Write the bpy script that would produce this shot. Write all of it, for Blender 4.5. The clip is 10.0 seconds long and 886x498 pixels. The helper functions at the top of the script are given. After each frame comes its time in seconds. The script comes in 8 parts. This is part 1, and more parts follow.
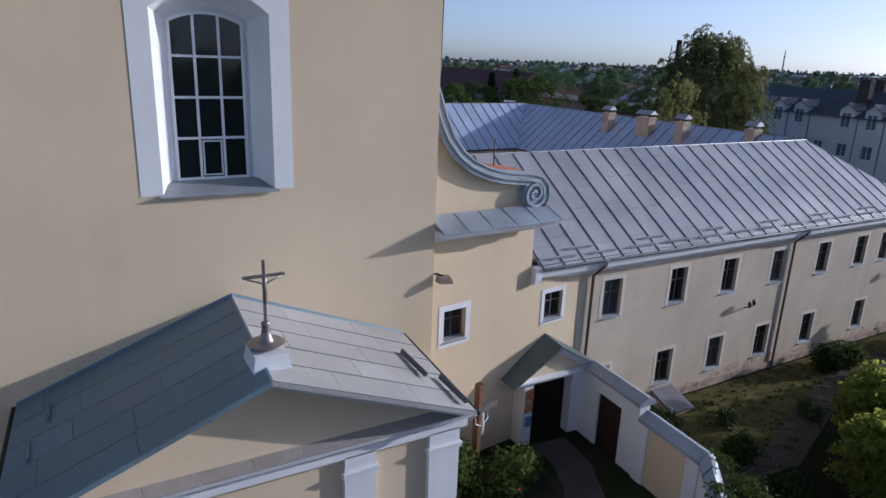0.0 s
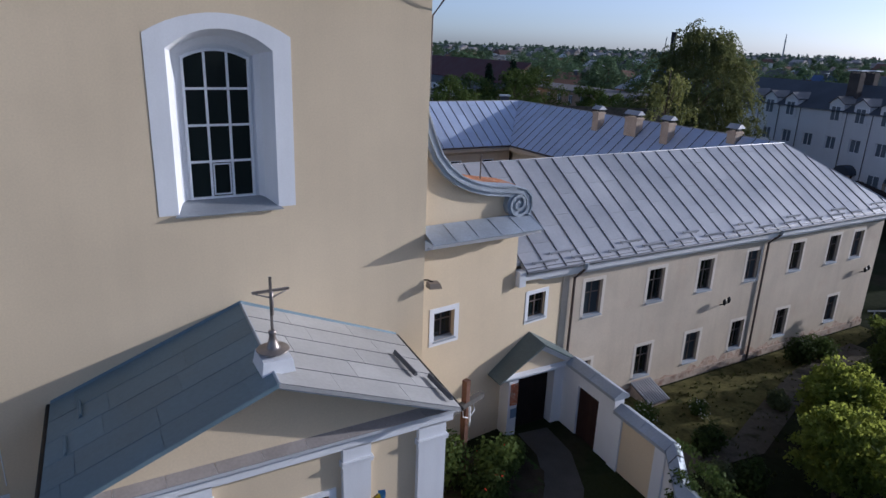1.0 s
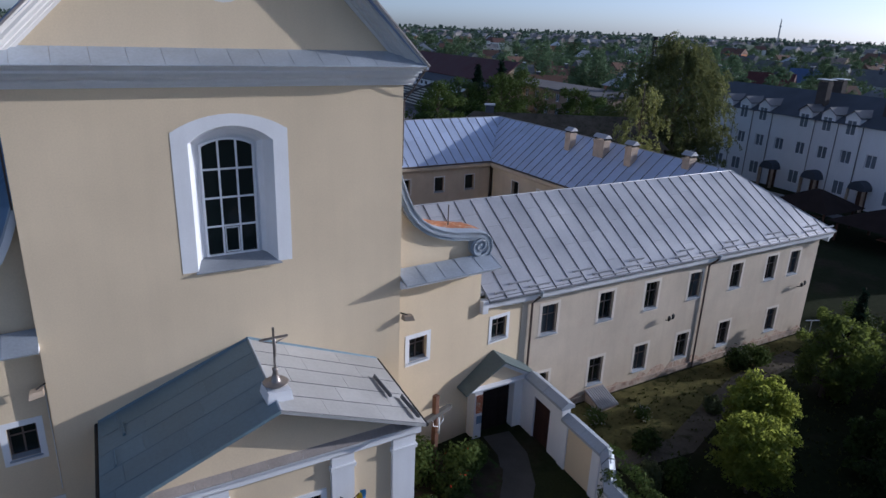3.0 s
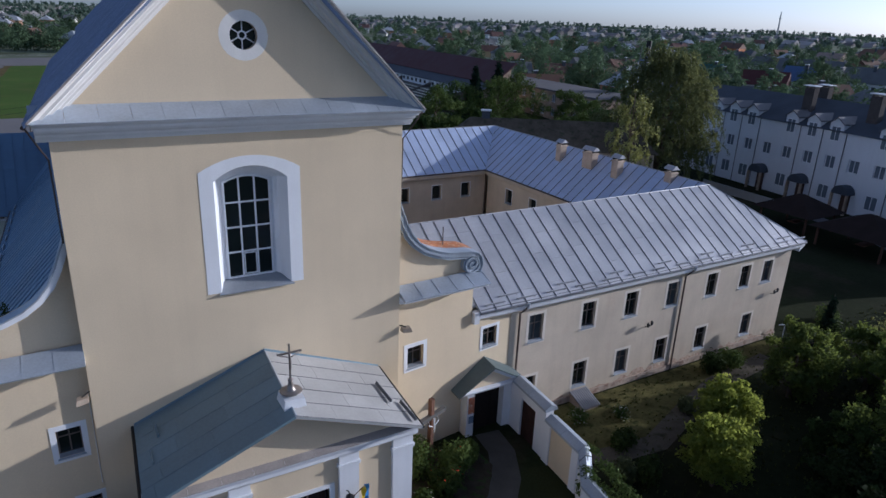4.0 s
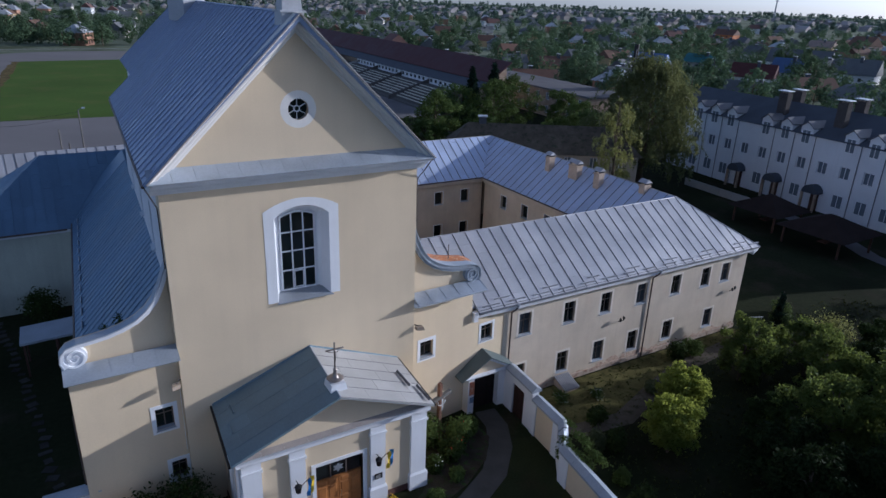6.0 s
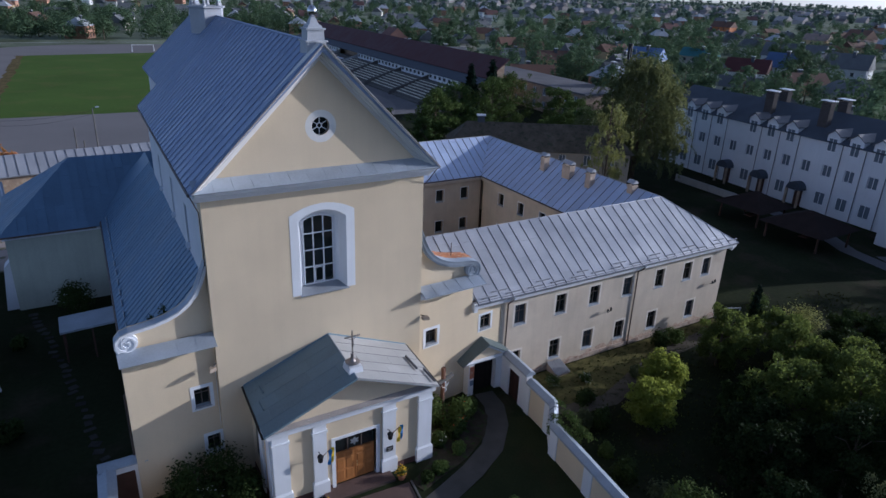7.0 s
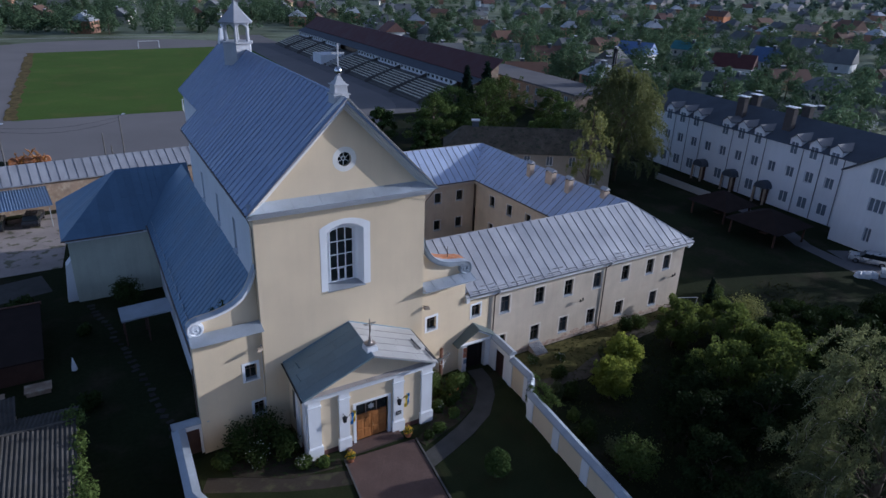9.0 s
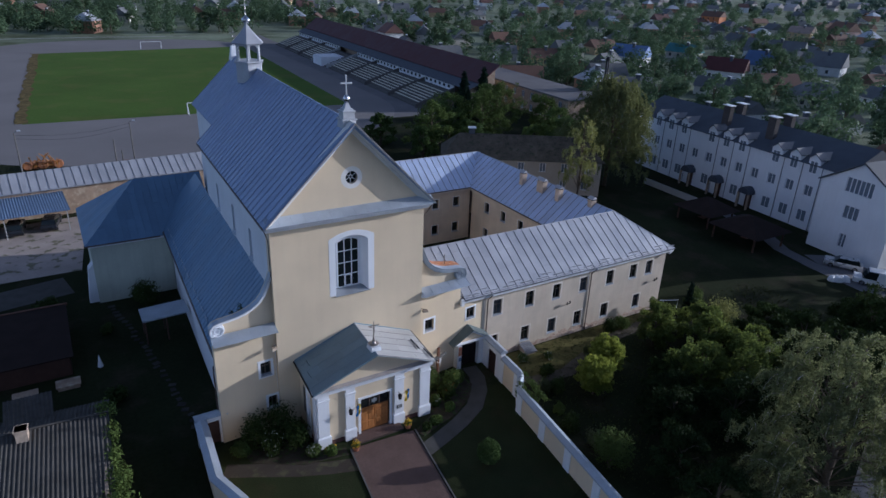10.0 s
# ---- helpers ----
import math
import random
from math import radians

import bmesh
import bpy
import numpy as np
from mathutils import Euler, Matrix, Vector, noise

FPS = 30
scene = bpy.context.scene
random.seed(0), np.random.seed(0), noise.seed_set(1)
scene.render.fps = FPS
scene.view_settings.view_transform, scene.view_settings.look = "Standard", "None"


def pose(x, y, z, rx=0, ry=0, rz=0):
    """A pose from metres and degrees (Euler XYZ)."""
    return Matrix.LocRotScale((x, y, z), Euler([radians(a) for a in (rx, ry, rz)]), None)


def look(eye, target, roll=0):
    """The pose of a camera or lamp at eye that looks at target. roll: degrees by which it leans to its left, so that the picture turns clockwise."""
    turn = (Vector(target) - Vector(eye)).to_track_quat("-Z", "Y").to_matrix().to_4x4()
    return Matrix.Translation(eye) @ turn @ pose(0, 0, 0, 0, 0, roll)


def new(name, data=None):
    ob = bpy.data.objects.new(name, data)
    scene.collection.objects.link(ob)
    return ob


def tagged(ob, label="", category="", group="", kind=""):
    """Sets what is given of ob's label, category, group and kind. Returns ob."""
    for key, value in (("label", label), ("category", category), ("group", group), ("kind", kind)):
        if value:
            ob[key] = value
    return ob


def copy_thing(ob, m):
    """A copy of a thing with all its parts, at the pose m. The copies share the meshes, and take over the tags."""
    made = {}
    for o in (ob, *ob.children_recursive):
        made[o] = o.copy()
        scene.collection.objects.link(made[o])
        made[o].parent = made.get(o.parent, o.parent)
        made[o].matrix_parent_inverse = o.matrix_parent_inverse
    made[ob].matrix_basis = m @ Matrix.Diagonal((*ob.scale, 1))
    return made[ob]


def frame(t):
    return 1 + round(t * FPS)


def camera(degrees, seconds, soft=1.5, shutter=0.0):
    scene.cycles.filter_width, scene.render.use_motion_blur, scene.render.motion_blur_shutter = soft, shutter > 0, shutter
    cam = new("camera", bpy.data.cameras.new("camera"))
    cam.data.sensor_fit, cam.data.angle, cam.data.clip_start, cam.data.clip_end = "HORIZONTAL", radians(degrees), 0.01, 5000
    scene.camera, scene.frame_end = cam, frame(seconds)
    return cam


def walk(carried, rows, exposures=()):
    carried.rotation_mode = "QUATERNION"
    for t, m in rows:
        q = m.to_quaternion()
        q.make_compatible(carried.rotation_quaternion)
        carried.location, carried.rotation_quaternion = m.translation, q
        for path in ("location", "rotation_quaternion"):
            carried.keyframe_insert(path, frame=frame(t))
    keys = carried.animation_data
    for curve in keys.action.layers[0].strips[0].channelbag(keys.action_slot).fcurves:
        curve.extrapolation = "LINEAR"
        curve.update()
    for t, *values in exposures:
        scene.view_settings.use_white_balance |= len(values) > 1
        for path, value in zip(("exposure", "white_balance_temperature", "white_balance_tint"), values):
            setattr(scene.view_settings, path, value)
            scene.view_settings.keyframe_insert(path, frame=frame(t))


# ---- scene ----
cam = camera(68.4, 10.0)
EXPOSURES = [(0, -0.13, 5150, 15), (5, -0.11, 5000, 14), (10, -0.08, 4930, 14)]
PATH = [
    (0, (-3.04, -16.082, 13.383), (-2.081, -14.42, 12.82), 2.2),
    (0.5, (-3.319, -16.689, 13.95), (-2.359, -15.035, 13.366), 2.3),
    (1, (-3.521, -17.481, 14.593), (-2.565, -15.832, 13.987), 2.2),
    (1.5, (-3.706, -18.321, 15.135), (-2.75, -16.676, 14.519), 2.2),
    (2, (-3.903, -19.243, 16.067), (-2.946, -17.604, 15.436), 2.2),
    (2.5, (-4.131, -19.947, 16.915), (-3.169, -18.313, 16.276), 2.2),
    (4, (-5.545, -22.822, 19.86), (-4.583, -21.202, 19.19), 2.3),
    (4.5, (-6.221, -23.855, 20.789), (-5.26, -22.238, 20.108), 2.2),
    (5, (-7.155, -24.986, 21.867), (-6.192, -23.376, 21.173), 2.3),
    (5.5, (-8.02, -26.277, 22.764), (-7.059, -24.67, 22.061), 2.1),
    (7, (-11.159, -30.526, 25.488), (-10.195, -28.938, 24.747), 2.2),
    (7.5, (-12.134, -32.065, 26.422), (-11.172, -30.48, 25.671), 2.1),
    (8, (-13.221, -33.755, 27.504), (-12.26, -32.176, 26.741), 2.1),
    (8.5, (-14.206, -35.553, 28.609), (-13.247, -33.976, 27.838), 2.1),
    (9, (-15.236, -37.196, 29.949), (-14.274, -35.626, 29.169), 2.1),
    (9.5, (-16.175, -38.667, 31.277), (-15.211, -37.102, 30.49), 2.3),
    (10, (-17.208, -40.369, 32.545), (-16.241, -38.807, 31.755), 2.4),
]
walk(cam, [(t, look(eye, target, roll)) for t, eye, target, roll in PATH], EXPOSURES)

# ---------------------------------------------------------------- light
SUN = Vector((3.5, -1.0, 0.98)).normalized()
world = bpy.data.worlds.new("sky")
scene.world = world
world.use_nodes = True
wn = world.node_tree.nodes
wn.clear()
sky = wn.new("ShaderNodeTexSky")
sky.sky_type = "NISHITA"
sky.sun_disc = False
sky.sun_elevation = math.asin(SUN.z)
sky.sun_rotation = math.atan2(SUN.x, SUN.y)
sky.air_density, sky.dust_density, sky.ozone_density = 0.55, 0.95, 0.8
bg = wn.new("ShaderNodeBackground")
bg.inputs["Strength"].default_value = 0.135
wo = wn.new("ShaderNodeOutputWorld")
haze = wn.new("ShaderNodeHueSaturation")
haze.inputs["Saturation"].default_value = 0.62
world.node_tree.links.new(sky.outputs[0], haze.inputs["Color"])
world.node_tree.links.new(haze.outputs[0], bg.inputs[0])
world.node_tree.links.new(bg.outputs[0], wo.inputs[0])
sun = new("sun", bpy.data.lights.new("sun", "SUN"))
sun.data.energy = 3.9
sun.data.angle = radians(0.6)
sun.data.color = (1.0, 0.865, 0.69)
sun.matrix_world = look(SUN * 100, (0, 0, 0))


# ---------------------------------------------------------------- materials
def material(name, base, rough=0.8, metal=0.0, vary=0.12, scale=0.6, fine=14.0, bump=0.1, dist=0.02, dark=None,
             streak=0.0, obj=0.0, island=0.0, spec=0.4, dark_at=(0.52, 0.7)):
    """Base colour varied at two scales in world space, with stains, streaks and relief."""
    m = bpy.data.materials.new(name)
    m.use_nodes = True
    nt = m.node_tree
    n, l = nt.nodes, nt.links
    b = n["Principled BSDF"]
    b.inputs["Roughness"].default_value, b.inputs["Metallic"].default_value = rough, metal
    b.inputs["Specular IOR Level"].default_value = spec
    geo = n.new("ShaderNodeNewGeometry")

    def noise_tex(sc, detail=4.0, stretch=None):
        t = n.new("ShaderNodeTexNoise")
        t.inputs["Scale"].default_value, t.inputs["Detail"].default_value = sc, detail
        if stretch:
            mp = n.new("ShaderNodeMapping")
            mp.inputs["Scale"].default_value = stretch
            l.new(geo.outputs["Position"], mp.inputs["Vector"])
            l.new(mp.outputs[0], t.inputs["Vector"])
        else:
            l.new(geo.outputs["Position"], t.inputs["Vector"])
        return t

    def ramp(src, lo, hi, a, c):
        r = n.new("ShaderNodeMapRange")
        r.inputs["From Min"].default_value, r.inputs["From Max"].default_value = lo, hi
        r.inputs["To Min"].default_value, r.inputs["To Max"].default_value = a, c
        l.new(src, r.inputs["Value"])
        return r.outputs[0]

    def times(x, y):
        q = n.new("ShaderNodeMath")
        q.operation = "MULTIPLY"
        l.new(x, q.inputs[0])
        l.new(y, q.inputs[1])
        return q.outputs[0]

    coarse, grain = noise_tex(scale), noise_tex(fine, 6.0)
    k = times(ramp(coarse.outputs[0], 0.3, 0.7, 1 - vary, 1 + vary), ramp(grain.outputs[0], 0.25, 0.75, 1 - vary * 0.7, 1 + vary * 0.7))
    if streak:
        st = noise_tex(1.0, 4.0, (2.2, 2.2, 0.18))
        k = times(k, ramp(st.outputs[0], 0.45, 0.75, 1.0, 1.0 - streak))
    if obj:
        oi = n.new("ShaderNodeObjectInfo")
        k = times(k, ramp(oi.outputs["Random"], 0, 1, 1 - obj, 1 + obj))
    if island:
        k = times(k, ramp(geo.outputs["Random Per Island"], 0, 1, 1 - island, 1 + island))
    colour = n.new("ShaderNodeRGB")
    colour.outputs[0].default_value = (*base, 1)
    out = colour.outputs[0]
    if dark:
        mx = n.new("ShaderNodeMix")
        mx.data_type = "RGBA"
        blot = noise_tex(scale * 2.3, 8.0)
        l.new(ramp(blot.outputs[0], dark_at[0], dark_at[1], 0, 1), mx.inputs["Factor"])
        l.new(out, mx.inputs["A"])
        mx.inputs["B"].default_value = (*dark, 1)
        out = mx.outputs["Result"]
    vm = n.new("ShaderNodeVectorMath")
    vm.operation = "SCALE"
    l.new(out, vm.inputs[0])
    l.new(k, vm.inputs["Scale"])
    l.new(vm.outputs[0], b.inputs["Base Color"])
    if bump:
        bp = n.new("ShaderNodeBump")
        bp.inputs["Strength"].default_value, bp.inputs["Distance"].default_value = bump, dist
        l.new(grain.outputs[0], bp.inputs["Height"])
        l.new(bp.outputs[0], b.inputs["Normal"])
    if metal:
        l.new(ramp(coarse.outputs[0], 0.3, 0.7, max(0.05, rough - 0.1), rough + 0.1), b.inputs["Roughness"])
    return m


def leaf_material(name, base, obj=0.15, trans=0.25, through_tint=None):
    """A leaf that reflects its base colour and lets light through, in a yellower tint where one is given."""
    m = material(name, base, 0.6, 0, 0.15, 0.9, 5.0, 0, island=0.14, obj=obj, spec=0.04)
    nt = m.node_tree
    b = nt.nodes["Principled BSDF"]
    tr = nt.nodes.new("ShaderNodeBsdfTranslucent")
    mx = nt.nodes.new("ShaderNodeMixShader")
    mx.inputs[0].default_value = trans
    src = b.inputs["Base Color"].links[0].from_socket
    if through_tint:
        tr.inputs["Color"].default_value = (*through_tint, 1)
    else:
        nt.links.new(src, tr.inputs["Color"])
    nt.links.new(b.outputs[0], mx.inputs[1])
    nt.links.new(tr.outputs[0], mx.inputs[2])
    nt.links.new(mx.outputs[0], nt.nodes["Material Output"].inputs["Surface"])
    return m


PLASTER = material("cream_plaster", (0.665, 0.55, 0.385), 0.9, 0, 0.065, 0.3, 20, 0.16, 0.012, streak=0.03)
PLASTER_OLD = material("worn_cream_plaster", (0.575, 0.495, 0.395), 0.92, 0, 0.10, 0.5, 16, 0.2, 0.015, dark=(0.56, 0.46, 0.36), streak=0.08, dark_at=(0.56, 0.76))
PLINTH = material("peeling_plinth", (0.42, 0.34, 0.28), 0.95, 0, 0.2, 1.4, 12, 0.5, 0.03, dark=(0.24, 0.15, 0.11))
PEELED = material("peeled_base", (0.50, 0.38, 0.30), 0.95, 0, 0.2, 2.5, 12, 0.5, 0.03, dark=(0.34, 0.21, 0.15))
ZINC_TEAL = material("teal_grey_sheet", (0.145, 0.225, 0.335), 0.5, 0.25, 0.1, 0.5, 9, 0.05, 0.01, obj=0.08)
WHITE = material("white_trim", (0.74, 0.75, 0.78), 0.8, 0, 0.04, 0.7, 24, 0.08, 0.008, streak=0.05)
WHITE_WALL = material("white_render", (0.72, 0.73, 0.76), 0.9, 0, 0.05, 0.3, 8, 0.05, streak=0.04)
ZINC = material("weathered_zinc", (0.435, 0.44, 0.47), 0.46, 0.42, 0.08, 0.5, 9, 0.05, 0.01, obj=0.06)
ZINC_BLUE = material("blue_grey_sheet", (0.25, 0.305, 0.445), 0.45, 0.35, 0.08, 0.5, 9, 0.05, 0.01, obj=0.07)
# one porch sheet in two tones: the slopes' sun and shade put into colour
ZINC_EAST_SUNLIT = material("porch_sheet_sunlit_tone", (0.43, 0.425, 0.42), 0.55, 0.2, 0.10, 0.8, 10, 0.08, 0.01, obj=0.08)
ZINC_PORCH_SHADED = material("porch_sheet_shaded_tone", (0.155, 0.22, 0.265), 0.5, 0.12, 0.10, 0.7, 10, 0.08, 0.01, obj=0.08)
# the same zinc with the sky's blue reflection put into its colour
ZINC_COURT_SKY = material("zinc_sky_reflection_tint", (0.52, 0.59, 0.76), 0.45, 0.42, 0.08, 0.5, 9, 0.05, 0.01, obj=0.06)
SEAM = material("dark_seam_metal", (0.12, 0.125, 0.14), 0.5, 0.3, 0.12, 1, 9, 0.05)
SEAM_BLUE = material("dark_blue_seam_metal", (0.34, 0.39, 0.51), 0.5, 0.4, 0.12, 1, 9, 0.05)
CAP = material("blue_grey_flashing", (0.39, 0.43, 0.49), 0.5, 0.4, 0.12, 0.8, 12, 0.08, 0.01)
FLASH = material("dull_brown_flashing", (0.33, 0.30, 0.285), 0.6, 0.15, 0.14, 1.2, 14, 0.08)
LAMPM = material("tan_lamp_housing", (0.30, 0.24, 0.18), 0.6, 0, 0.1, 2, 14, 0.05)
# garden grass and earth path lifted in colour for the low sun grazing them
GRASS_SUNLIT = material("sunlit_grass_tone", (0.11, 0.10, 0.038), 0.97, 0, 0.3, 0.9, 7, 0.5, 0.04, dark=(0.04, 0.045, 0.016), spec=0.06)
TRODDEN = material("trodden_earth", (0.11, 0.095, 0.075), 0.97, 0, 0.2, 0.8, 8, 0.3, 0.02, dark=(0.05, 0.05, 0.03), spec=0.06)
SILLM = material("dull_sill_sheet", (0.27, 0.29, 0.32), 0.6, 0.2, 0.12, 1.2, 14, 0.08)
PIPE = material("dark_brown_pipe", (0.10, 0.075, 0.065), 0.5, 0.2, 0.15, 2, 20, 0.05)
RUST = material("rusty_sheet", (0.42, 0.17, 0.07), 0.75, 0.2, 0.25, 2.5, 18, 0.3, dark=(0.52, 0.40, 0.28))
WOOD = material("varnished_oak", (0.36, 0.15, 0.045), 0.4, 0, 0.22, 1.2, 24, 0.12, 0.01, streak=0.25, obj=0.12)
WOOD_DARK = material("dark_brown_boards", (0.07, 0.035, 0.025), 0.6, 0, 0.2, 1.4, 22, 0.15, obj=0.15)
DOORDARK = material("dark_door_boards", (0.04, 0.02, 0.016), 0.7, 0, 0.2, 1.4, 22, 0.15, obj=0.15, spec=0.2)
GATEDARK = material("blackened_boards", (0.016, 0.011, 0.01), 0.8, 0, 0.2, 1.4, 22, 0.15, obj=0.15, spec=0.2)
WOOD_OLD = material("reddish_weathered_wood", (0.125, 0.06, 0.038), 0.75, 0, 0.25, 2, 22, 0.2)
FRAME_W = material("white_painted_wood", (0.78, 0.79, 0.82), 0.5, 0, 0.05, 2, 24, 0.05)
FRAME_D = material("grey_brown_window_wood", (0.13, 0.10, 0.085), 0.6, 0, 0.15, 2, 24, 0.1)
STEEL = material("polished_steel", (0.62, 0.62, 0.64), 0.22, 1.0, 0.05, 2, 10, 0.0)
IRON = material("black_iron", (0.02, 0.02, 0.022), 0.5, 0.5, 0.1, 2, 20, 0.05)
BRONZE = material("dull_bronze", (0.30, 0.265, 0.245), 0.4, 0.7, 0.12, 2, 14, 0.05)
GOLD = material("pale_gilt_metal", (0.75, 0.66, 0.46), 0.3, 0.9, 0.06, 2, 10, 0.0)
# grass and earth tones kept near-black to deepen the shade lying over them
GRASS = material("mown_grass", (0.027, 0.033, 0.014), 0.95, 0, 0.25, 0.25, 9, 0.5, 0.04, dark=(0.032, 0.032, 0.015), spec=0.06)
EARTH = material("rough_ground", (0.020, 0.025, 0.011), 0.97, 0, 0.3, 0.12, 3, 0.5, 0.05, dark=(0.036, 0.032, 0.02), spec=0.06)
# dry grass lifted and cooled, so that the far ground carries haze in colour
TOWN = material("dry_meadow_hazed", (0.17, 0.195, 0.135), 0.97, 0, 0.3, 0.02, 0.4, 0.2, 0.1, dark=(0.07, 0.085, 0.04), spec=0.06)
PITCH = material("football_turf", (0.075, 0.122, 0.024), 0.95, 0, 0.10, 0.05, 1.5, 0.2, 0.03, dark=(0.098, 0.125, 0.032), spec=0.06)
ASPHALT = material("grey_asphalt", (0.16, 0.155, 0.16), 0.95, 0, 0.10, 0.2, 20, 0.2, 0.01, spec=0.06)
TRACK = material("cinder_track", (0.195, 0.185, 0.185), 0.95, 0, 0.08, 0.06, 4, 0.2, 0.01, spec=0.06)
CONCRETE = material("cracked_concrete", (0.36, 0.31, 0.28), 0.95, 0, 0.15, 0.35, 8, 0.3, 0.02, dark=(0.17, 0.16, 0.11), dark_at=(0.55, 0.62), spec=0.06)
WORN = material("worn_earth_path", (0.055, 0.046, 0.037), 0.95, 0, 0.15, 0.5, 9, 0.3, 0.02, dark=(0.09, 0.085, 0.05), spec=0.06)
SLABM = material("mossy_stone_slab", (0.045, 0.043, 0.04), 0.95, 0, 0.25, 1.5, 10, 0.3, spec=0.1, obj=0.35)
KERBM = material("grey_kerb_concrete", (0.11, 0.105, 0.10), 0.95, 0, 0.14, 0.8, 14, 0.2)
TRIM = material("cream_window_trim", (0.68, 0.62, 0.55), 0.88, 0, 0.06, 0.7, 20, 0.1, 0.008, streak=0.06)
TRIM_W = material("warm_white_trim", (0.72, 0.70, 0.67), 0.85, 0, 0.05, 0.7, 22, 0.08, 0.008, streak=0.05)
# gate sheet darkened to carry the left slope's shade and dark reflections
GATEROOF = material("gate_sheet_dark_tone", (0.105, 0.135, 0.14), 0.6, 0.1, 0.14, 0.8, 12, 0.1)
BLACKROOF = material("black_brown_felt", (0.03, 0.022, 0.02), 0.95, 0, 0.12, 0.8, 10, 0.1, spec=0.1)
PATHM = material("path_setts", (0.086, 0.083, 0.078), 0.9, 0, 0.14, 0.9, 16, 0.3, 0.015, spec=0.06)
SOIL = material("flowerbed_soil", (0.05, 0.042, 0.03), 0.97, 0, 0.25, 1.3, 10, 0.6, 0.04, dark=(0.04, 0.07, 0.02), spec=0.06)
ETERNIT = material("grey_corrugated_sheet", (0.088, 0.083, 0.077), 0.95, 0, 0.16, 0.7, 12, 0.3, 0.01, dark=(0.09, 0.085, 0.075), streak=0.2, spec=0.06)
BRICKM = material("pale_brick", (0.48, 0.38, 0.29), 0.93, 0, 0.15, 2, 14, 0.35, 0.015)
SLATE = material("dark_grey_roof", (0.07, 0.079, 0.098), 0.7, 0, 0.12, 0.5, 10, 0.15, 0.02, spec=0.3)
REDROOF = material("dark_red_sheet", (0.085, 0.032, 0.034), 0.7, 0.1, 0.12, 0.3, 8, 0.1)
BLUEROOF = material("blue_sheet", (0.19, 0.26, 0.38), 0.5, 0.3, 0.1, 0.5, 8, 0.05)
CLAY = material("clay_brick_wall", (0.34, 0.25, 0.18), 0.95, 0, 0.2, 0.9, 10, 0.3, dark=(0.46, 0.38, 0.28))
CONC_L = material("stand_concrete", (0.36, 0.36, 0.36), 0.95, 0, 0.12, 0.3, 8, 0.1)
BARK = material("bark", (0.11, 0.085, 0.06), 0.95, 0, 0.3, 2, 12, 0.5)
BARK_W = material("birch_bark", (0.42, 0.40, 0.37), 0.9, 0, 0.25, 2.5, 9, 0.3, dark=(0.06, 0.055, 0.05))
DARKBRICK = material("sooty_dark_brick", (0.075, 0.065, 0.062), 0.95, 0, 0.15, 2, 14, 0.3)
LEAF = leaf_material("leaves_green", (0.090, 0.125, 0.034), trans=0.32)
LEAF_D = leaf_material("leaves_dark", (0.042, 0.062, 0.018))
LEAF_Y = leaf_material("leaves_yellow_green", (0.095, 0.13, 0.034), trans=0.5, through_tint=(0.46, 0.51, 0.09))
LEAF_B = leaf_material("leaves_birch", (0.08, 0.098, 0.053), trans=0.46, through_tint=(0.25, 0.27, 0.12))
# brighter leaf kept for the orchard crowns that stand in sun
LEAF_SUNLIT = leaf_material("leaves_sunlit_tone", (0.075, 0.105, 0.032), trans=0.42, through_tint=(0.22, 0.27, 0.06))
POLE_GREY = material("weathered_grey_timber", (0.15, 0.14, 0.13), 0.9, 0, 0.2, 1.5, 12, 0.2)
LANT = material("grey_turret_sheet", (0.43, 0.44, 0.47), 0.6, 0.2, 0.1, 1.0, 12, 0.06)
MOSSY = material("mossy_brown_shingle", (0.10, 0.085, 0.065), 0.9, 0, 0.25, 0.8, 8, 0.3, dark=(0.05, 0.055, 0.035), spec=0.1)
LEAF_T = leaf_material("leaves_deep_green", (0.065, 0.10, 0.030), trans=0.3)
WEED = leaf_material("weed_blades", (0.075, 0.085, 0.028))
# near-black leaf that paints deep shade into the southern orchard
LEAF_SHADED = leaf_material("leaves_shaded_tone", (0.026, 0.040, 0.014))
LEAF_W = leaf_material("leaves_olive", (0.10, 0.125, 0.058), trans=0.42, through_tint=(0.22, 0.23, 0.085))
LEAF_S = leaf_material("leaves_pale_birch", (0.20, 0.22, 0.09), trans=0.42, through_tint=(0.38, 0.38, 0.12))
LEAF_F = leaf_material("leaves_fir", (0.014, 0.028, 0.018))
# distance haze put into both leaf colours: paler and bluer than near trees
LEAF_FAR_HAZED = leaf_material("leaves_distant_hazed", (0.112, 0.160, 0.125), obj=0.22, trans=0.4)
LEAF_TOWN_HAZED = leaf_material("leaves_town_hazed", (0.098, 0.145, 0.078), obj=0.3, trans=0.4)
PETAL_Y = leaf_material("petals_yellow", (0.75, 0.48, 0.03))
PETAL_R = leaf_material("petals_red", (0.55, 0.06, 0.03))
PETAL_W = leaf_material("petals_white", (0.6, 0.6, 0.52))
SKYBLUE = material("blue_cloth", (0.06, 0.22, 0.55), 0.8, 0, 0.06, 3, 20, 0.1)
YELLOW = material("yellow_cloth", (0.80, 0.55, 0.03), 0.8, 0, 0.06, 3, 20, 0.1)
MACHINE = material("yellow_machine_paint", (0.34, 0.15, 0.03), 0.5, 0, 0.15, 1.5, 10, 0.05)
SILVER = material("silver_car_paint", (0.55, 0.56, 0.58), 0.3, 0.6, 0.03, 1, 10, 0)
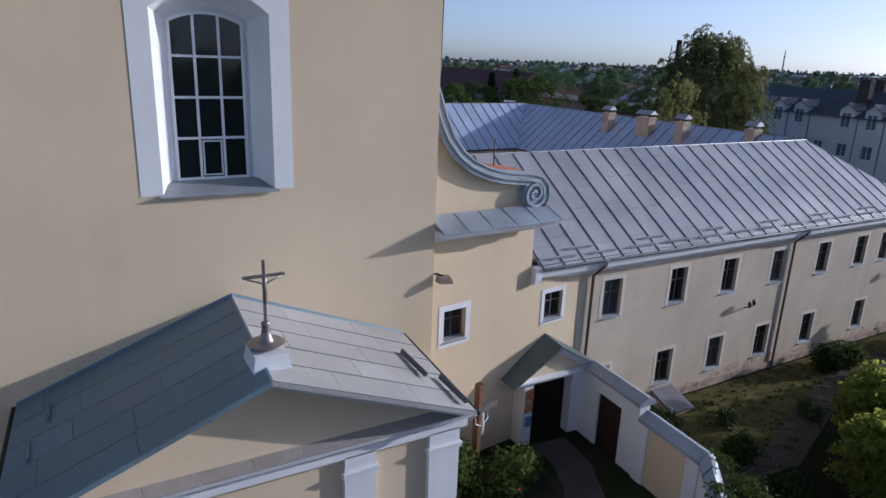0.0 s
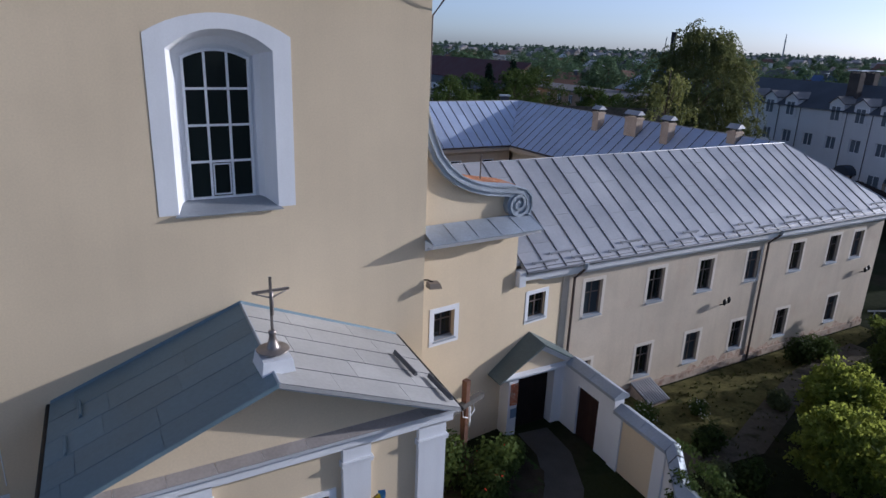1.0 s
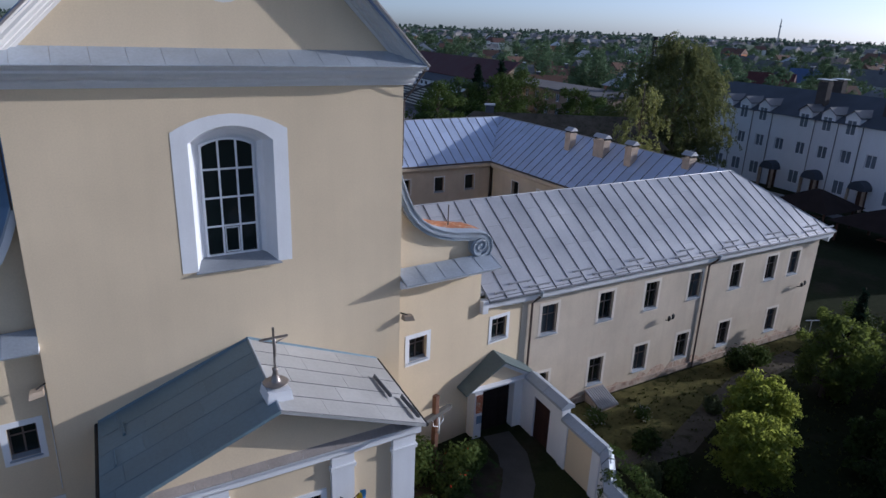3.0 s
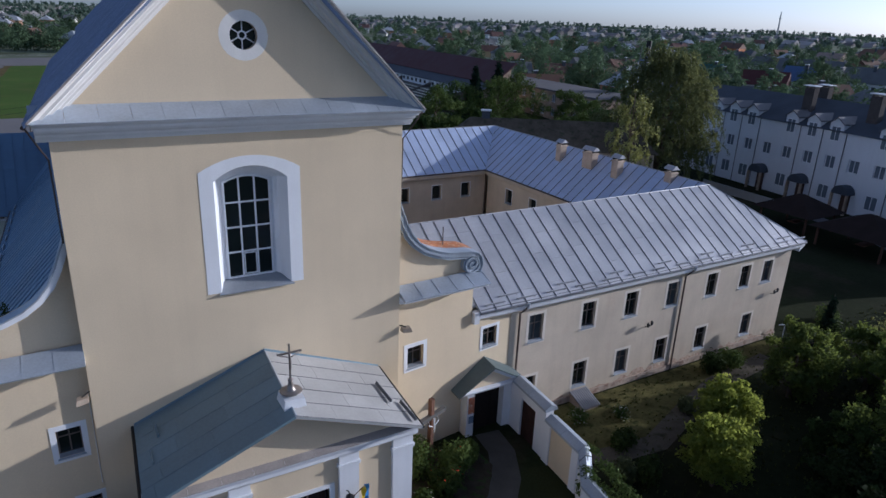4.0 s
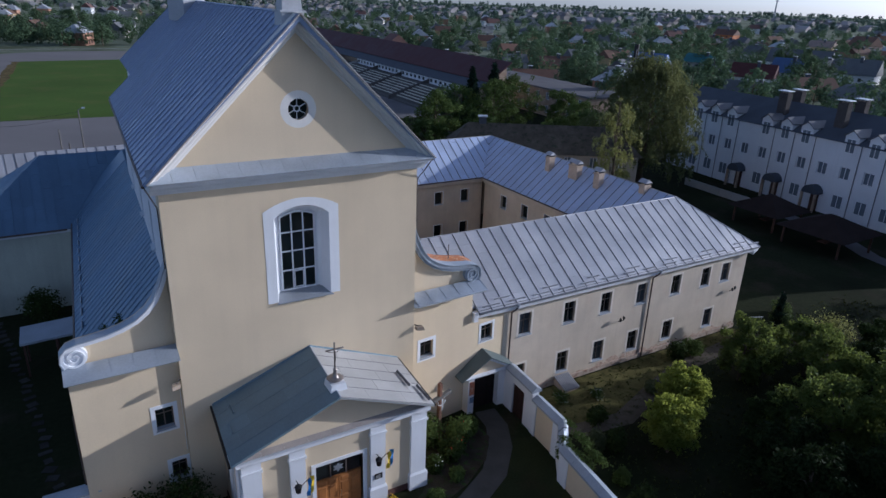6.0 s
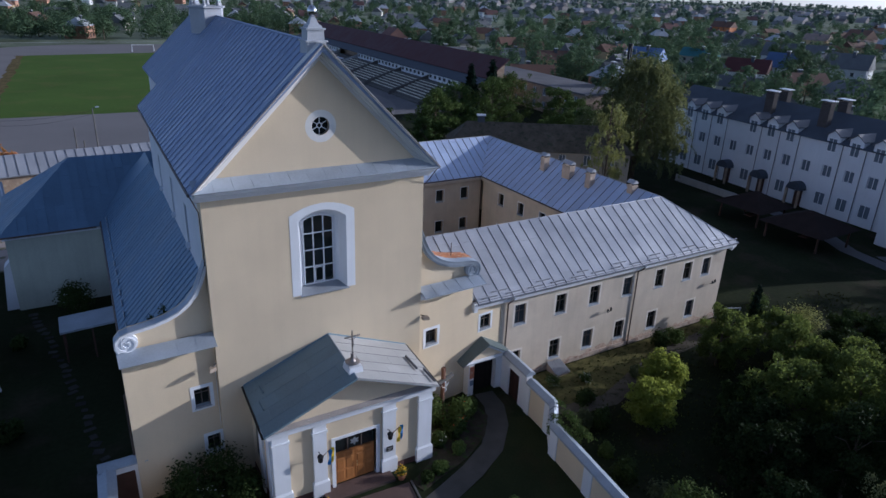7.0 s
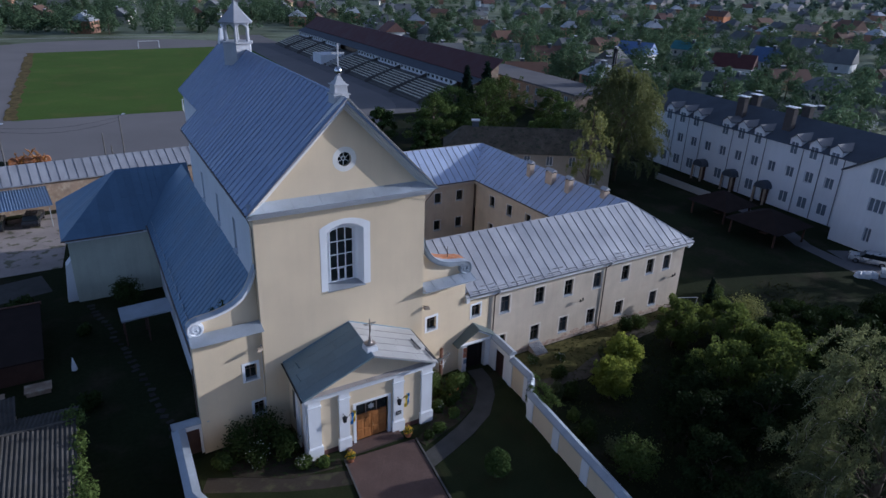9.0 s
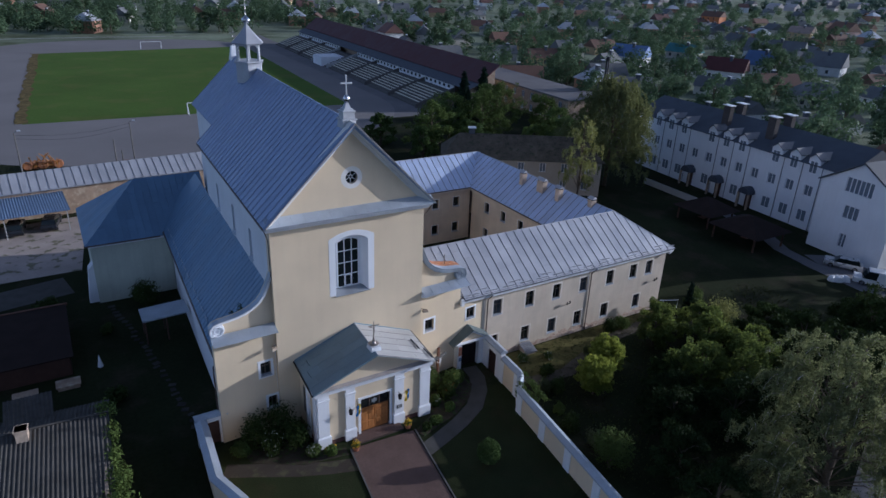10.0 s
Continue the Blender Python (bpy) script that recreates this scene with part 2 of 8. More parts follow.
VAN_W = material("white_car_paint", (0.72, 0.73, 0.75), 0.35, 0, 0.03, 1, 10, 0)
DARKCAR = material("dark_car_paint", (0.03, 0.03, 0.035), 0.3, 0.3, 0.03, 1, 10, 0)
RUBBER = material("tyre_rubber", (0.02, 0.02, 0.02), 0.9, 0, 0.1, 3, 20, 0.1)
TERRA = material("terracotta", (0.36, 0.14, 0.07), 0.85, 0, 0.12, 3, 20, 0.1)
PAPER = material("notice_board_print", (0.42, 0.14, 0.07), 0.7, 0, 0.25, 5, 24, 0.0, dark=(0.55, 0.45, 0.32))
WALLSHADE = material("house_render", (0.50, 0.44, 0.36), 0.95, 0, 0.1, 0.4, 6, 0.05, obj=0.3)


def glass_material(name, tint):
    m = bpy.data.materials.new(name)
    m.use_nodes = True
    b = m.node_tree.nodes["Principled BSDF"]
    b.inputs["Base Color"].default_value = (*tint, 1)
    b.inputs["Roughness"].default_value = 0.06
    b.inputs["Specular IOR Level"].default_value = 0.5
    b.inputs["Transmission Weight"].default_value = 0.0
    return m


GLASS = glass_material("dark_window_glass", (0.012, 0.017, 0.018))
GLASS_C = glass_material("pale_curtained_glass", (0.16, 0.185, 0.22))
GLASS_B = glass_material("curtained_window_glass", (0.05, 0.06, 0.07))


def paver_material():
    m = material("red_pavers", (0.2, 0.1, 0.08), 0.9, 0, 0.14, 0.5, 14, 0.2, 0.01, spec=0.06)
    nt = m.node_tree
    n, l = nt.nodes, nt.links
    br = n.new("ShaderNodeTexBrick")
    br.inputs["Scale"].default_value = 4.0
    br.inputs["Color1"].default_value = (0.178, 0.117, 0.098, 1)
    br.inputs["Color2"].default_value = (0.142, 0.095, 0.082, 1)
    br.inputs["Mortar"].default_value = (0.08, 0.06, 0.052, 1)
    br.inputs["Mortar Size"].default_value = 0.03
    geo = n.new("ShaderNodeNewGeometry")
    l.new(geo.outputs["Position"], br.inputs["Vector"])
    for k in n:
        if k.bl_idname == "ShaderNodeVectorMath":
            l.new(br.outputs["Color"], k.inputs[0])
    return m


PAVERS = paver_material()


# ---------------------------------------------------------------- mesh tools
class Shape:
    """A list of vertices and faces that becomes one mesh."""

    def __init__(self):
        self.v, self.f = [], []

    def face(self, *pts):
        i = len(self.v)
        self.v += [tuple(p) for p in pts]
        self.f.append(tuple(range(i, i + len(pts))))
        return self

    def box(self, x0, x1, y0, y1, z0, z1):
        return self.hexa([(x0, y0, z0), (x1, y0, z0), (x1, y1, z0), (x0, y1, z0)], [(x0, y0, z1), (x1, y0, z1), (x1, y1, z1), (x0, y1, z1)])

    def hexa(self, low, high):
        """Two rings with as many points, joined and closed."""
        i, n = len(self.v), len(low)
        self.v += [tuple(p) for p in low] + [tuple(p) for p in high]
        self.f.append(tuple(i + k for k in reversed(range(n))))
        self.f.append(tuple(i + n + k for k in range(n)))
        self.f += [(i + k, i + (k + 1) % n, i + n + (k + 1) % n, i + n + k) for k in range(n)]
        return self

    def prism(self, pts, d):
        """A planar ring pushed along d."""
        return self.hexa(pts, [tuple(Vector(p) + Vector(d)) for p in pts])

    def lathe(self, cx, cy, rows, n=16, turn=0.0):
        """Rows of (radius, height) turned round the upright line through cx, cy."""
        i = len(self.v)
        for r, z in rows:
            self.v += [(cx + r * math.cos(turn + 2 * math.pi * k / n), cy + r * math.sin(turn + 2 * math.pi * k / n), z) for k in range(n)]
        for j in range(len(rows) - 1):
            self.f += [(i + j * n + k, i + j * n + (k + 1) % n, i + (j + 1) * n + (k + 1) % n, i + (j + 1) * n + k) for k in range(n)]
        self.f.append(tuple(i + k for k in reversed(range(n))))
        self.f.append(tuple(i + (len(rows) - 1) * n + k for k in range(n)))
        return self

    def tube(self, pts, r, n=8, r1=None):
        """A round bar along points, tapering to r1."""
        pts = [Vector(p) for p in pts]
        i = len(self.v)
        for j, p in enumerate(pts):
            d = (pts[min(j + 1, len(pts) - 1)] - pts[max(j - 1, 0)]).normalized()
            a = d.cross(Vector((0, 0, 1)) if abs(d.z) < 0.9 else Vector((1, 0, 0))).normalized()
            b = d.cross(a)
            q = r + ((r if r1 is None else r1) - r) * j / max(1, len(pts) - 1)
            self.v += [tuple(p + q * (math.cos(2 * math.pi * k / n) * a + math.sin(2 * math.pi * k / n) * b)) for k in range(n)]
        for j in range(len(pts) - 1):
            self.f += [(i + j * n + k, i + j * n + (k + 1) % n, i + (j + 1) * n + (k + 1) % n, i + (j + 1) * n + k) for k in range(n)]
        self.f.append(tuple(i + k for k in reversed(range(n))))
        self.f.append(tuple(i + (len(pts) - 1) * n + k for k in range(n)))
        return self

    def loft(self, rings):
        """Closed rings with as many points, skinned from first to last and capped."""
        i, n = len(self.v), len(rings[0])
        for g in rings:
            self.v += [tuple(p) for p in g]
        for j in range(len(rings) - 1):
            self.f += [(i + j * n + k, i + j * n + (k + 1) % n, i + (j + 1) * n + (k + 1) % n, i + (j + 1) * n + k) for k in range(n)]
        self.f.append(tuple(i + k for k in reversed(range(n))))
        self.f.append(tuple(i + (len(rings) - 1) * n + k for k in range(n)))
        return self

    def sweep(self, profile, a, b, out, up=(0, 0, 1)):
        """A profile of (out, up) pairs drawn from a to b."""
        a, b, out, up = Vector(a), Vector(b), Vector(out), Vector(up)
        ring = [o * out + u * up for o, u in profile]
        return self.hexa([a + q for q in ring], [b + q for q in ring])

    def mesh(self, name, smooth=False):
        me = bpy.data.meshes.new(name)
        me.from_pydata(self.v, [], self.f)
        bm = bmesh.new()
        bm.from_mesh(me)
        if len(self.f) < 20000:
            bmesh.ops.recalc_face_normals(bm, faces=bm.faces)
        bm.to_mesh(me)
        bm.free()
        if smooth:
            me.shade_smooth()
        return me


def thing(name, at, label, category, group="", kind=""):
    ob = new(name)
    ob.empty_display_size = 0.3
    ob.location = at
    return tagged(ob, label, category, group, kind)


def part(name, shape, mat, parent, label="", smooth=False):
    """One mesh object under a thing or under a part; coordinates are the world's."""
    me = shape if isinstance(shape, bpy.types.Mesh) else shape.mesh(name, smooth)
    if not me.materials:
        me.materials.append(mat)
    ob = new(name, me)
    ob.parent = parent
    if parent.type == "EMPTY":
        ob.matrix_parent_inverse = Matrix.Translation(parent.location).inverted()
    return tagged(ob, label)


def solid(name, shape, mat, label, category, group="", kind="", smooth=False):
    me = shape.mesh(name, smooth)
    me.materials.append(mat)
    return tagged(new(name, me), label, category, group, kind)


def clip(poly, axis, at, keep_less):
    out = []
    for k, p in enumerate(poly):
        q = poly[(k + 1) % len(poly)]
        ip, iq = (p[axis] <= at) == keep_less, (q[axis] <= at) == keep_less
        if ip:
            out.append(p)
        if ip != iq:
            f = (at - p[axis]) / (q[axis] - p[axis])
            out.append((p[0] + f * (q[0] - p[0]), p[1] + f * (q[1] - p[1])))
    return out


def area2(poly):
    return abs(sum(p[0] * q[1] - q[0] * p[1] for p, q in zip(poly, poly[1:] + poly[:1]))) / 2


def roof_slope(parent, poly, along, width, course, mat, rib=0.05, rib_w=0.035, thick=0.012, name="roof_sheet", seed=1, shift=0.0, seam_mat=None):
    """Covers a flat, convex slope with sheets: strips that run along the given way, cut into lengths, each with a raised seam."""
    rnd = random.Random(seed)
    pts = [Vector(p) for p in poly]
    nrm = (pts[1] - pts[0]).cross(pts[2] - pts[0]).normalized()
    if nrm.z < 0:
        nrm = -nrm
    es = Vector(along)
    es = (es - es.dot(nrm) * nrm).normalized()
    et = es.cross(nrm)
    flat = [((p - pts[0]).dot(et), (p - pts[0]).dot(es)) for p in pts]
    t0, t1 = min(p[0] for p in flat), max(p[0] for p in flat)
    s0, s1 = min(p[1] for p in flat), max(p[1] for p in flat)

    def back(p, h):
        return tuple(pts[0] + p[0] * et + p[1] * es + h * nrm)

    k = 0
    t = t0 - shift * width
    while t < t1 - 0.01:
        s = s0 - rnd.uniform(0.0, 0.9) * course
        while s < s1 - 0.01:
            e = s + course * rnd.uniform(0.92, 1.08)
            if s1 - e < course * 0.25:
                e = s1 + 0.01
            piece = flat
            for axis, at, less in ((0, t + 0.004, False), (0, t + width - 0.004, True), (1, s + 0.006, False), (1, e - 0.006, True)):
                piece = clip(piece, axis, at, less) if piece else piece
            if len(piece) > 2 and area2(piece) > 0.01:
                sh = Shape()
                lift = rnd.uniform(0, 0.006)
                sh.hexa([back(p, 0) for p in piece], [back(p, thick + lift) for p in piece])
                seam = clip(piece, 0, t + rib_w, True)
                flat_faces = len(sh.f)
                if rib and len(seam) > 2 and area2(seam) > 0.002:
                    sh.hexa([back(p, thick) for p in seam], [back(p, thick + rib) for p in seam])
                me = sh.mesh(name)
                me.materials.append(mat)
                me.materials.append(seam_mat or mat)
                for f in me.polygons[flat_faces:]:
                    f.material_index = 1
                part(name, me, mat, parent)
            s = e
        t += width
        k += 1


def grid_wall(x0, x1, z0, z1, holes, y0, y1, at=lambda u, y, z: (u, y, z)):
    """A wall from x0 to x1 with rectangular openings (x0, x1, z0, z1) right through its thickness y0 to y1."""
    xs = sorted({x0, x1, *(h[0] for h in holes), *(h[1] for h in holes)})
    zs = sorted({z0, z1, *(h[2] for h in holes), *(h[3] for h in holes)})
    xs, zs = [x for x in xs if x0 <= x <= x1], [z for z in zs if z0 <= z <= z1]

    def full(i, j):
        if not (0 <= i < len(xs) - 1 and 0 <= j < len(zs) - 1):
            return False
        cx, cz = (xs[i] + xs[i + 1]) / 2, (zs[j] + zs[j + 1]) / 2
        return not any(h[0] < cx < h[1] and h[2] < cz < h[3] for h in holes)

    s = Shape()
    for i in range(len(xs) - 1):
        for j in range(len(zs) - 1):
            if not full(i, j):
                continue
            a, b, c, d = xs[i], xs[i + 1], zs[j], zs[j + 1]
            s.face(at(a, y0, c), at(b, y0, c), at(b, y0, d), at(a, y0, d))
            s.face(at(b, y1, c), at(a, y1, c), at(a, y1, d), at(b, y1, d))
            if not full(i - 1, j):
                s.face(at(a, y1, c), at(a, y0, c), at(a, y0, d), at(a, y1, d))
            if not full(i + 1, j):
                s.face(at(b, y0, c), at(b, y1, c), at(b, y1, d), at(b, y0, d))
            if not full(i, j - 1):
                s.face(at(a, y1, c), at(b, y1, c), at(b, y0, c), at(a, y0, c))
            if not full(i, j + 1):
                s.face(at(a, y0, d), at(b, y0, d), at(b, y1, d), at(a, y1, d))
    return s


def holed(outer, holes, y0, y1):
    """A wall in the x-z plane with an outline and holes of any shape, from y0 to y1."""
    from mathutils.geometry import tessellate_polygon
    rings = [outer, *holes]
    flat = [p for r in rings for p in r]
    tris = tessellate_polygon([[Vector((p[0], p[1], 0)) for p in r] for r in rings])
    s = Shape()
    n = len(flat)
    s.v = [(x, y0, z) for x, z in flat] + [(x, y1, z) for x, z in flat]
    s.f = [tuple(t) for t in tris] + [tuple(k + n for k in reversed(t)) for t in tris]
    i = 0
    for r in rings:
        m = len(r)
        s.f += [(i + k, i + (k + 1) % m, n + i + (k + 1) % m, n + i + k) for k in range(m)]
        i += m
    return s


def leaves(blobs, count, size, seed, droop=0.0, shell=0.55, loose=0.6):
    """Small leaves scattered through ellipsoids (x, y, z, rx, ry, rz), denser towards their skins."""
    g = np.random.default_rng(seed)
    blobs = np.array(blobs, float)
    vol = np.prod(blobs[:, 3:], 1) ** 0.75
    pick = g.choice(len(blobs), count, p=vol / vol.sum())
    d = g.normal(size=(count, 3))
    d /= np.linalg.norm(d, axis=1)[:, None]
    r = shell + (1 - shell) * g.random(count) ** 0.6
    r *= 1 + 0.18 * g.normal(size=count)
    c = blobs[pick, :3] + d * r[:, None] * blobs[pick, 3:]
    nrm = d * 0.8 + g.normal(size=(count, 3)) * loose + np.array([0, 0, 0.35])
    nrm /= np.linalg.norm(nrm, axis=1)[:, None]
    a = np.cross(nrm, g.normal(size=(count, 3)))
    a /= np.linalg.norm(a, axis=1)[:, None]
    if droop:
        a = a * (1 - droop) + np.array([0, 0, -1.0]) * droop
        a /= np.linalg.norm(a, axis=1)[:, None]
    b = np.cross(nrm, a)
    s = size * g.uniform(0.6, 1.4, count)[:, None]
    long = a * s * (1.0 + droop * 2.0)
    wide = b * s * (0.5 - 0.2 * droop)
    v = np.stack([c - long, c + wide - long * 0.1, c + long, c - wide - long * 0.1], 1).reshape(-1, 3)
    me = bpy.data.meshes.new("leaves")
    me.from_pydata(v.tolist(), [], np.arange(count * 4).reshape(-1, 4).tolist())
    return me


def ground_height(x, y):
    def step(a, b, q):
        q = min(1.0, max(0.0, (q - a) / (b - a)))
        return q * q * (3 - 2 * q)
    return -(0.6 * step(12.4, 14.2, x) + 1.0 * step(48, 76, x)) * (1 - step(96, 112, x)) * (1 - step(48, 70, y))


# ---------------------------------------------------------------- ground
def ground_sheet():
    s = Shape()
    xs = [-16000, -4500, -1500, -500, -150, -60, -30, -12, 0, 8, 12.4, 13, 13.6, 14.2, 20, 30, 45, 50, 55, 60, 65, 70, 75, 80, 96, 101, 107, 112, 150, 300, 700, 1800, 4500, 16000]
    ys = [-16000, -4500, -800, -150, -60, -30, -15, 0, 15, 30, 45, 48, 53, 59, 65, 70, 100, 200, 400, 900, 2000, 4500, 16000]
    for x in xs:
        s.v += [(x, y, ground_height(x, y)) for y in ys]
    n = len(ys)
    s.f = [(i * n + j, (i + 1) * n + j, (i + 1) * n + j + 1, i * n + j + 1) for i in range(len(xs) - 1) for j in range(n - 1)]
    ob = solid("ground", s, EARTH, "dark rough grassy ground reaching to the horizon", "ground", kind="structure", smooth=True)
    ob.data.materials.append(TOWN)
    # faces far off take the hazed meadow tone
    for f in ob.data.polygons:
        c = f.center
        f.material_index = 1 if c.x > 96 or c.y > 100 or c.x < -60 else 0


def sheet(name, pts, lift, mat, label, category, thick=0.06):
    """A flat patch that lies on the ground."""
    s = Shape()
    top = [(x, y, ground_height(x, y) + lift) for x, y in pts]
    s.hexa([(x, y, z - thick) for x, y, z in top], top)
    return solid(name, s, mat, label, category, kind="structure")


def ribbon(name, centre, width, lift, mat, label, category):
    s = Shape()
    pts = [Vector((*p, 0)) for p in centre]
    rows = []
    for k, p in enumerate(pts):
        d = (pts[min(k + 1, len(pts) - 1)] - pts[max(k - 1, 0)]).normalized()
        w = width[k] if isinstance(width, (list, tuple)) else width
        o = Vector((-d.y, d.x, 0)) * w / 2
        rows.append([(*(q.xy), ground_height(q.x, q.y) + lift) for q in (p - o, p + o)])
    for a, b in zip(rows, rows[1:]):
        s.face(a[0], a[1], b[1], b[0])
    return solid(name, s, mat, label, category, kind="structure")


ground_sheet()

# ---------------------------------------------------------------- church
SHEAR = 0.036


def lean(x, y, z):
    """The nave stands slightly askew to its front."""
    return (x + SHEAR * y, y, z)


def arch(x, z0, z1, rise, n=12):
    """The ring of an opening with a segmental head."""
    r = (x * x + rise * rise) / (2 * rise)
    a = math.asin(min(1, x / r))
    return [(-x, z0), (x, z0), *[(r * math.sin(a - 2 * a * k / n), z1 + rise - r + r * math.cos(a - 2 * a * k / n)) for k in range(n + 1)]]


def plate(outer, inner, y0, y1):
    """A flat band between two rings with as many points."""
    s = Shape()
    n = len(outer)
    ring = [(x, y, z) for y in (y0, y1) for r in (outer, inner) for x, z in r]
    s.v = ring
    for k in range(n):
        j = (k + 1) % n
        s.f += [(k, j, n + j, n + k), (2 * n + k, 3 * n + k, 3 * n + j, 2 * n + j), (k, 2 * n + k, 2 * n + j, j), (n + k, n + j, 3 * n + j, 3 * n + k)]
    return s


church = thing("church", (0, 0, 0), "cream plastered baroque church with white trim and blue-grey sheet metal roofs", "church")


def church_front():
    inner, outer = arch(1.30, 10.05, 14.2, 0.5), arch(1.78, 10.07, 14.55, 0.52)
    body = [(-5.95, -0.1), (5.95, -0.1), (5.95, 16.15), (-5.95, 16.15)]
    part("front_wall", holed(body, [inner], 0.0, 0.9), PLASTER, church)
    surround = Shape().loft([[(x, -0.012, z), (a, -0.012, c), (a, 0.02, c), (x, 0.02, z)] for (x, z), (a, c) in zip([(1.78, 10.07), *outer[2:], (-1.78, 10.07)], [(1.30, 10.07), *inner[2:], (-1.30, 10.07)])])
    window = part("window", surround, WHITE, church, "tall arched window with white surround and deep splayed reveal")
    fr = arch(0.87, 10.25, 14.0, 0.22)
    reveal = Shape()
    n = len(inner)
    jamb, step = arch(1.10, 10.05, 14.12, 0.40), arch(0.97, 10.25, 14.06, 0.28)
    reveal.v = [(x, -0.005, z) for x, z in inner] + [(x, 0.60, z) for x, z in jamb]
    reveal.f = [(k, (k + 1) % n, n + (k + 1) % n, n + k) for k in range(1, n)]
    reveal.v += [(x, 0.74, z) for x, z in step] + [(x, 0.80, z) for x, z in fr]
    reveal.f += [(q * n + k, q * n + (k + 1) % n, (q + 1) * n + (k + 1) % n, (q + 1) * n + k) for k in range(1, n) for q in (1, 2)]
    part("reveal", reveal, WHITE, window)
    fin = arch(0.80, 10.32, 13.95, 0.2)
    part("window_frame", plate(fr, fin, 0.73, 0.87), FRAME_W, window)
    for x in (-0.285, 0.285):
        part("mullion", Shape().box(x - 0.03, x + 0.03, 0.75, 0.85, 10.3, 14.12), FRAME_W, window)
    for z in (11.28, 12.25, 13.2):
        part("glazing_bar", Shape().box(-0.83, 0.83, 0.755, 0.845, z - 0.03, z + 0.03), FRAME_W, window)
    part("casement", plate([(-0.23, 10.36), (0.23, 10.36), (0.23, 11.22), (-0.23, 11.22)], [(-0.20, 10.39), (0.20, 10.39), (0.20, 11.19), (-0.20, 11.19)], 0.735, 0.83), FRAME_W, window)
    for i, (a, b) in enumerate(((-0.85, -0.285), (-0.285, 0.285), (0.285, 0.85))):
        for c, d in ((10.28, 11.28), (11.28, 12.25), (12.25, 13.2), (13.2, 14.16)):
            tilt = 0.004 * ((i * 7 + int(c * 3)) % 5 - 2)
            part("pane", Shape().hexa([(a, 0.800 + tilt, c), (b, 0.800 - tilt, c), (b, 0.812 - tilt, c), (a, 0.812 + tilt, c)],
                                      [(a, 0.804, d), (b, 0.804, d), (b, 0.816, d), (a, 0.816, d)]), GLASS, window)
    sill = Shape().hexa([(-1.40, -0.14, 10.02), (1.40, -0.14, 10.02), (1.05, 0.75, 10.20), (-1.05, 0.75, 10.20)], [(-1.40, -0.14, 10.05), (1.40, -0.14, 10.05), (1.05, 0.75, 10.27), (-1.05, 0.75, 10.27)])
    part("window_sill", sill, SILLM, window, "blue-grey sheet metal sill")
    # main cornice and pediment
    prof = [(0.0, 15.86), (0.07, 15.87), (0.09, 15.95), (0.20, 15.97), (0.24, 16.05), (0.24, 16.12), (0.40, 16.14), (0.46, 16.20), (0.48, 16.29), (0.72, 16.31), (0.72, 16.39), (0.80, 16.42), (0.86, 16.50), (0.93, 16.52), (0.0, 16.56)]
    part("cornice", Shape().sweep(prof, (-6.28, 0, 0), (6.28, 0, 0), (0, -1, 0)), WHITE, church)
    for k in range(14):
        a, b = -6.35 + 0.907 * k, -6.35 + 0.907 * (k + 1) - 0.006
        part("flashing_sheet", Shape().hexa([(a, -1.0, 16.525), (b, -1.0, 16.525), (b, -0.2, 16.95), (a, -0.2, 16.95)], [(a, -1.0, 16.555), (b, -1.0, 16.55), (b, -0.2, 16.98), (a, -0.2, 16.985)]), CAP, church)
    rosehole = [(0.45 * math.cos(2 * math.pi * k / 24), 19.05 + 0.45 * math.sin(2 * math.pi * k / 24)) for k in range(24)]
    part("tympanum", holed([(-6.1, 16.3), (6.1, 16.3), (0, 22.5)], [rosehole], -0.2, 0.6), PLASTER, church)
    big = [(0.80 * math.cos(2 * math.pi * k / 24), 19.05 + 0.80 * math.sin(2 * math.pi * k / 24)) for k in range(24)]
    rose = part("round_window", plate(big, rosehole, -0.204, 0.1), TRIM_W, church, "small round window with white ring and spoked bars")
    part("pane", Shape().prism([(0.5 * math.cos(2 * math.pi * k / 24), 0.06, 19.05 + 0.5 * math.sin(2 * math.pi * k / 24)) for k in range(24)], (0, 0.02, 0)), GLASS, rose)
    for k in range(6):
        a = math.pi * k / 3 + 0.5
        part("spoke", Shape().tube([(0.14 * math.cos(a), 0.02, 19.05 + 0.14 * math.sin(a)), (0.5 * math.cos(a), 0.02, 19.05 + 0.5 * math.sin(a))], 0.022, 6), FRAME_W, rose)
    hub = [(0.15 * math.cos(2 * math.pi * k / 16), 19.05 + 0.15 * math.sin(2 * math.pi * k / 16)) for k in range(16)]
    hub2 = [(0.10 * math.cos(2 * math.pi * k / 16), 19.05 + 0.10 * math.sin(2 * math.pi * k / 16)) for k in range(16)]
    part("hub_ring", plate(hub, hub2, 0.0, 0.04), FRAME_W, rose)
    for sgn in (-1, 1):
        a, b = Vector((sgn * 6.42, 0, 16.55)), Vector((0, 0, 22.95))
        d = (b - a).normalized()
        up = Vector((sgn * abs(d.z), 0, abs(d.x)))
        rake = [(0.22, -0.54), (0.27, -0.54), (0.29, -0.46), (0.40, -0.44), (0.40, -0.37), (0.45, -0.35), (0.60, -0.34), (0.62, -0.27), (0.66, -0.24), (0.82, -0.22), (0.82, -0.14), (0.86, -0.11), (0.93, -0.05), (0.97, -0.04), (0.97, 0.0), (0.0, 0.0), (0.0, -0.54)]
        part("raking_cornice", Shape().sweep(rake, a, b, (0, -1, 0), up), TRIM_W, church)
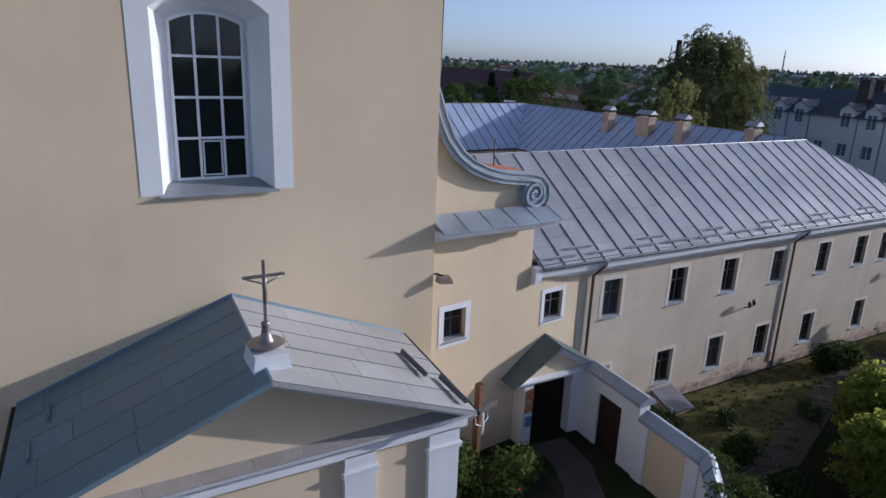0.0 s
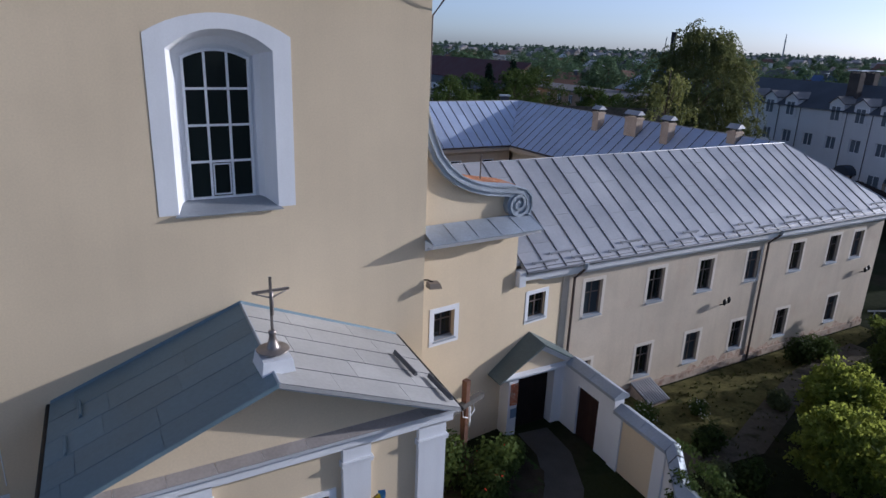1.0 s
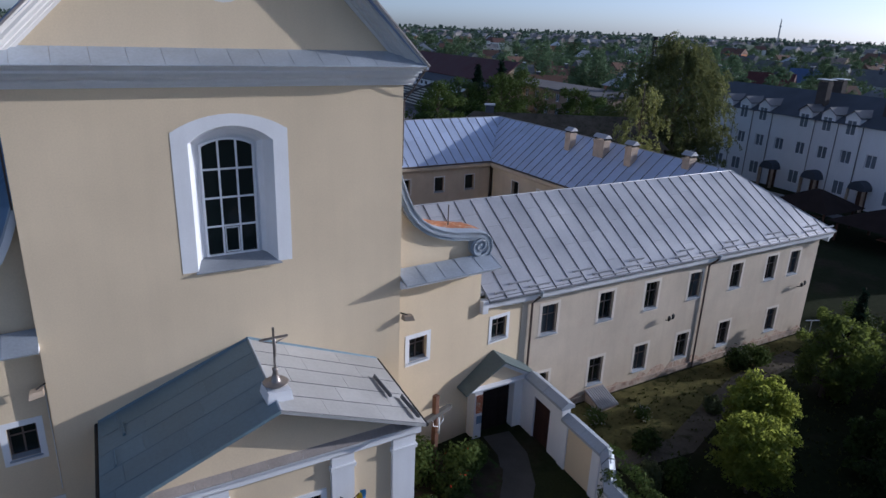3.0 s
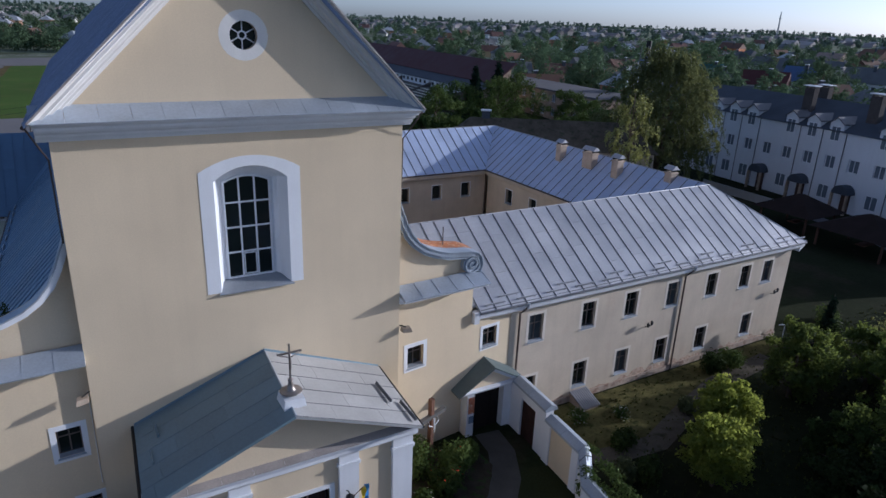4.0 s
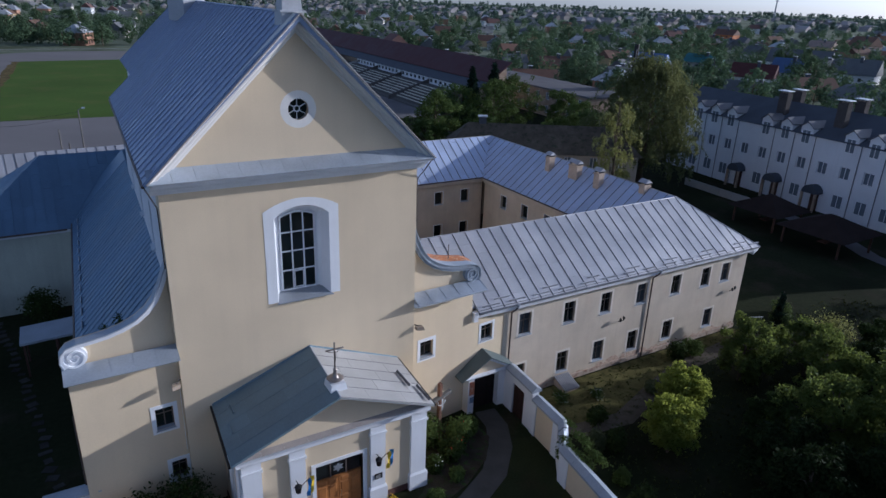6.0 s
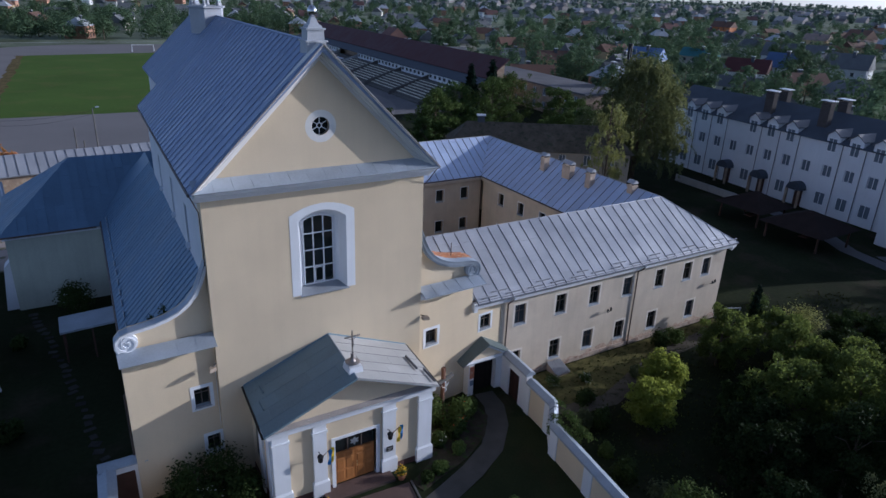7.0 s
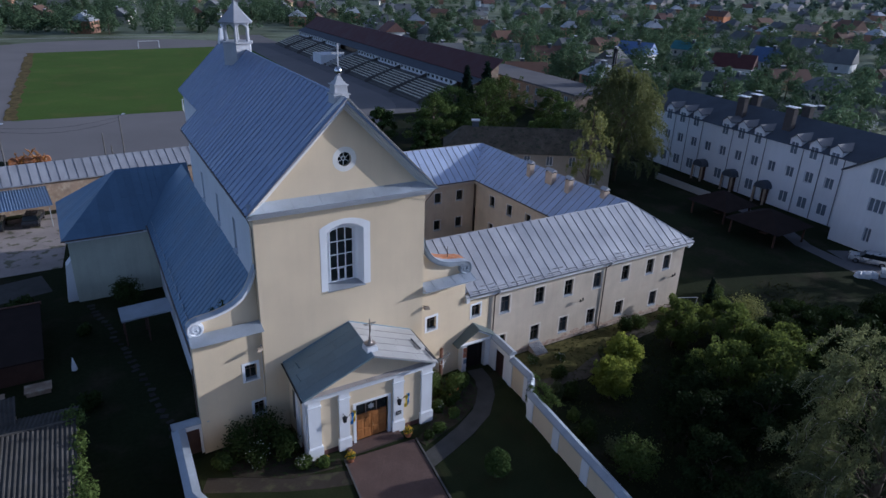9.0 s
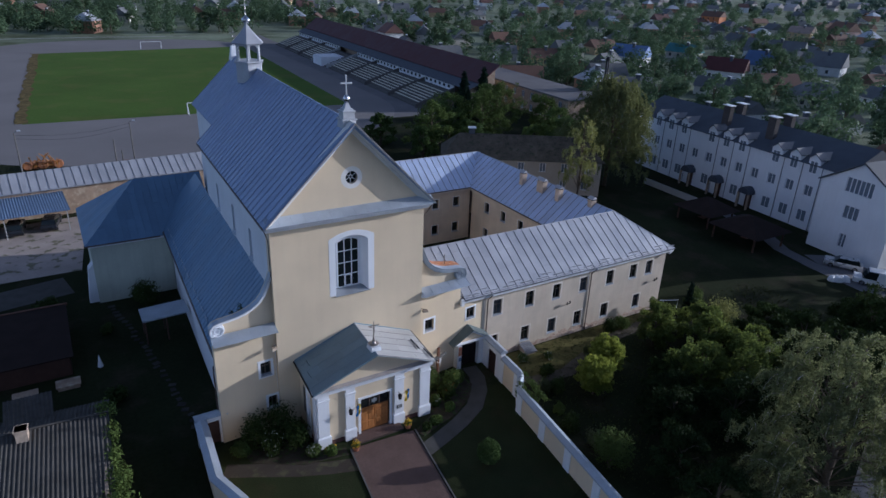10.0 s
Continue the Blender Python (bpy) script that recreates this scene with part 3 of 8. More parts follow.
        part("drip_edge", Shape().sweep([(0.95, 0.004), (1.0, -0.03), (1.02, -0.025), (1.02, 0.03), (0.95, 0.03)], a, b, (0, -1, 0), up), FLASH, church)
    # finial on the gable
    ped = Shape()
    for w0, w1, z0, z1 in ((0.50, 0.47, 22.3, 22.95), (0.55, 0.55, 22.95, 23.03), (0.42, 0.40, 23.03, 23.5), (0.47, 0.47, 23.5, 23.58), (0.36, 0.30, 23.58, 23.72), (0.24, 0.10, 23.72, 24.05)):
        ped.hexa([(p * w0, 0.45 + q * w0, z0) for p, q in ((-1, -1), (1, -1), (1, 1), (-1, 1))], [(p * w1, 0.45 + q * w1, z1) for p, q in ((-1, -1), (1, -1), (1, 1), (-1, 1))])
    fin_ = part("finial_pedestal", ped, LANT, church, "sheet-clad pedestal with ball and cross")
    part("ball", Shape().lathe(0, 0.45, [(0.04, 24.0), (0.15, 24.08), (0.23, 24.25), (0.23, 24.38), (0.15, 24.52), (0.04, 24.6)], 16), STEEL, fin_, smooth=True)
    cr = Shape().box(-0.045, 0.045, 0.41, 0.49, 24.58, 25.9)
    cr.box(-0.40, 0.40, 0.415, 0.485, 25.30, 25.40)
    part("cross", cr, LANT, fin_)


church_front()


def church_body():
    for sgn in (-1, 1):
        at = lambda u, y, z, q=sgn: lean(q * 5.95, 0.9 + u, z) if y < 0.5 else lean(q * 5.2, 0.9 + u, z)
        holes = [(u - 0.42, u + 0.42, 11.6, 14.0) for u in (5.0, 10.8, 17.0)]
        part("nave_wall", grid_wall(0.0, 22.4, -0.1, 16.2, holes, 0, 1, at), WHITE_WALL if sgn < 0 else PLASTER, church)
        for u in (5.0, 10.8, 17.0):
            x = sgn * 5.66
            ring = [(-0.42, 11.6), (0.42, 11.6), (0.42, 13.6)] + [(0.42 * math.cos(math.pi * k / 8), 13.6 + 0.4 * math.sin(math.pi * k / 8)) for k in range(1, 8)] + [(-0.42, 13.6)]
            w = part("side_window", Shape().prism([lean(x, 0.9 + u + q, z) for q, z in ring], (sgn * 0.03, 0, 0)), BLUEROOF, church, "tall arched window filled with bluish glass")
            part("window_sill", Shape().hexa([lean(sgn * 6.12, 0.9 + u - 0.5, 11.5), lean(sgn * 6.12, 0.9 + u + 0.5, 11.5), lean(sgn * 5.6, 0.9 + u + 0.5, 11.75), lean(sgn * 5.6, 0.9 + u - 0.5, 11.75)],
                                             [lean(sgn * 6.12, 0.9 + u - 0.5, 11.54), lean(sgn * 6.12, 0.9 + u + 0.5, 11.54), lean(sgn * 5.6, 0.9 + u + 0.5, 11.82), lean(sgn * 5.6, 0.9 + u - 0.5, 11.82)]), CAP, w)
        part("chancel_wall", Shape().hexa([lean(sgn * 4.5, 23.3, -0.1), lean(sgn * 4.5, 34.1, -0.1), lean(sgn * 3.9, 34.1, -0.1), lean(sgn * 3.9, 23.3, -0.1)], [lean(sgn * 4.5, 23.3, 18.0), lean(sgn * 4.5, 34.1, 18.0), lean(sgn * 3.9, 34.1, 18.0), lean(sgn * 3.9, 23.3, 18.0)]), WHITE_WALL, church)
        # roof slopes
        low = Shape()
        low.hexa([lean(sgn * 6.45, -0.9, 16.42), lean(sgn * 6.45, 23.4, 16.42), lean(0, 23.4, 22.62), lean(0, -0.9, 22.62)], [lean(sgn * 6.47, -0.9, 16.5), lean(sgn * 6.47, 23.4, 16.5), lean(0, 23.4, 22.9), lean(0, -0.9, 22.9)])
        low.hexa([lean(sgn * 4.9, 23.4, 17.9), lean(sgn * 4.9, 34.5, 17.9), lean(0, 34.5, 22.6), lean(0, 23.4, 22.6)], [lean(sgn * 4.92, 23.4, 18.03), lean(sgn * 4.92, 34.5, 18.03), lean(0, 34.5, 22.9), lean(0, 23.4, 22.9)])
        roof = part("roof", low, ZINC_BLUE, church, "steep roof of blue-grey standing seam sheet")
        roof_slope(roof, [lean(sgn * 6.47, -0.9, 16.505), lean(sgn * 6.47, 23.4, 16.505), lean(0, 23.4, 22.905), lean(0, -0.9, 22.905)], (-sgn, 0, 1), 0.86, 2.6 if sgn < 0 else 9.5, ZINC_BLUE, 0.045, seam_mat=SEAM_BLUE, seed=3)
        roof_slope(roof, [lean(sgn * 4.92, 23.4, 18.035), lean(sgn * 4.92, 34.5, 18.035), lean(0, 34.5, 22.905), lean(0, 23.4, 22.905)], (-sgn, 0, 1), 0.86, 2.6 if sgn < 0 else 9.5, ZINC_BLUE, 0.045, seam_mat=SEAM_BLUE, seed=4)
        part("eaves_cornice", Shape().sweep([(0, 15.8), (0.18, 15.85), (0.22, 16.05), (0.45, 16.12), (0.5, 16.38), (0, 16.42)], lean(sgn * 5.9, 0.9, 0), lean(sgn * 5.9, 23.4, 0), (sgn, 0, 0)), WHITE, church)
        part("gutter", Shape().tube([lean(sgn * 6.5, -0.6, 16.40), lean(sgn * 6.5, 23.3, 16.40)], 0.07, 8), PIPE, church)
        part("downspout", Shape().tube([(sgn * 6.5, -0.55, 16.4), (sgn * 6.2, -0.2, 15.7), (sgn * 6.03, 0.10, 15.3), (sgn * 6.01, 0.12, 13.0 if sgn > 0 else 12.6)], 0.028, 8), PIPE, church)
    part("gable_wall", Shape().prism([lean(-5.9, 22.9, 16), lean(5.9, 22.9, 16), lean(0, 22.9, 22.6)], (0, 0.4, 0)), PLASTER, church)
    part("nave_end_wall", Shape().hexa([lean(-5.9, 22.9, 0), lean(5.9, 22.9, 0), lean(5.9, 23.3, 0), lean(-5.9, 23.3, 0)], [lean(-5.9, 22.9, 16.0), lean(5.9, 22.9, 16.0), lean(5.9, 23.3, 16.0), lean(-5.9, 23.3, 16.0)]), PLASTER, church)
    part("chancel_end_wall", Shape().prism([lean(-4.5, 34.1, 0), lean(4.5, 34.1, 0), lean(4.5, 34.1, 18), lean(0, 34.1, 22.6), lean(-4.5, 34.1, 18)], (0, 0.35, 0)), WHITE_WALL, church)
    part("ridge_cap", Shape().tube([lean(0, 0.9, 22.93), lean(0, 34.5, 22.93)], 0.07, 8), ZINC_BLUE, church)
    # lantern over the chancel arch
    cx, cy = 0.4, 25.4
    base = Shape().lathe(cx, cy, [(1.35, 21.6), (1.35, 23.45), (1.55, 23.5), (1.55, 23.6), (1.25, 23.66)], 6, 0.2)
    lan = part("lantern_turret", base, LANT, church, "six-sided white turret with open arches and pointed sheet roof")
    for k in range(6):
        a = 0.2 + 2 * math.pi * k / 6
        px, py = cx + 1.12 * math.cos(a), cy + 1.12 * math.sin(a)
        part("column", Shape().lathe(px, py, [(0.15, 23.6), (0.15, 23.8), (0.11, 23.84), (0.11, 25.0), (0.16, 25.06), (0.16, 25.2)], 8), LANT, lan)
        b = 0.2 + 2 * math.pi * (k + 1) / 6
        qx, qy = cx + 1.12 * math.cos(b), cy + 1.12 * math.sin(b)
        ring = []
        for j in range(9):
            f, z = (j / 8), 24.75 + 0.36 * math.sin(math.pi * j / 8)
            ring.append((f, z))
        pts = [(0, 25.3), *ring, (1, 25.3)]
        o = Vector((math.cos((a + b) / 2), math.sin((a + b) / 2), 0)) * 0.1
        sp = Shape()
        at = lambda f, z: Vector((px + (qx - px) * f, py + (qy - py) * f, z))
        sp.loft([[at(f, z), at(f, 25.3), at(f, 25.3) + o, at(f, z) + o] for f, z in ring])
        part("arch", sp, LANT, lan)
    part("turret_roof", Shape().lathe(cx, cy, [(1.62, 25.22), (1.66, 25.30), (0.95, 25.95), (0.45, 26.5), (0.12, 26.95), (0.08, 27.05)], 6, 0.2), ZINC, lan, "faceted zinc spire")
    part("ball", Shape().lathe(cx, cy, [(0.06, 27.0), (0.26, 27.08), (0.42, 27.25), (0.42, 27.38), (0.24, 27.58), (0.07, 27.75)], 16), STEEL, lan, smooth=True)
    cr = Shape().tube([(cx, cy, 27.7), (cx, cy, 29.3)], 0.05, 6)
    cr.box(cx - 0.42, cx + 0.42, cy - 0.04, cy + 0.04, 28.6, 28.7)
    part("cross", cr, STEEL, lan)
    fx, fy = lean(0, 34.2, 0)[:2]
    f2 = part("rear_finial", Shape().hexa([(fx - 0.5, fy - 0.4, 22.5), (fx + 0.5, fy - 0.4, 22.5), (fx + 0.5, fy + 0.4, 22.5), (fx - 0.5, fy + 0.4, 22.5)], [(fx - 0.3, fy - 0.25, 24.0), (fx + 0.3, fy - 0.25, 24.0), (fx + 0.3, fy + 0.25, 24.0), (fx - 0.3, fy + 0.25, 24.0)]), WHITE, church)
    part("ball", Shape().lathe(fx, fy, [(0.05, 24.0), (0.22, 24.2), (0.22, 24.35), (0.05, 24.5)], 12), STEEL, f2, smooth=True)
    part("cross", Shape().tube([(fx, fy, 24.4), (fx, fy, 25.9)], 0.045, 6).box(fx - 0.35, fx + 0.35, fy - 0.03, fy + 0.03, 25.3, 25.38), STEEL, f2)


church_body()


def volute_curve():
    """The sweeping top of a side bay, from the tall front outwards and down into its scroll."""
    knots = [(5.96, 12.75), (6.12, 12.35), (6.35, 11.75), (6.62, 11.2), (7.0, 10.75), (7.45, 10.42), (8.0, 10.18), (8.6, 10.02), (9.2, 9.94), (9.75, 9.88), (10.15, 9.76), (10.38, 9.5), (10.42, 9.15), (10.3, 8.85)]
    return knots


def side_bay(sgn):
    g, skew = (0.36, 0.125) if sgn > 0 else (0.33, -0.06)
    before = set(church.children_recursive)
    k = volute_curve()
    zfoot = -0.7
    x_in, x_out = 5.95, 10.3
    wins = [(6.62, 7.50, 4.66, 5.70)] if sgn > 0 else [(6.41, 7.19, 4.69, 5.80), (6.1, 6.78, 1.7, 2.75)]
    at = lambda u, y, z: (sgn * u, y, z)
    part("bay_wall", grid_wall(x_in, x_out, zfoot, 8.3, wins, g, g + 0.6, at), PLASTER, church)
    for a, b, c, d in wins:
        small_window(church, lambda u, y, z: (sgn * u, y, z), a, b, c, d, g, 0.19, "small square window with white surround and dark panes")
    panel = [(x, z) for x, z in k]
    ring = [(5.95, 8.3), *[(x, z) for x, z in panel], (10.25, 8.3)]
    s = Shape().prism([(sgn * x, g + 0.20, z) for x, z in ring], (0, 0.7 if sgn > 0 else 0.35, 0))
    part("volute_panel", s, PLASTER, church)
    # moulded edge: two stepped bands and a sheet cap
    wide, deep = (1.0, 0.62) if sgn > 0 else (0.6, 0.36)
    for w, y0, y1, mat, nm in ((0.34 * wide, g - 0.07, g + 0.21, WHITE, "volute_moulding"), (0.20 * wide, g - 0.13, g + 0.02, WHITE, "volute_moulding"), (0.05, g - 0.17, g + deep, CAP, "volute_cap")):
        b = Shape()
        rows = []
        for i, (x, z) in enumerate(k):
            p, q = Vector(k[max(i - 1, 0)]), Vector(k[min(i + 1, len(k) - 1)])
            d = (q - p).normalized()
            o = Vector((d.y, -d.x))
            off = 0.045 if nm == "volute_cap" else 0.0
            rows.append(((x - o.x * off, z - o.y * off), (x + o.x * (w - off), z + o.y * (w - off))))
        b.loft([[(sgn * a0[0], y0, a0[1]), (sgn * a1[0], y0, a1[1]), (sgn * a1[0], y1, a1[1]), (sgn * a0[0], y1, a0[1])] for a0, a1 in rows])
        part(nm, b, CAP if sgn > 0 else mat, church)
    # the scroll
    b = Shape()
    rings = []
    for j in range(46):
        a = -0.1 - j * 0.27
        r = 0.50 * (1 - j / 52)
        o, i = r, r - 0.085
        c = (9.88, 9.28)
        cur = ((c[0] + o * math.cos(a), c[1] + o * math.sin(a)), (c[0] + i * math.cos(a), c[1] + i * math.sin(a)))
        rings.append([(sgn * cur[0][0], g - 0.14, cur[0][1]), (sgn * cur[1][0], g - 0.14, cur[1][1]), (sgn * cur[1][0], g + 0.06, cur[1][1]), (sgn * cur[0][0], g + 0.06, cur[0][1])])
    b.loft(rings)
    part("scroll", b, CAP if sgn > 0 else WHITE, church, "plaster spiral scroll")
    part("scroll_disc", Shape().prism([(sgn * (9.88 + 0.48 * math.cos(2 * math.pi * q / 24)), g - 0.06, 9.28 + 0.48 * math.sin(2 * math.pi * q / 24)) for q in range(24)], (0, 0.27, 0)), CAP if sgn > 0 else WHITE, church)
    # ledge
    prof = [(0.0, 8.05), (0.10, 8.08), (0.14, 8.2), (0.5, 8.24), (0.56, 8.36), (0.86, 8.40), (0.92, 8.52), (0.0, 8.56)]
    if sgn < 0:
        prof = [(p, 8.56 - (8.56 - q) * 0.68) for p, q in prof]
    part("ledge", Shape().sweep(prof, (sgn * 5.94, g, 0), (sgn * 10.36, g, 0), (0, -1, 0)), WHITE, church)
    n = 5
    for j in range(n):
        a, c = 5.94 + 4.48 / n * j, 5.94 + 4.48 / n * (j + 1) - 0.012
        top = part("flashing_sheet", Shape().hexa([(sgn * a, g - 0.98, 8.525), (sgn * c, g - 0.98, 8.525), (sgn * c, g + 0.03, 8.86), (sgn * a, g + 0.03, 8.86)],
                                                  [(sgn * a, g - 0.98, 8.55), (sgn * c, g - 0.98, 8.545), (sgn * c, g + 0.03, 8.885), (sgn * a, g + 0.03, 8.89)]), CAP, church)
        part("seam", Shape().hexa([(sgn * (c - 0.02), g - 0.98, 8.545), (sgn * (c + 0.012), g - 0.98, 8.545), (sgn * (c + 0.012), g, 8.88), (sgn * (c - 0.02), g, 8.88)],
                                  [(sgn * (c - 0.02), g - 0.98, 8.556), (sgn * (c + 0.012), g - 0.98, 8.556), (sgn * (c + 0.012), g, 8.896), (sgn * (c - 0.02), g, 8.896)]), CAP, top)
    # floodlight on the corner
    lamp = part("floodlight", Shape().hexa([(sgn * 6.02, -0.30, 6.95), (sgn * 6.42, -0.42, 6.95), (sgn * 6.38, -0.10, 6.95), (sgn * 6.0, -0.02, 6.95)], [(sgn * 6.04, -0.24, 7.12), (sgn * 6.38, -0.34, 7.12), (sgn * 6.36, -0.12, 7.16), (sgn * 6.02, -0.04, 7.16)]), LAMPM, church, "small grey floodlight on a bracket")
    part("bracket", Shape().tube([(sgn * 5.97, 0.12, 7.15), (sgn * 6.05, -0.06, 7.2), (sgn * 6.2, -0.16, 7.14)], 0.025, 6), IRON, lamp)
    part("lens", Shape().hexa([(sgn * 6.05, -0.27, 6.935), (sgn * 6.39, -0.38, 6.935), (sgn * 6.36, -0.13, 6.935), (sgn * 6.03, -0.05, 6.935)], [(sgn * 6.05, -0.27, 6.95), (sgn * 6.39, -0.38, 6.95), (sgn * 6.36, -0.13, 6.95), (sgn * 6.03, -0.05, 6.95)]), GLASS_B, lamp)
    part("cable", Shape().tube([(sgn * 6.02, g - 0.02, 7.1), (sgn * 6.02, g - 0.02, 3.2)], 0.015, 5), WHITE, lamp)
    # the bays stand slightly askew to the front
    for ob in set(church.children_recursive) - before:
        for v in ob.data.vertices:
            v.co.y += (skew if ob.name.startswith(("bay_wall", "window", "pane", "mullion", "transom")) else skew * 0.4) * (abs(v.co.x) - 5.95)


def small_window(owner, at, a, b, c, d, y, rim, label, frame=FRAME_D, glass=GLASS, sill=True, cross=True, depth=0.26, trim=WHITE):
    """A window in an opening a..b by c..d of a wall whose face is at y; at() places it."""
    def bx(x0, x1, y0, y1, z0, z1):
        return Shape().hexa([at(x0, y0, z0), at(x1, y0, z0), at(x1, y1, z0), at(x0, y1, z0)], [at(x0, y0, z1), at(x1, y0, z1), at(x1, y1, z1), at(x0, y1, z1)])

    def ring(x0, x1, z0, z1, w, y0, y1):
        out = [(x0 - w, z0 - w), (x1 + w, z0 - w), (x1 + w, z1 + w), (x0 - w, z1 + w)]
        s = plate(out, [(x0, z0), (x1, z0), (x1, z1), (x0, z1)], y0, y1)
        s.v = [at(*p) for p in s.v]
        return s

    w = part("window", ring(a, b, c, d, rim, y - (0.008 if trim is TRIM else 0.02), y + 0.02), trim, owner, label)
    part("window_frame", ring(a + 0.05, b - 0.05, c + 0.05, d - 0.05, 0.05, y + depth - 0.03, y + depth + 0.05), frame, w)
    if cross:
        m = (a + b) / 2
        part("mullion", bx(m - 0.025, m + 0.025, y + depth - 0.02, y + depth + 0.04, c + 0.05, d - 0.05), frame, w)
        z = c + (d - c) * 0.64
        part("transom", bx(a + 0.05, b - 0.05, y + depth - 0.018, y + depth + 0.038, z - 0.022, z + 0.022), frame, w)
    part("pane", bx(a + 0.03, b - 0.03, y + depth + 0.01, y + depth + 0.022, c + 0.03, d - 0.03), glass, w)
    if sill:
        part("window_sill", Shape().hexa([at(a - 0.06, y - 0.09, c - 0.05), at(b + 0.06, y - 0.09, c - 0.05), at(b, y + depth, c + 0.02), at(a, y + depth, c + 0.02)], [at(a - 0.06, y - 0.09, c - 0.025), at(b + 0.06, y - 0.09, c - 0.025), at(b, y + depth, c + 0.05), at(a, y + depth, c + 0.05)]), CAP, w)
    return w


side_bay(1)
side_bay(-1)


def left_aisle():
    """The low aisle and the sacristy block on the shaded side."""
    xw, xe = -9.6, -10.15
    part("aisle_wall", Shape().hexa([lean(xw, 1.05, -0.2), lean(xw, 27, -0.2), lean(xw + 0.6, 27, -0.2), lean(xw + 0.6, 1.05, -0.2)], [lean(xw, 1.05, 6.7), lean(xw, 27, 6.7), lean(xw + 0.6, 27, 6.7), lean(xw + 0.6, 1.05, 6.7)]), WHITE_WALL, church)
    deck = Shape().hexa([lean(xe, 1.0, 6.62), lean(xe, 31, 6.62), lean(-5.9, 31, 11.1), lean(-5.9, 1.0, 11.1)], [lean(xe, 1.0, 6.75), lean(xe, 31, 6.75), lean(-5.9, 31, 11.3), lean(-5.9, 1.0, 11.3)])
    roof = part("aisle_roof", deck, ZINC_TEAL, church, "lean-to roof of blue-grey seamed sheet")
    roof_slope(roof, [lean(xe, 1.0, 6.755), lean(xe, 27.0, 6.755), lean(-5.9, 27.0, 11.305), lean(-5.9, 1.0, 11.305)], (1, 0, 1.07), 0.62, 3.2, ZINC_TEAL, 0.035, seam_mat=ZINC_TEAL, seed=8)
    part("gutter", Shape().tube([lean(xe - 0.05, 0.6, 6.68), lean(xe - 0.05, 27, 6.68)], 0.08, 8), PIPE, church)
    part("downspout", Shape().tube([lean(xe - 0.05, 0.6, 6.6), (-10.36, 0.7, 6.2), (-10.36, 0.75, 0)], 0.05, 8), PIPE, church)
    for j in range(15):
        y = 2.2 + 1.65 * j
        part("snow_guard", Shape().hexa([lean(xe + 0.38, y, 7.19), lean(xe + 0.38, y + 0.9, 7.19), lean(xe + 0.42, y + 0.9, 7.23), lean(xe + 0.42, y, 7.23)], [lean(xe + 0.34, y, 7.33), lean(xe + 0.34, y + 0.9, 7.33), lean(xe + 0.38, y + 0.9, 7.35), lean(xe + 0.38, y, 7.35)]), CAP, church)
    # sacristy
    x0, x1, y0, y1 = -16.0, -9.9, 27.2, 38.4
    part("sacristy_wall", Shape().box(x0, x1 + 6, y0, y1, -0.2, 6.35), material("pale_green_render", (0.50, 0.52, 0.44), 0.92, 0, 0.08, 0.5, 12, 0.1, streak=0.1), church)
    part("sacristy_cornice", Shape().box(x0 - 0.18, x1 + 6, y0 - 0.18, y1 + 0.18, 6.1, 6.45), WHITE, church)
    e, r0, zr = 0.45, 33.4, 10.85
    deck = Shape()
    A, B, C, D = (x0 - e, y0 - e, 6.42), (-4, y0 - e, 6.42), (-4, y1 + e, 6.42), (x0 - e, y1 + e, 6.42)
    R0, R1 = (x0 + 5.3, r0 - 0.4, zr), (-4, r0 - 0.4, zr)
    deck.face(A, B, R1, R0).face(C, D, R0, R1).face(D, A, R0).face(A, B, C, D).face(B, C, R1)
    sr = part("sacristy_roof", deck, ZINC_TEAL, church, "hipped roof of blue-grey sheet")
    lift = lambda p: (p[0], p[1], p[2] + 0.01)
    roof_slope(sr, [lift(A), lift(B), lift(R1), lift(R0)], (0, 1, 0.5), 0.7, 3.5, ZINC_TEAL, 0.03, seam_mat=ZINC_TEAL, seed=12)
    roof_slope(sr, [lift(D), lift(A), lift(R0)], (1, 0, 0.6), 0.7, 3.5, ZINC_TEAL, 0.03, seam_mat=ZINC_TEAL, seed=13)
    part("gutter", Shape().tube([(x0 - e - 0.05, y0 - e - 0.05, 6.42), (x1 + 0.3, y0 - e - 0.05, 6.42)], 0.07, 8), PIPE, church)
    part("buttress", Shape().hexa([(x0 - 0.9, y0 + 0.4, -0.2), (x0, y0 + 0.4, -0.2), (x0, y0 + 1.6, -0.2), (x0 - 0.9, y0 + 1.6, -0.2)], [(x0 - 0.5, y0 + 0.4, 3.6), (x0, y0 + 0.4, 4.2), (x0, y0 + 1.6, 4.2), (x0 - 0.5, y0 + 1.6, 3.6)]), WHITE_WALL, church)


left_aisle()

# rusty sheet behind the scroll, with its lightning rod
cap_ = thing("rusty_roof_cap", (8.7, 1.3, 9.9), "rust-orange curved sheet cap with a short iron rod", "roof cap")
crest = [(x, z, 0.06 * math.sin(math.pi * (x - 6.9) / 3.4)) for x, z in volute_curve() if 6.9 < x and z > 9.7]
part("cap_sheet", Shape().loft([[(x, 1.0, z + 0.05), (x, 1.45, z + 0.06 + b), (x, 1.9, z + 0.02 + b * 1.3), (x, 1.9, z - 0.25), (x, 1.0, z - 0.02)] for x, z, b in crest]), RUST, cap_)
part("rod", Shape().tube([(8.75, 1.3, 10.1), (8.75, 1.3, 10.95)], 0.025, 6), PIPE, cap_)

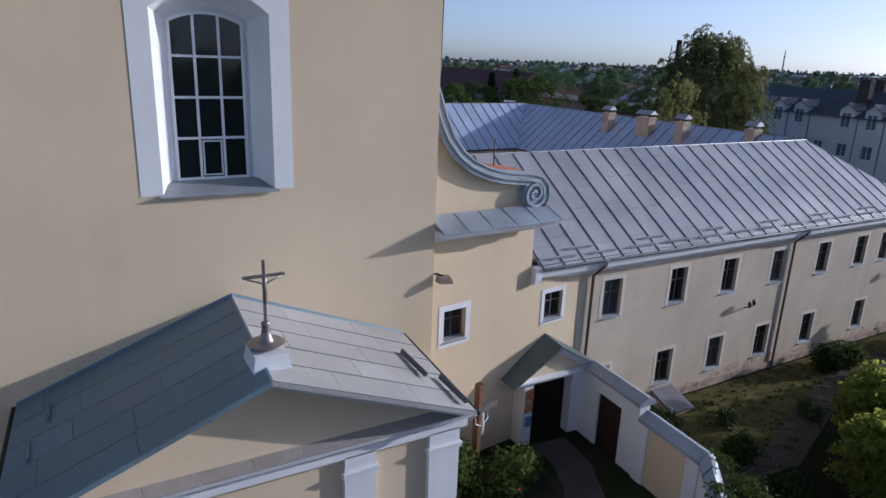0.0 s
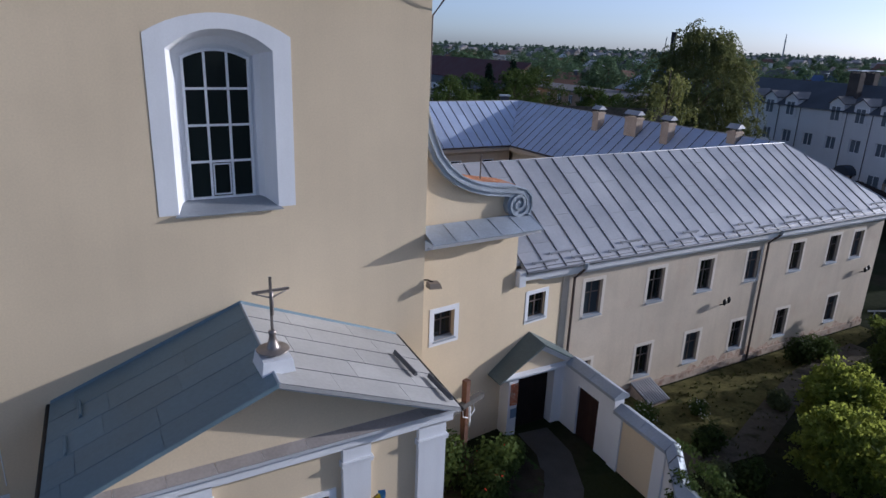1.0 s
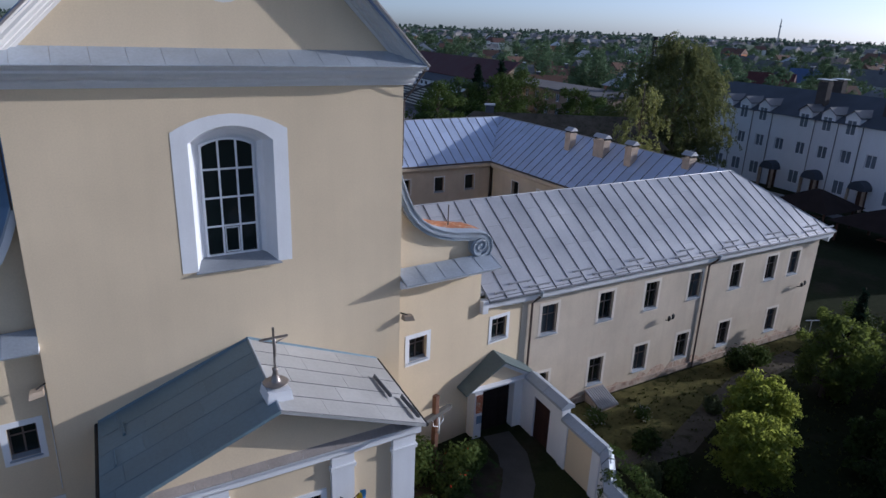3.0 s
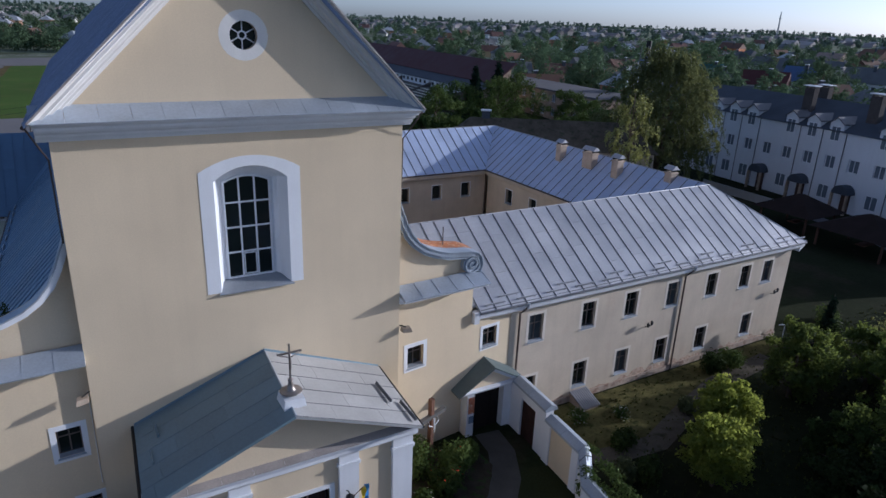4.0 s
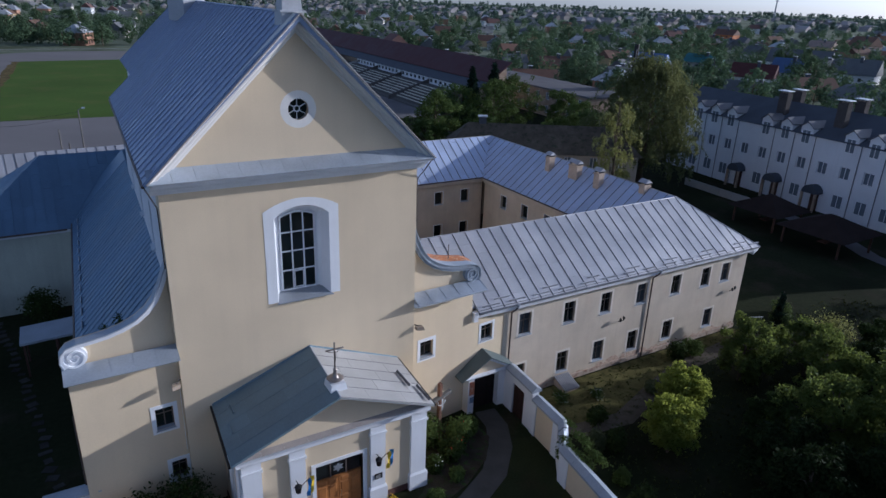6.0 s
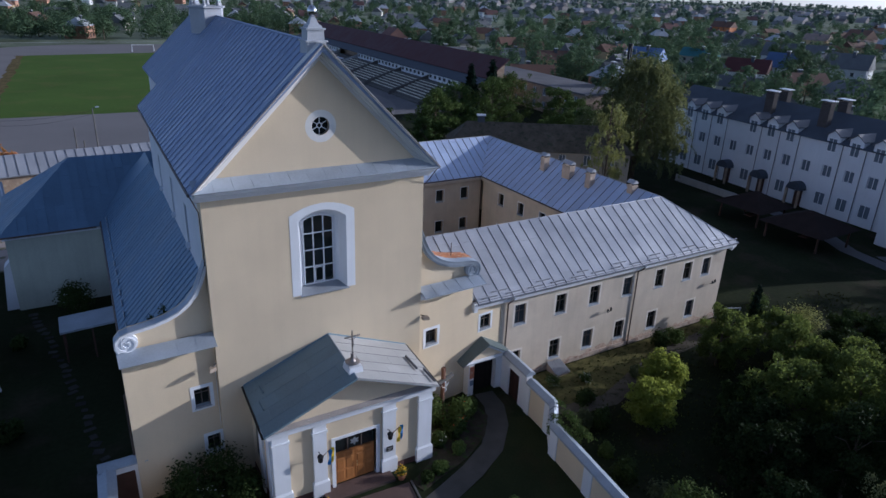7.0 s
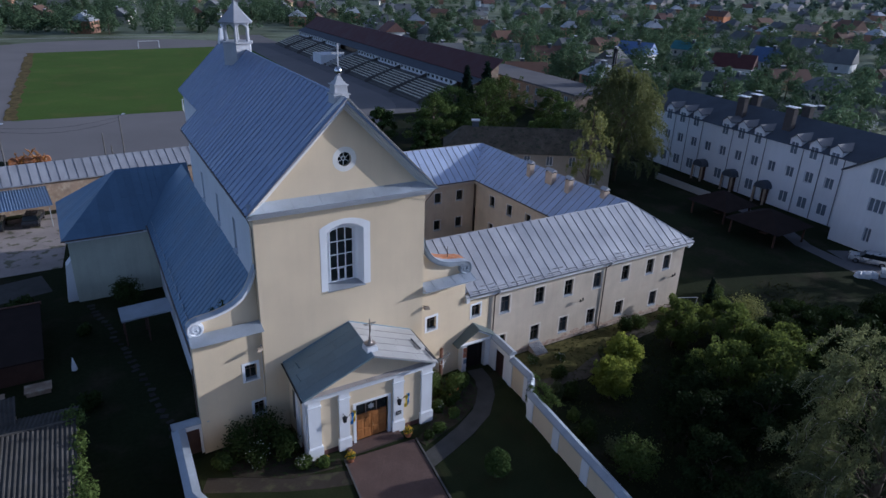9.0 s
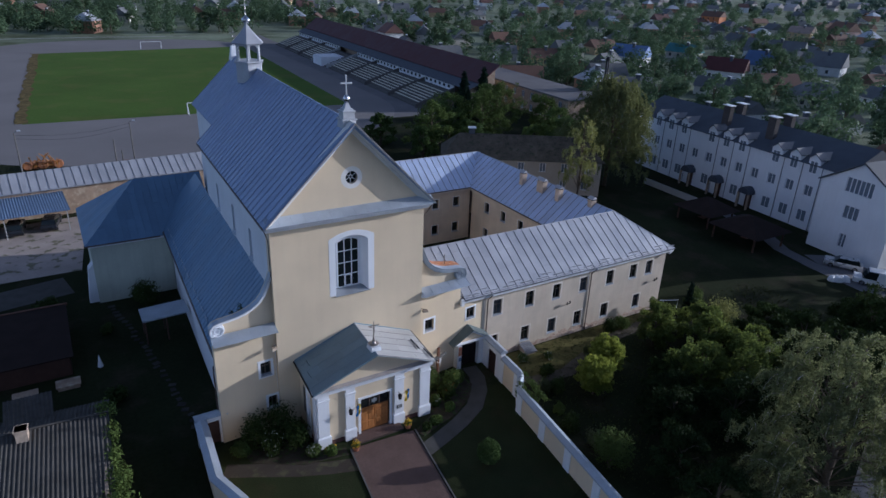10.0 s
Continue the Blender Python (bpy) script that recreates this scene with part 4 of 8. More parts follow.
# ---------------------------------------------------------------- porch
porch = thing("church_porch", (0, -4, 0), "cream gabled church porch with white pilasters and a sheet metal roof", "porch")


def build_porch():
    c, hw, yf, e = 0.1, 4.55, -3.75, 4.85
    x0, x1 = c - hw, c + hw
    part("front_wall", grid_wall(x0, x1, 0.35, 4.55, [(-1.12, 1.26, 0.35, 3.2)], yf, yf + 0.5), PLASTER, porch)
    part("side_wall", Shape().box(x0, x0 + 0.5, yf + 0.5, 0.0, 0.35, 5.0), PLASTER, porch)
    part("side_wall", Shape().box(x1 - 0.5, x1, yf + 0.5, 0.0, 0.35, 5.0), PLASTER, porch)
    dk = material("brown_plinth", (0.11, 0.055, 0.045), 0.8, 0, 0.15, 1, 14, 0.2)
    for a, b in ((x0 - 0.04, -1.3), (1.44, x1 + 0.04)):
        part("plinth", Shape().box(a, b, yf - 0.04, 0, -0.1, 0.35), dk, porch, "dark brown stone plinth")
    for a, b in ((-4.47, -3.62), (-2.35, -1.62), (1.62, 2.40), (3.82, 4.67)):
        p = part("pilaster", Shape().box(a, b, yf - 0.16, yf, 0.0, 4.55), WHITE, porch, "white plaster pilaster with moulded base and capital")
        part("base", Shape().hexa([(a - 0.09, yf - 0.25, -0.08), (b + 0.09, yf - 0.25, -0.08), (b + 0.09, yf, -0.08), (a - 0.09, yf, -0.08)], [(a - 0.09, yf - 0.25, 0.88), (b + 0.09, yf - 0.25, 0.88), (b + 0.09, yf, 0.88), (a - 0.09, yf, 0.88)]).hexa(
            [(a - 0.09, yf - 0.25, 0.88), (b + 0.09, yf - 0.25, 0.88), (b + 0.09, yf, 0.88), (a - 0.09, yf, 0.88)], [(a, yf - 0.165, 0.98), (b, yf - 0.165, 0.98), (b, yf, 0.98), (a, yf, 0.98)]), WHITE, p)
        part("capital", Shape().sweep([(0, 3.98), (0.20, 4.0), (0.20, 4.06), (0.24, 4.1), (0.24, 4.16), (0, 4.16)], (a - 0.05, yf, 0), (b + 0.05, yf, 0), (0, -1, 0)), WHITE, p)
    # side pilasters
    for y in (yf + 0.05, -2.3):
        part("side_pilaster", Shape().box(x0 - 0.12, x0, y, y + 0.6, 0.0, 4.9), WHITE, porch)
    part("side_window_panel", Shape().box(x0 - 0.03, x0 + 0.02, -1.9, -0.9, 1.6, 3.8), GLASS_B, porch)
    # entablature and pediment
    prof = [(0.0, 4.50), (0.16, 4.52), (0.16, 4.74), (0.22, 4.78), (0.24, 4.86), (0.37, 4.90), (0.41, 5.02), (0.0, 5.06)]
    part("cornice", Shape().sweep(prof, (c - e + 0.06, yf, 0), (c + e - 0.06, yf, 0), (0, -1, 0)), WHITE, porch)
    n = 9
    for k in range(n):
        a = c - e + 0.05 + (2 * e - 0.1) / n * k
        b = a + (2 * e - 0.1) / n - 0.008
        part("flashing_sheet", Shape().hexa([(a, yf - 0.44, 5.035), (b, yf - 0.44, 5.035), (b, yf, 5.20), (a, yf, 5.20)], [(a, yf - 0.44, 5.05), (b, yf - 0.44, 5.05), (b, yf, 5.22), (a, yf, 5.22)]), FLASH, porch)
    part("tympanum", Shape().prism([(x0, yf - 0.14, 5.0), (x1, yf - 0.14, 5.0), (-0.05, yf - 0.14, 6.97)], (0, 0.5, 0)), PLASTER, porch)
    for sgn in (-1, 1):
        xe, xa = (-4.98, 4.70)[sgn > 0], -0.12
        a, b = Vector((xe, yf, 5.29)), Vector((xa, yf, 7.20))
        d = (b - a).normalized()
        up = Vector((sgn * abs(d.z), 0, abs(d.x)))
        rake = [(0.0, -0.30), (0.50, -0.27), (0.54, -0.17), (0.70, -0.13), (0.74, -0.05), (0.80, -0.03), (0.80, 0.0), (0.0, 0.0)]
        part("raking_cornice", Shape().sweep(rake, a, b, (0, -1, 0), up), WHITE, porch)
        poly = [(xe, yf - 0.84, 5.30), (c + sgn * e, -0.02, 5.46), (c, -0.02, 7.37), (xa, yf - 0.84, 7.21)]
        deck = Shape().hexa([(p[0], p[1], p[2] - 0.1) for p in poly], poly)
        # west slope in the shaded tone, east slope in the sunlit one
        roof = part("roof", deck, ZINC_PORCH_SHADED if sgn < 0 else ZINC_EAST_SUNLIT, porch, "low roof slope of overlapping sheet metal")
        roof_slope(roof, [(p[0], p[1], p[2] + 0.004) for p in poly], (-sgn, 0, 0.40), 0.92, 2.0, ZINC_PORCH_SHADED if sgn < 0 else ZINC_EAST_SUNLIT, 0.010, 0.026, seam_mat=ZINC_PORCH_SHADED if sgn < 0 else SEAM, seed=20 + sgn)
        part("gutter", Shape().tube([(xe + sgn * 0.06, yf - 0.8, 5.24), (c + sgn * (e + 0.06), 0, 5.40)], 0.055, 8), IRON, porch)
        for x, y0, y1 in (((4.07, -3.16, -1.75), (4.51, -4.40, -3.08)) if sgn > 0 else ((-4.45, -2.75, -2.0), (-4.1, -1.5, -0.8))):
            foot = lambda q, dz: 5.30 + (q - yf + 0.84) * 0.035 + (e - abs(x - c)) * 0.40 + dz
            ring = [(x - 0.05, 0.02), (x + 0.05, 0.02), (x + 0.035, 0.13), (x + 0.01, 0.14)]
            part("snow_guard", Shape().hexa([(p, y0, foot(y0, q)) for p, q in ring], [(p, y1, foot(y1, q)) for p, q in ring]), SEAM if sgn > 0 else ZINC_PORCH_SHADED, porch, "folded dark sheet bar")
        w = Vector((c + sgn * e, 0, 5.47)), Vector((c, 0, 7.40))
        part("wall_flashing", Shape().sweep([(0, -0.04), (0.08, -0.04), (0.02, 0.06), (0, 0.06)], w[0], w[1], (0, -1, 0), (0, 0, 1)), ZINC_PORCH_SHADED, porch)
    part("ridge_cap", Shape().tube([(-0.12, yf - 0.84, 7.22), (c, -0.02, 7.38)], 0.04, 8), CAP, porch)
    # door
    y = yf + 0.2
    door = part("door", Shape().box(-1.12, 1.26, y, y + 0.08, 0.15, 2.18), WOOD, porch, "varnished brown double door under a dark glazed fanlight")
    for a, b in ((-1.06, 0.05), (0.09, 1.20)):
        lf = part("leaf", Shape().box(a, b, y - 0.05, y, 0.17, 2.16), WOOD, door)
        for i in range(2):
            for j, (z0, z1) in enumerate(((0.3, 0.95), (1.05, 1.75), (1.83, 2.08))):
                u0 = a + 0.08 + i * (b - a - 0.08) / 2
                u1 = u0 + (b - a - 0.24) / 2
                part("panel", Shape().hexa([(u0, y - 0.05, z0), (u1, y - 0.05, z0), (u1, y - 0.05, z1), (u0, y - 0.05, z1)], [(u0 + 0.05, y - 0.066, z0 + 0.05), (u1 - 0.05, y - 0.066, z0 + 0.05), (u1 - 0.05, y - 0.066, z1 - 0.05), (u0 + 0.05, y - 0.066, z1 - 0.05)]), WOOD, door)
    part("handle", Shape().tube([(0.16, y - 0.12, 1.0), (0.16, y - 0.12, 1.35)], 0.02, 6), GOLD, door)
    fan = part("fanlight", Shape().box(-1.12, 1.26, y, y + 0.05, 2.22, 3.2), GLASS, porch, "dark glass over the door with painted rosette")
    for x in (-0.33, 0.47):
        part("glazing_bar", Shape().box(x - 0.03, x + 0.03, y - 0.04, y, 2.2, 3.2), FRAME_D, fan)
    part("rosette", Shape().prism([(0.07 + 0.3 * math.cos(a) * (1 if k % 2 else 0.55), y - 0.012, 2.62 + 0.26 * math.sin(a) * (1 if k % 2 else 0.55)) for k, a in enumerate(2 * math.pi * q / 12 for q in range(12))], (0, 0.01, 0)), SILLM, fan)
    fr = Shape().box(-1.32, -1.12, yf - 0.06, yf + 0.2, 0.0, 3.36)
    fr.box(1.26, 1.46, yf - 0.06, yf + 0.2, 0.0, 3.36)
    fr.box(-1.12, 1.26, yf - 0.06, yf + 0.2, 3.2, 3.36)
    part("door_surround", fr, WHITE, porch)
    part("step", Shape().box(-1.9, 2.0, -4.75, yf + 0.1, -0.1, 0.15), PAVERS, porch)
    # pedestal and steel cross over the ridge
    pd = part("pedestal", Shape().hexa([(-0.36, -4.08, 7.16), (0.42, -4.08, 7.16), (0.42, -3.2, 7.16), (-0.36, -3.2, 7.16)], [(-0.31, -4.05, 7.5), (0.37, -4.05, 7.5), (0.36, -3.25, 7.5), (-0.30, -3.25, 7.5)]), WHITE, porch)
    part("dish", Shape().lathe(0.04, -3.58, [(0.10, 7.50), (0.34, 7.55), (0.39, 7.59), (0.375, 7.605), (0.2, 7.61), (0.15, 7.66), (0.10, 7.82), (0.07, 7.96), (0.09, 7.98), (0.09, 8.05), (0.03, 8.08)], 24), BRONZE, pd, "tarnished metal dish at the foot of the cross", smooth=True)


build_porch()


def crucifix(name, at, h, arm, r, mat, body_mat, label):
    """A cross with a plain draped figure shape, one mesh each."""
    x, y, z = at
    ob = thing(name, at, label, "crucifix")
    s = Shape().box(x - r, x + r, y - r, y + r, z, z + h)
    part("upright", s, mat, ob)
    part("crossbar", Shape().box(x - arm, x + arm, y - r * 1.15, y + r * 0.9, z + h * 0.74, z + h * 0.74 + 2 * r), mat if h < 2 else KERBM, ob)
    b = h * 0.74
    f = Shape().tube([(x, y - r * 1.8, z + b * (0.46 if h < 2 else 0.76)), (x, y - r * (3.2 if h < 2 else 2.2), z + b * (0.75 if h < 2 else 0.84)), (x, y - r * 2.0, z + b * 0.9), (x, y - r * 1.9, z + b * 1.02)], h * (0.030 if h < 2 else 0.009), 8, h * (0.034 if h < 2 else 0.011))
    for sg in (-1, 1):
        f.tube([(x, y - r * 1.9, z + b * 0.87), (x + sg * arm * 0.35, y - r * 1.7, z + b * 0.93), (x + sg * arm * (0.85 if h < 2 else 0.32), y - r * 1.3, z + b * 1.0)], h * (0.016 if h < 2 else 0.005), 6, h * (0.011 if h < 2 else 0.004))
    part("figure", f, body_mat, ob, smooth=True)
    return ob


crucifix("steel_crucifix", (0.04, -3.58, 8.0), 1.38, 0.42, 0.028, BRONZE, BRONZE, "slender steel crucifix on the porch ridge")
wc = crucifix("wooden_crucifix", (7.06, -1.14, 0.0), 3.85, 0.9, 0.10, WOOD_OLD, WHITE, "tall reddish wooden crucifix with white figure among shrubs")
wc.matrix_basis = pose(7.06, -1.14, 0, 0, 0, 20)


def flag_and_lamp(x):
    y = -3.94
    lamp = thing("wall_lantern", (x, y, 2.6), "black iron wall lantern on a white pilaster", "wall lamp", "lanterns beside the church door")
    part("bracket", Shape().tube([(x - 0.12, y, 2.95), (x - 0.12, y - 0.18, 3.05), (x - 0.12, y - 0.34, 2.98)], 0.022, 6), IRON, lamp)
    part("cage", Shape().lathe(x - 0.12, y - 0.34, [(0.06, 2.52), (0.13, 2.58), (0.16, 2.86), (0.19, 2.9), (0.1, 2.99), (0.02, 3.06)], 6), IRON, lamp)
    fl = thing("flag", (x, y, 2.6), "small blue and yellow flag hanging limp from a pole", "flag", "flags beside the church door")
    part("pole", Shape().tube([(x + 0.1, y, 2.55), (x + 0.32, y - 0.55, 3.35)], 0.018, 6), WOOD_OLD, fl)
    for k, m in enumerate((YELLOW, SKYBLUE) if x > 0 else (SKYBLUE, YELLOW)):
        s = Shape()
        rows = []
        for j in range(9):
            f = j / 8
            w = 0.05 * math.sin(f * 9 + k)
            px = x + 0.28 + 0.14 * k + 0.04 * math.sin(f * 5)
            rows.append([(px, y - 0.42 + w, 3.2 + 0.1 * k - 0.95 * f), (px + 0.15, y - 0.46 - w, 3.27 + 0.1 * k - 0.95 * f)])
        s.loft([[a, b, (b[0], b[1] + 0.01, b[2]), (a[0], a[1] + 0.01, a[2])] for a, b in rows])
        part("cloth_band", s, m, fl)


flag_and_lamp(2.0)
flag_and_lamp(-2.0)
plaque = thing("plaque", (2.0, -3.92, 1.6), "small dark plaque with lines of lettering on the pilaster", "plaque")
part("plate", Shape().box(1.82, 2.22, -3.95, -3.91, 1.45, 1.75), IRON, plaque)
for k in range(4):
    part("text_bar", Shape().box(1.87, 2.17 - 0.05 * (k % 2), -3.954, -3.95, 1.49 + 0.06 * k, 1.515 + 0.06 * k), CONC_L, plaque)


# ---------------------------------------------------------------- convent
convent = thing("convent", (23, 5, 0), "long two-storey cream convent with pale seamed sheet roofs round a courtyard", "convent")
EZ, RZ = 6.55, 9.75


def convent_wings():
    up = [11.43, 14.58, 18.24, 21.48, 24.88, 28.40, 31.65, 33.93]
    lowx = [14.4, 18.05, 21.3, 24.6, 28.2, 32.75]
    hw = 0.47
    holes = [(11.08, 11.98, 4.42, 5.46)] + [(x - hw, x + hw, 3.93, 5.46) for x in up[1:]] + [(x - hw, x + hw, 0.27, 1.80) for x in lowx]
    bend = lambda u, y, z: (u, y + 0.029 + 0.125 * (u - 12.9), z)
    part("south_wall", grid_wall(10.3, 12.9, -0.7, 6.3, [holes[0], (10.4, 11.75, -0.7, 2.3)], 1.2, 1.75, bend), PLASTER, convent)
    part("south_wall", grid_wall(12.9, 36.25, -0.25, 6.3, holes[1:], 1.2, 1.75), PLASTER_OLD, convent)
    part("plinth", Shape().box(12.9, 36.3, 1.14, 1.75, -0.95, -0.25), PLINTH, convent, "crumbling brick and plaster base course")
    rj = random.Random(17)
    for xa, xb in ((12.95, 17.2), (17.4, 20.6), (20.9, 24.1), (24.2, 27.9), (28.0, 32.2), (32.4, 36.2)):
        n = int((xb - xa) / 0.28)
        crest = [(xa + (xb - xa) * k / n, -0.22 + max(0.0, rj.gauss(0.06, 0.12) + (0.22 if 22 < xa + (xb - xa) * k / n < 27.5 else 0))) for k in range(n + 1)]
        part("peeled_patch", Shape().prism([(xa, 1.194, -0.25), *[(p, 1.194, q) for p, q in crest], (xb, 1.194, -0.25)], (0, 0.05, 0)), PEELED, convent, "peeled plaster showing brownish brick")
    for i, (a, b, c, d) in enumerate(holes):
        small_window(convent, bend if i == 0 else lambda u, y, z: (u, y, z), a, b, c, d, 1.2, 0.16, "narrow recessed window with pale surround", glass=GLASS_B if i % 3 == 1 else GLASS, depth=0.17, trim=TRIM if i else WHITE)
    # other outer and courtyard walls
    eh = [(y - hw, y + hw, z, z + 1.3) for y in (13, 16.5, 20, 23.5) for z in (0.6, 4.1)]
    w = part("courtyard_wall", grid_wall(9.8, 27.0, -0.9, 6.4, eh, 28.65, 29.15, lambda u, y, z: (y, u, z)), PLASTER_OLD, convent)
    for a, b, c, d in eh:
        small_window(convent, lambda u, y, z: (28.65 + (y - 28.65), u, z), a, b, c, d, 28.65, 0.08, "courtyard window", cross=False)
    nh = [(x - hw, x + hw, z, z + 1.3) for x in (13.0, 16.5, 20, 23.3, 26.4) for z in (0.6, 4.1)]
    part("courtyard_wall", grid_wall(6.5, 28.65, -0.9, 6.4, nh, 27.3, 27.8), PLASTER_OLD, convent)
    for a, b, c, d in nh:
        small_window(convent, lambda u, y, z: (u, y, z), a, b, c, d, 27.3, 0.08, "courtyard window", cross=False)
    part("courtyard_wall", Shape().box(6.5, 28.65, 9.3, 9.8, -0.9, 6.4), PLASTER_OLD, convent)
    part("east_wall", Shape().box(35.75, 36.25, 1.75, 35.6, -0.9, 6.3), PLASTER_OLD, convent)
    part("north_wall", Shape().box(6.5, 35.75, 35.1, 35.6, -0.9, 6.3), PLASTER_OLD, convent)
    # eaves cornice
    prof = [(0.0, 5.92), (0.10, 5.94), (0.14, 6.06), (0.30, 6.12), (0.36, 6.18), (0.48, 6.2), (0.52, 6.46), (0.0, 6.5)]
    part("eaves_cornice", Shape().sweep(prof, (10.55, 1.2, 0), (36.75, 1.2, 0), (0, -1, 0)), WHITE, convent)
    part("eaves_cornice", Shape().sweep(prof, (36.25, 0.7, 0), (36.25, 36.1, 0), (1, 0, 0)), WHITE, convent)
    part("eaves_cornice", Shape().sweep(prof, (28.65, 9.8, 0), (28.65, 27.3, 0), (-1, 0, 0)), PLASTER_OLD, convent)
    part("eaves_cornice", Shape().sweep(prof, (6.5, 27.3, 0), (28.65, 27.3, 0), (0, -1, 0)), PLASTER_OLD, convent)
    part("eaves_end", Shape().box(10.31, 10.598, 0.64, 1.0, 6.0, 6.60), WHITE, convent)
    # roofs
    xe, ys, xr, yr = 36.75, 0.62, 32.2, 5.5
    yn, yb, xw, yi, xi = 31.5, 36.1, 6.1, 26.85, 28.2
    S = [(10.6, ys, EZ), (xe, ys, EZ), (xr, yr, RZ), (10.6, yr, RZ)]
    S2 = [(6.1, 1.05, EZ + 0.27), (10.6, 1.05, EZ + 0.27), (10.6, yr, RZ), (6.1, yr, RZ)]
    NS = [(xi, 10.3, EZ), (6.1, 10.3, EZ), (6.1, yr, RZ), (xr, yr, RZ)]
    E_ = [(xe, ys, EZ), (xe, yb, EZ), (xr, yn, RZ), (xr, yr, RZ)]
    W_ = [(xi, yi, EZ), (xi, 10.3, EZ), (xr, yr, RZ), (xr, yn, RZ)]
    N_ = [(xw, yi, EZ), (xi, yi, EZ), (xr, yn, RZ), (xw, yn, RZ)]
    NB = [(xe, yb, EZ), (xw, yb, EZ), (xw, yn, RZ), (xr, yn, RZ)]
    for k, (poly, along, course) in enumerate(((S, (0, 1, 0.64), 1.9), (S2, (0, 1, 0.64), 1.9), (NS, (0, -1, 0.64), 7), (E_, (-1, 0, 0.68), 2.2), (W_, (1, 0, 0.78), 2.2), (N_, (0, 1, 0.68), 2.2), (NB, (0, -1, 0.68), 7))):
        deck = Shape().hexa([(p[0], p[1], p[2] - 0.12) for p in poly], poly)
        # the two courtyard slopes get the zinc with painted sky reflection
        sheetm = ZINC_COURT_SKY if k in (4, 5) else ZINC
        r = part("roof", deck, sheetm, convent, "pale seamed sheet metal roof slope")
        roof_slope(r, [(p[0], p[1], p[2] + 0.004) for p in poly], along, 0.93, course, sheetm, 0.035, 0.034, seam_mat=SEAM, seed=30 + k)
    for a, b in (((6.1, yr, RZ), (xr, yr, RZ)), ((xr, yr, RZ), (xr, yn, RZ)), ((xw, yn, RZ), (xr, yn, RZ)), ((xr, yr, RZ), (xe, ys, EZ)), ((xr, yn, RZ), (xe, yb, EZ))):
        part("ridge_cap", Shape().tube([(a[0], a[1], a[2] + 0.03), (b[0], b[1], b[2] + 0.03)], 0.035, 6), ZINC, convent)
    # gutters, guards, downspouts
    part("gutter", Shape().tube([(10.6, ys - 0.03, EZ + 0.0), (xe, ys - 0.03, EZ - 0.02)], 0.05, 8), SEAM, convent)
    part("gutter", Shape().tube([(xi - 0.03, yi - 0.03, EZ), (xi - 0.03, 10.3, EZ)], 0.07, 8), PIPE, convent)
    part("gutter", Shape().tube([(6.5, yi - 0.03, EZ), (xi, yi - 0.03, EZ)], 0.07, 8), PIPE, convent)
    part("eaves_line", Shape().tube([(10.7 + 1.3 * k, ys + 0.10 + 0.02 * math.sin(k * 2.1), EZ + 0.10 + 0.012 * math.sin(k * 1.3)) for k in range(20)], 0.022, 5), SEAM, convent)
    rnd = random.Random(5)
    for row, (off, xs) in enumerate(((0.24, [11.0 + 1.9 * k for k in range(14)]), (0.52, [12.0 + 3.7 * k for k in range(7)]))):
        for x in xs:
            y, z = ys + off, EZ + off * 0.636 + 0.05
            ln = rnd.uniform(1.0, 1.35)
            g = part("snow_guard", Shape().hexa([(x, y - 0.02, z + 0.01), (x + ln, y - 0.02, z + 0.01), (x + ln, y, z + 0.02), (x, y, z + 0.02)], [(x, y - 0.05, z + 0.10), (x + ln, y - 0.05, z + 0.10), (x + ln, y + 0.01, z + 0.12), (x, y + 0.01, z + 0.12)]), ZINC, convent)
            for q in (0.12, ln - 0.15):
                part("bracket", Shape().box(x + q, x + q + 0.02, y - 0.02, y + 0.10, z - 0.03, z + 0.03), SEAM, g)
    for x in (13.45, 25.75):
        d = part("downspout", Shape().tube([(x, ys - 0.02, EZ), (x, ys - 0.02, EZ - 0.22), (x - 0.04, 0.85, EZ - 0.5), (x - 0.05, 1.1, EZ - 0.75), (x - 0.05, 1.1, -0.75), (x - 0.05, 0.9, -0.9)], 0.055, 8), PIPE, convent, "dark brown rainwater pipe")
        part("hopper", Shape().lathe(x, ys - 0.02, [(0.07, EZ - 0.24), (0.12, EZ - 0.1), (0.12, EZ + 0.02)], 8), CAP, d)
    part("downspout", Shape().tube([(xi - 0.05, yi - 0.1, EZ), (28.5, 27.15, EZ - 0.6), (28.5, 27.15, -0.8)], 0.06, 8), PIPE, convent)
    # iron wall anchors
    for x, z in ((22.9, 3.05), (34.9, 3.0)):
        a = part("wall_bracket", Shape().tube([(x, 1.2, z - 0.1), (x, 1.0, z), (x - 0.14, 0.86, z + 0.05)], 0.028, 6).tube([(x, 1.0, z), (x + 0.16, 0.86, z + 0.12)], 0.028, 6), IRON, convent, "black iron bracket with two small lanterns")
        for qx, qz in ((-0.14, 0.02), (0.16, 0.1)):
            part("lantern", Shape().lathe(x + qx, 0.86, [(0.03, z + qz), (0.065, z + qz + 0.05), (0.085, z + qz + 0.2), (0.10, z + qz + 0.21), (0.02, z + qz + 0.32)], 6), IRON, a)
    # chimneys
    for x, y, w in ((31.1, 19.8, 0.30), (31.2, 16.3, 0.56), (31.1, 13.1, 0.32), (31.9, 8.6, 0.30)):
        c = part("chimney", Shape().box(x - 0.32, x + 0.32, y - w, y + w, 8.6, 10.05), BRICKM, convent, "pale brick chimney with sheet metal hood")
        part("hood_band", Shape().box(x - 0.38, x + 0.38, y - w - 0.06, y + w + 0.06, 9.9, 10.0), BRICKM, c)
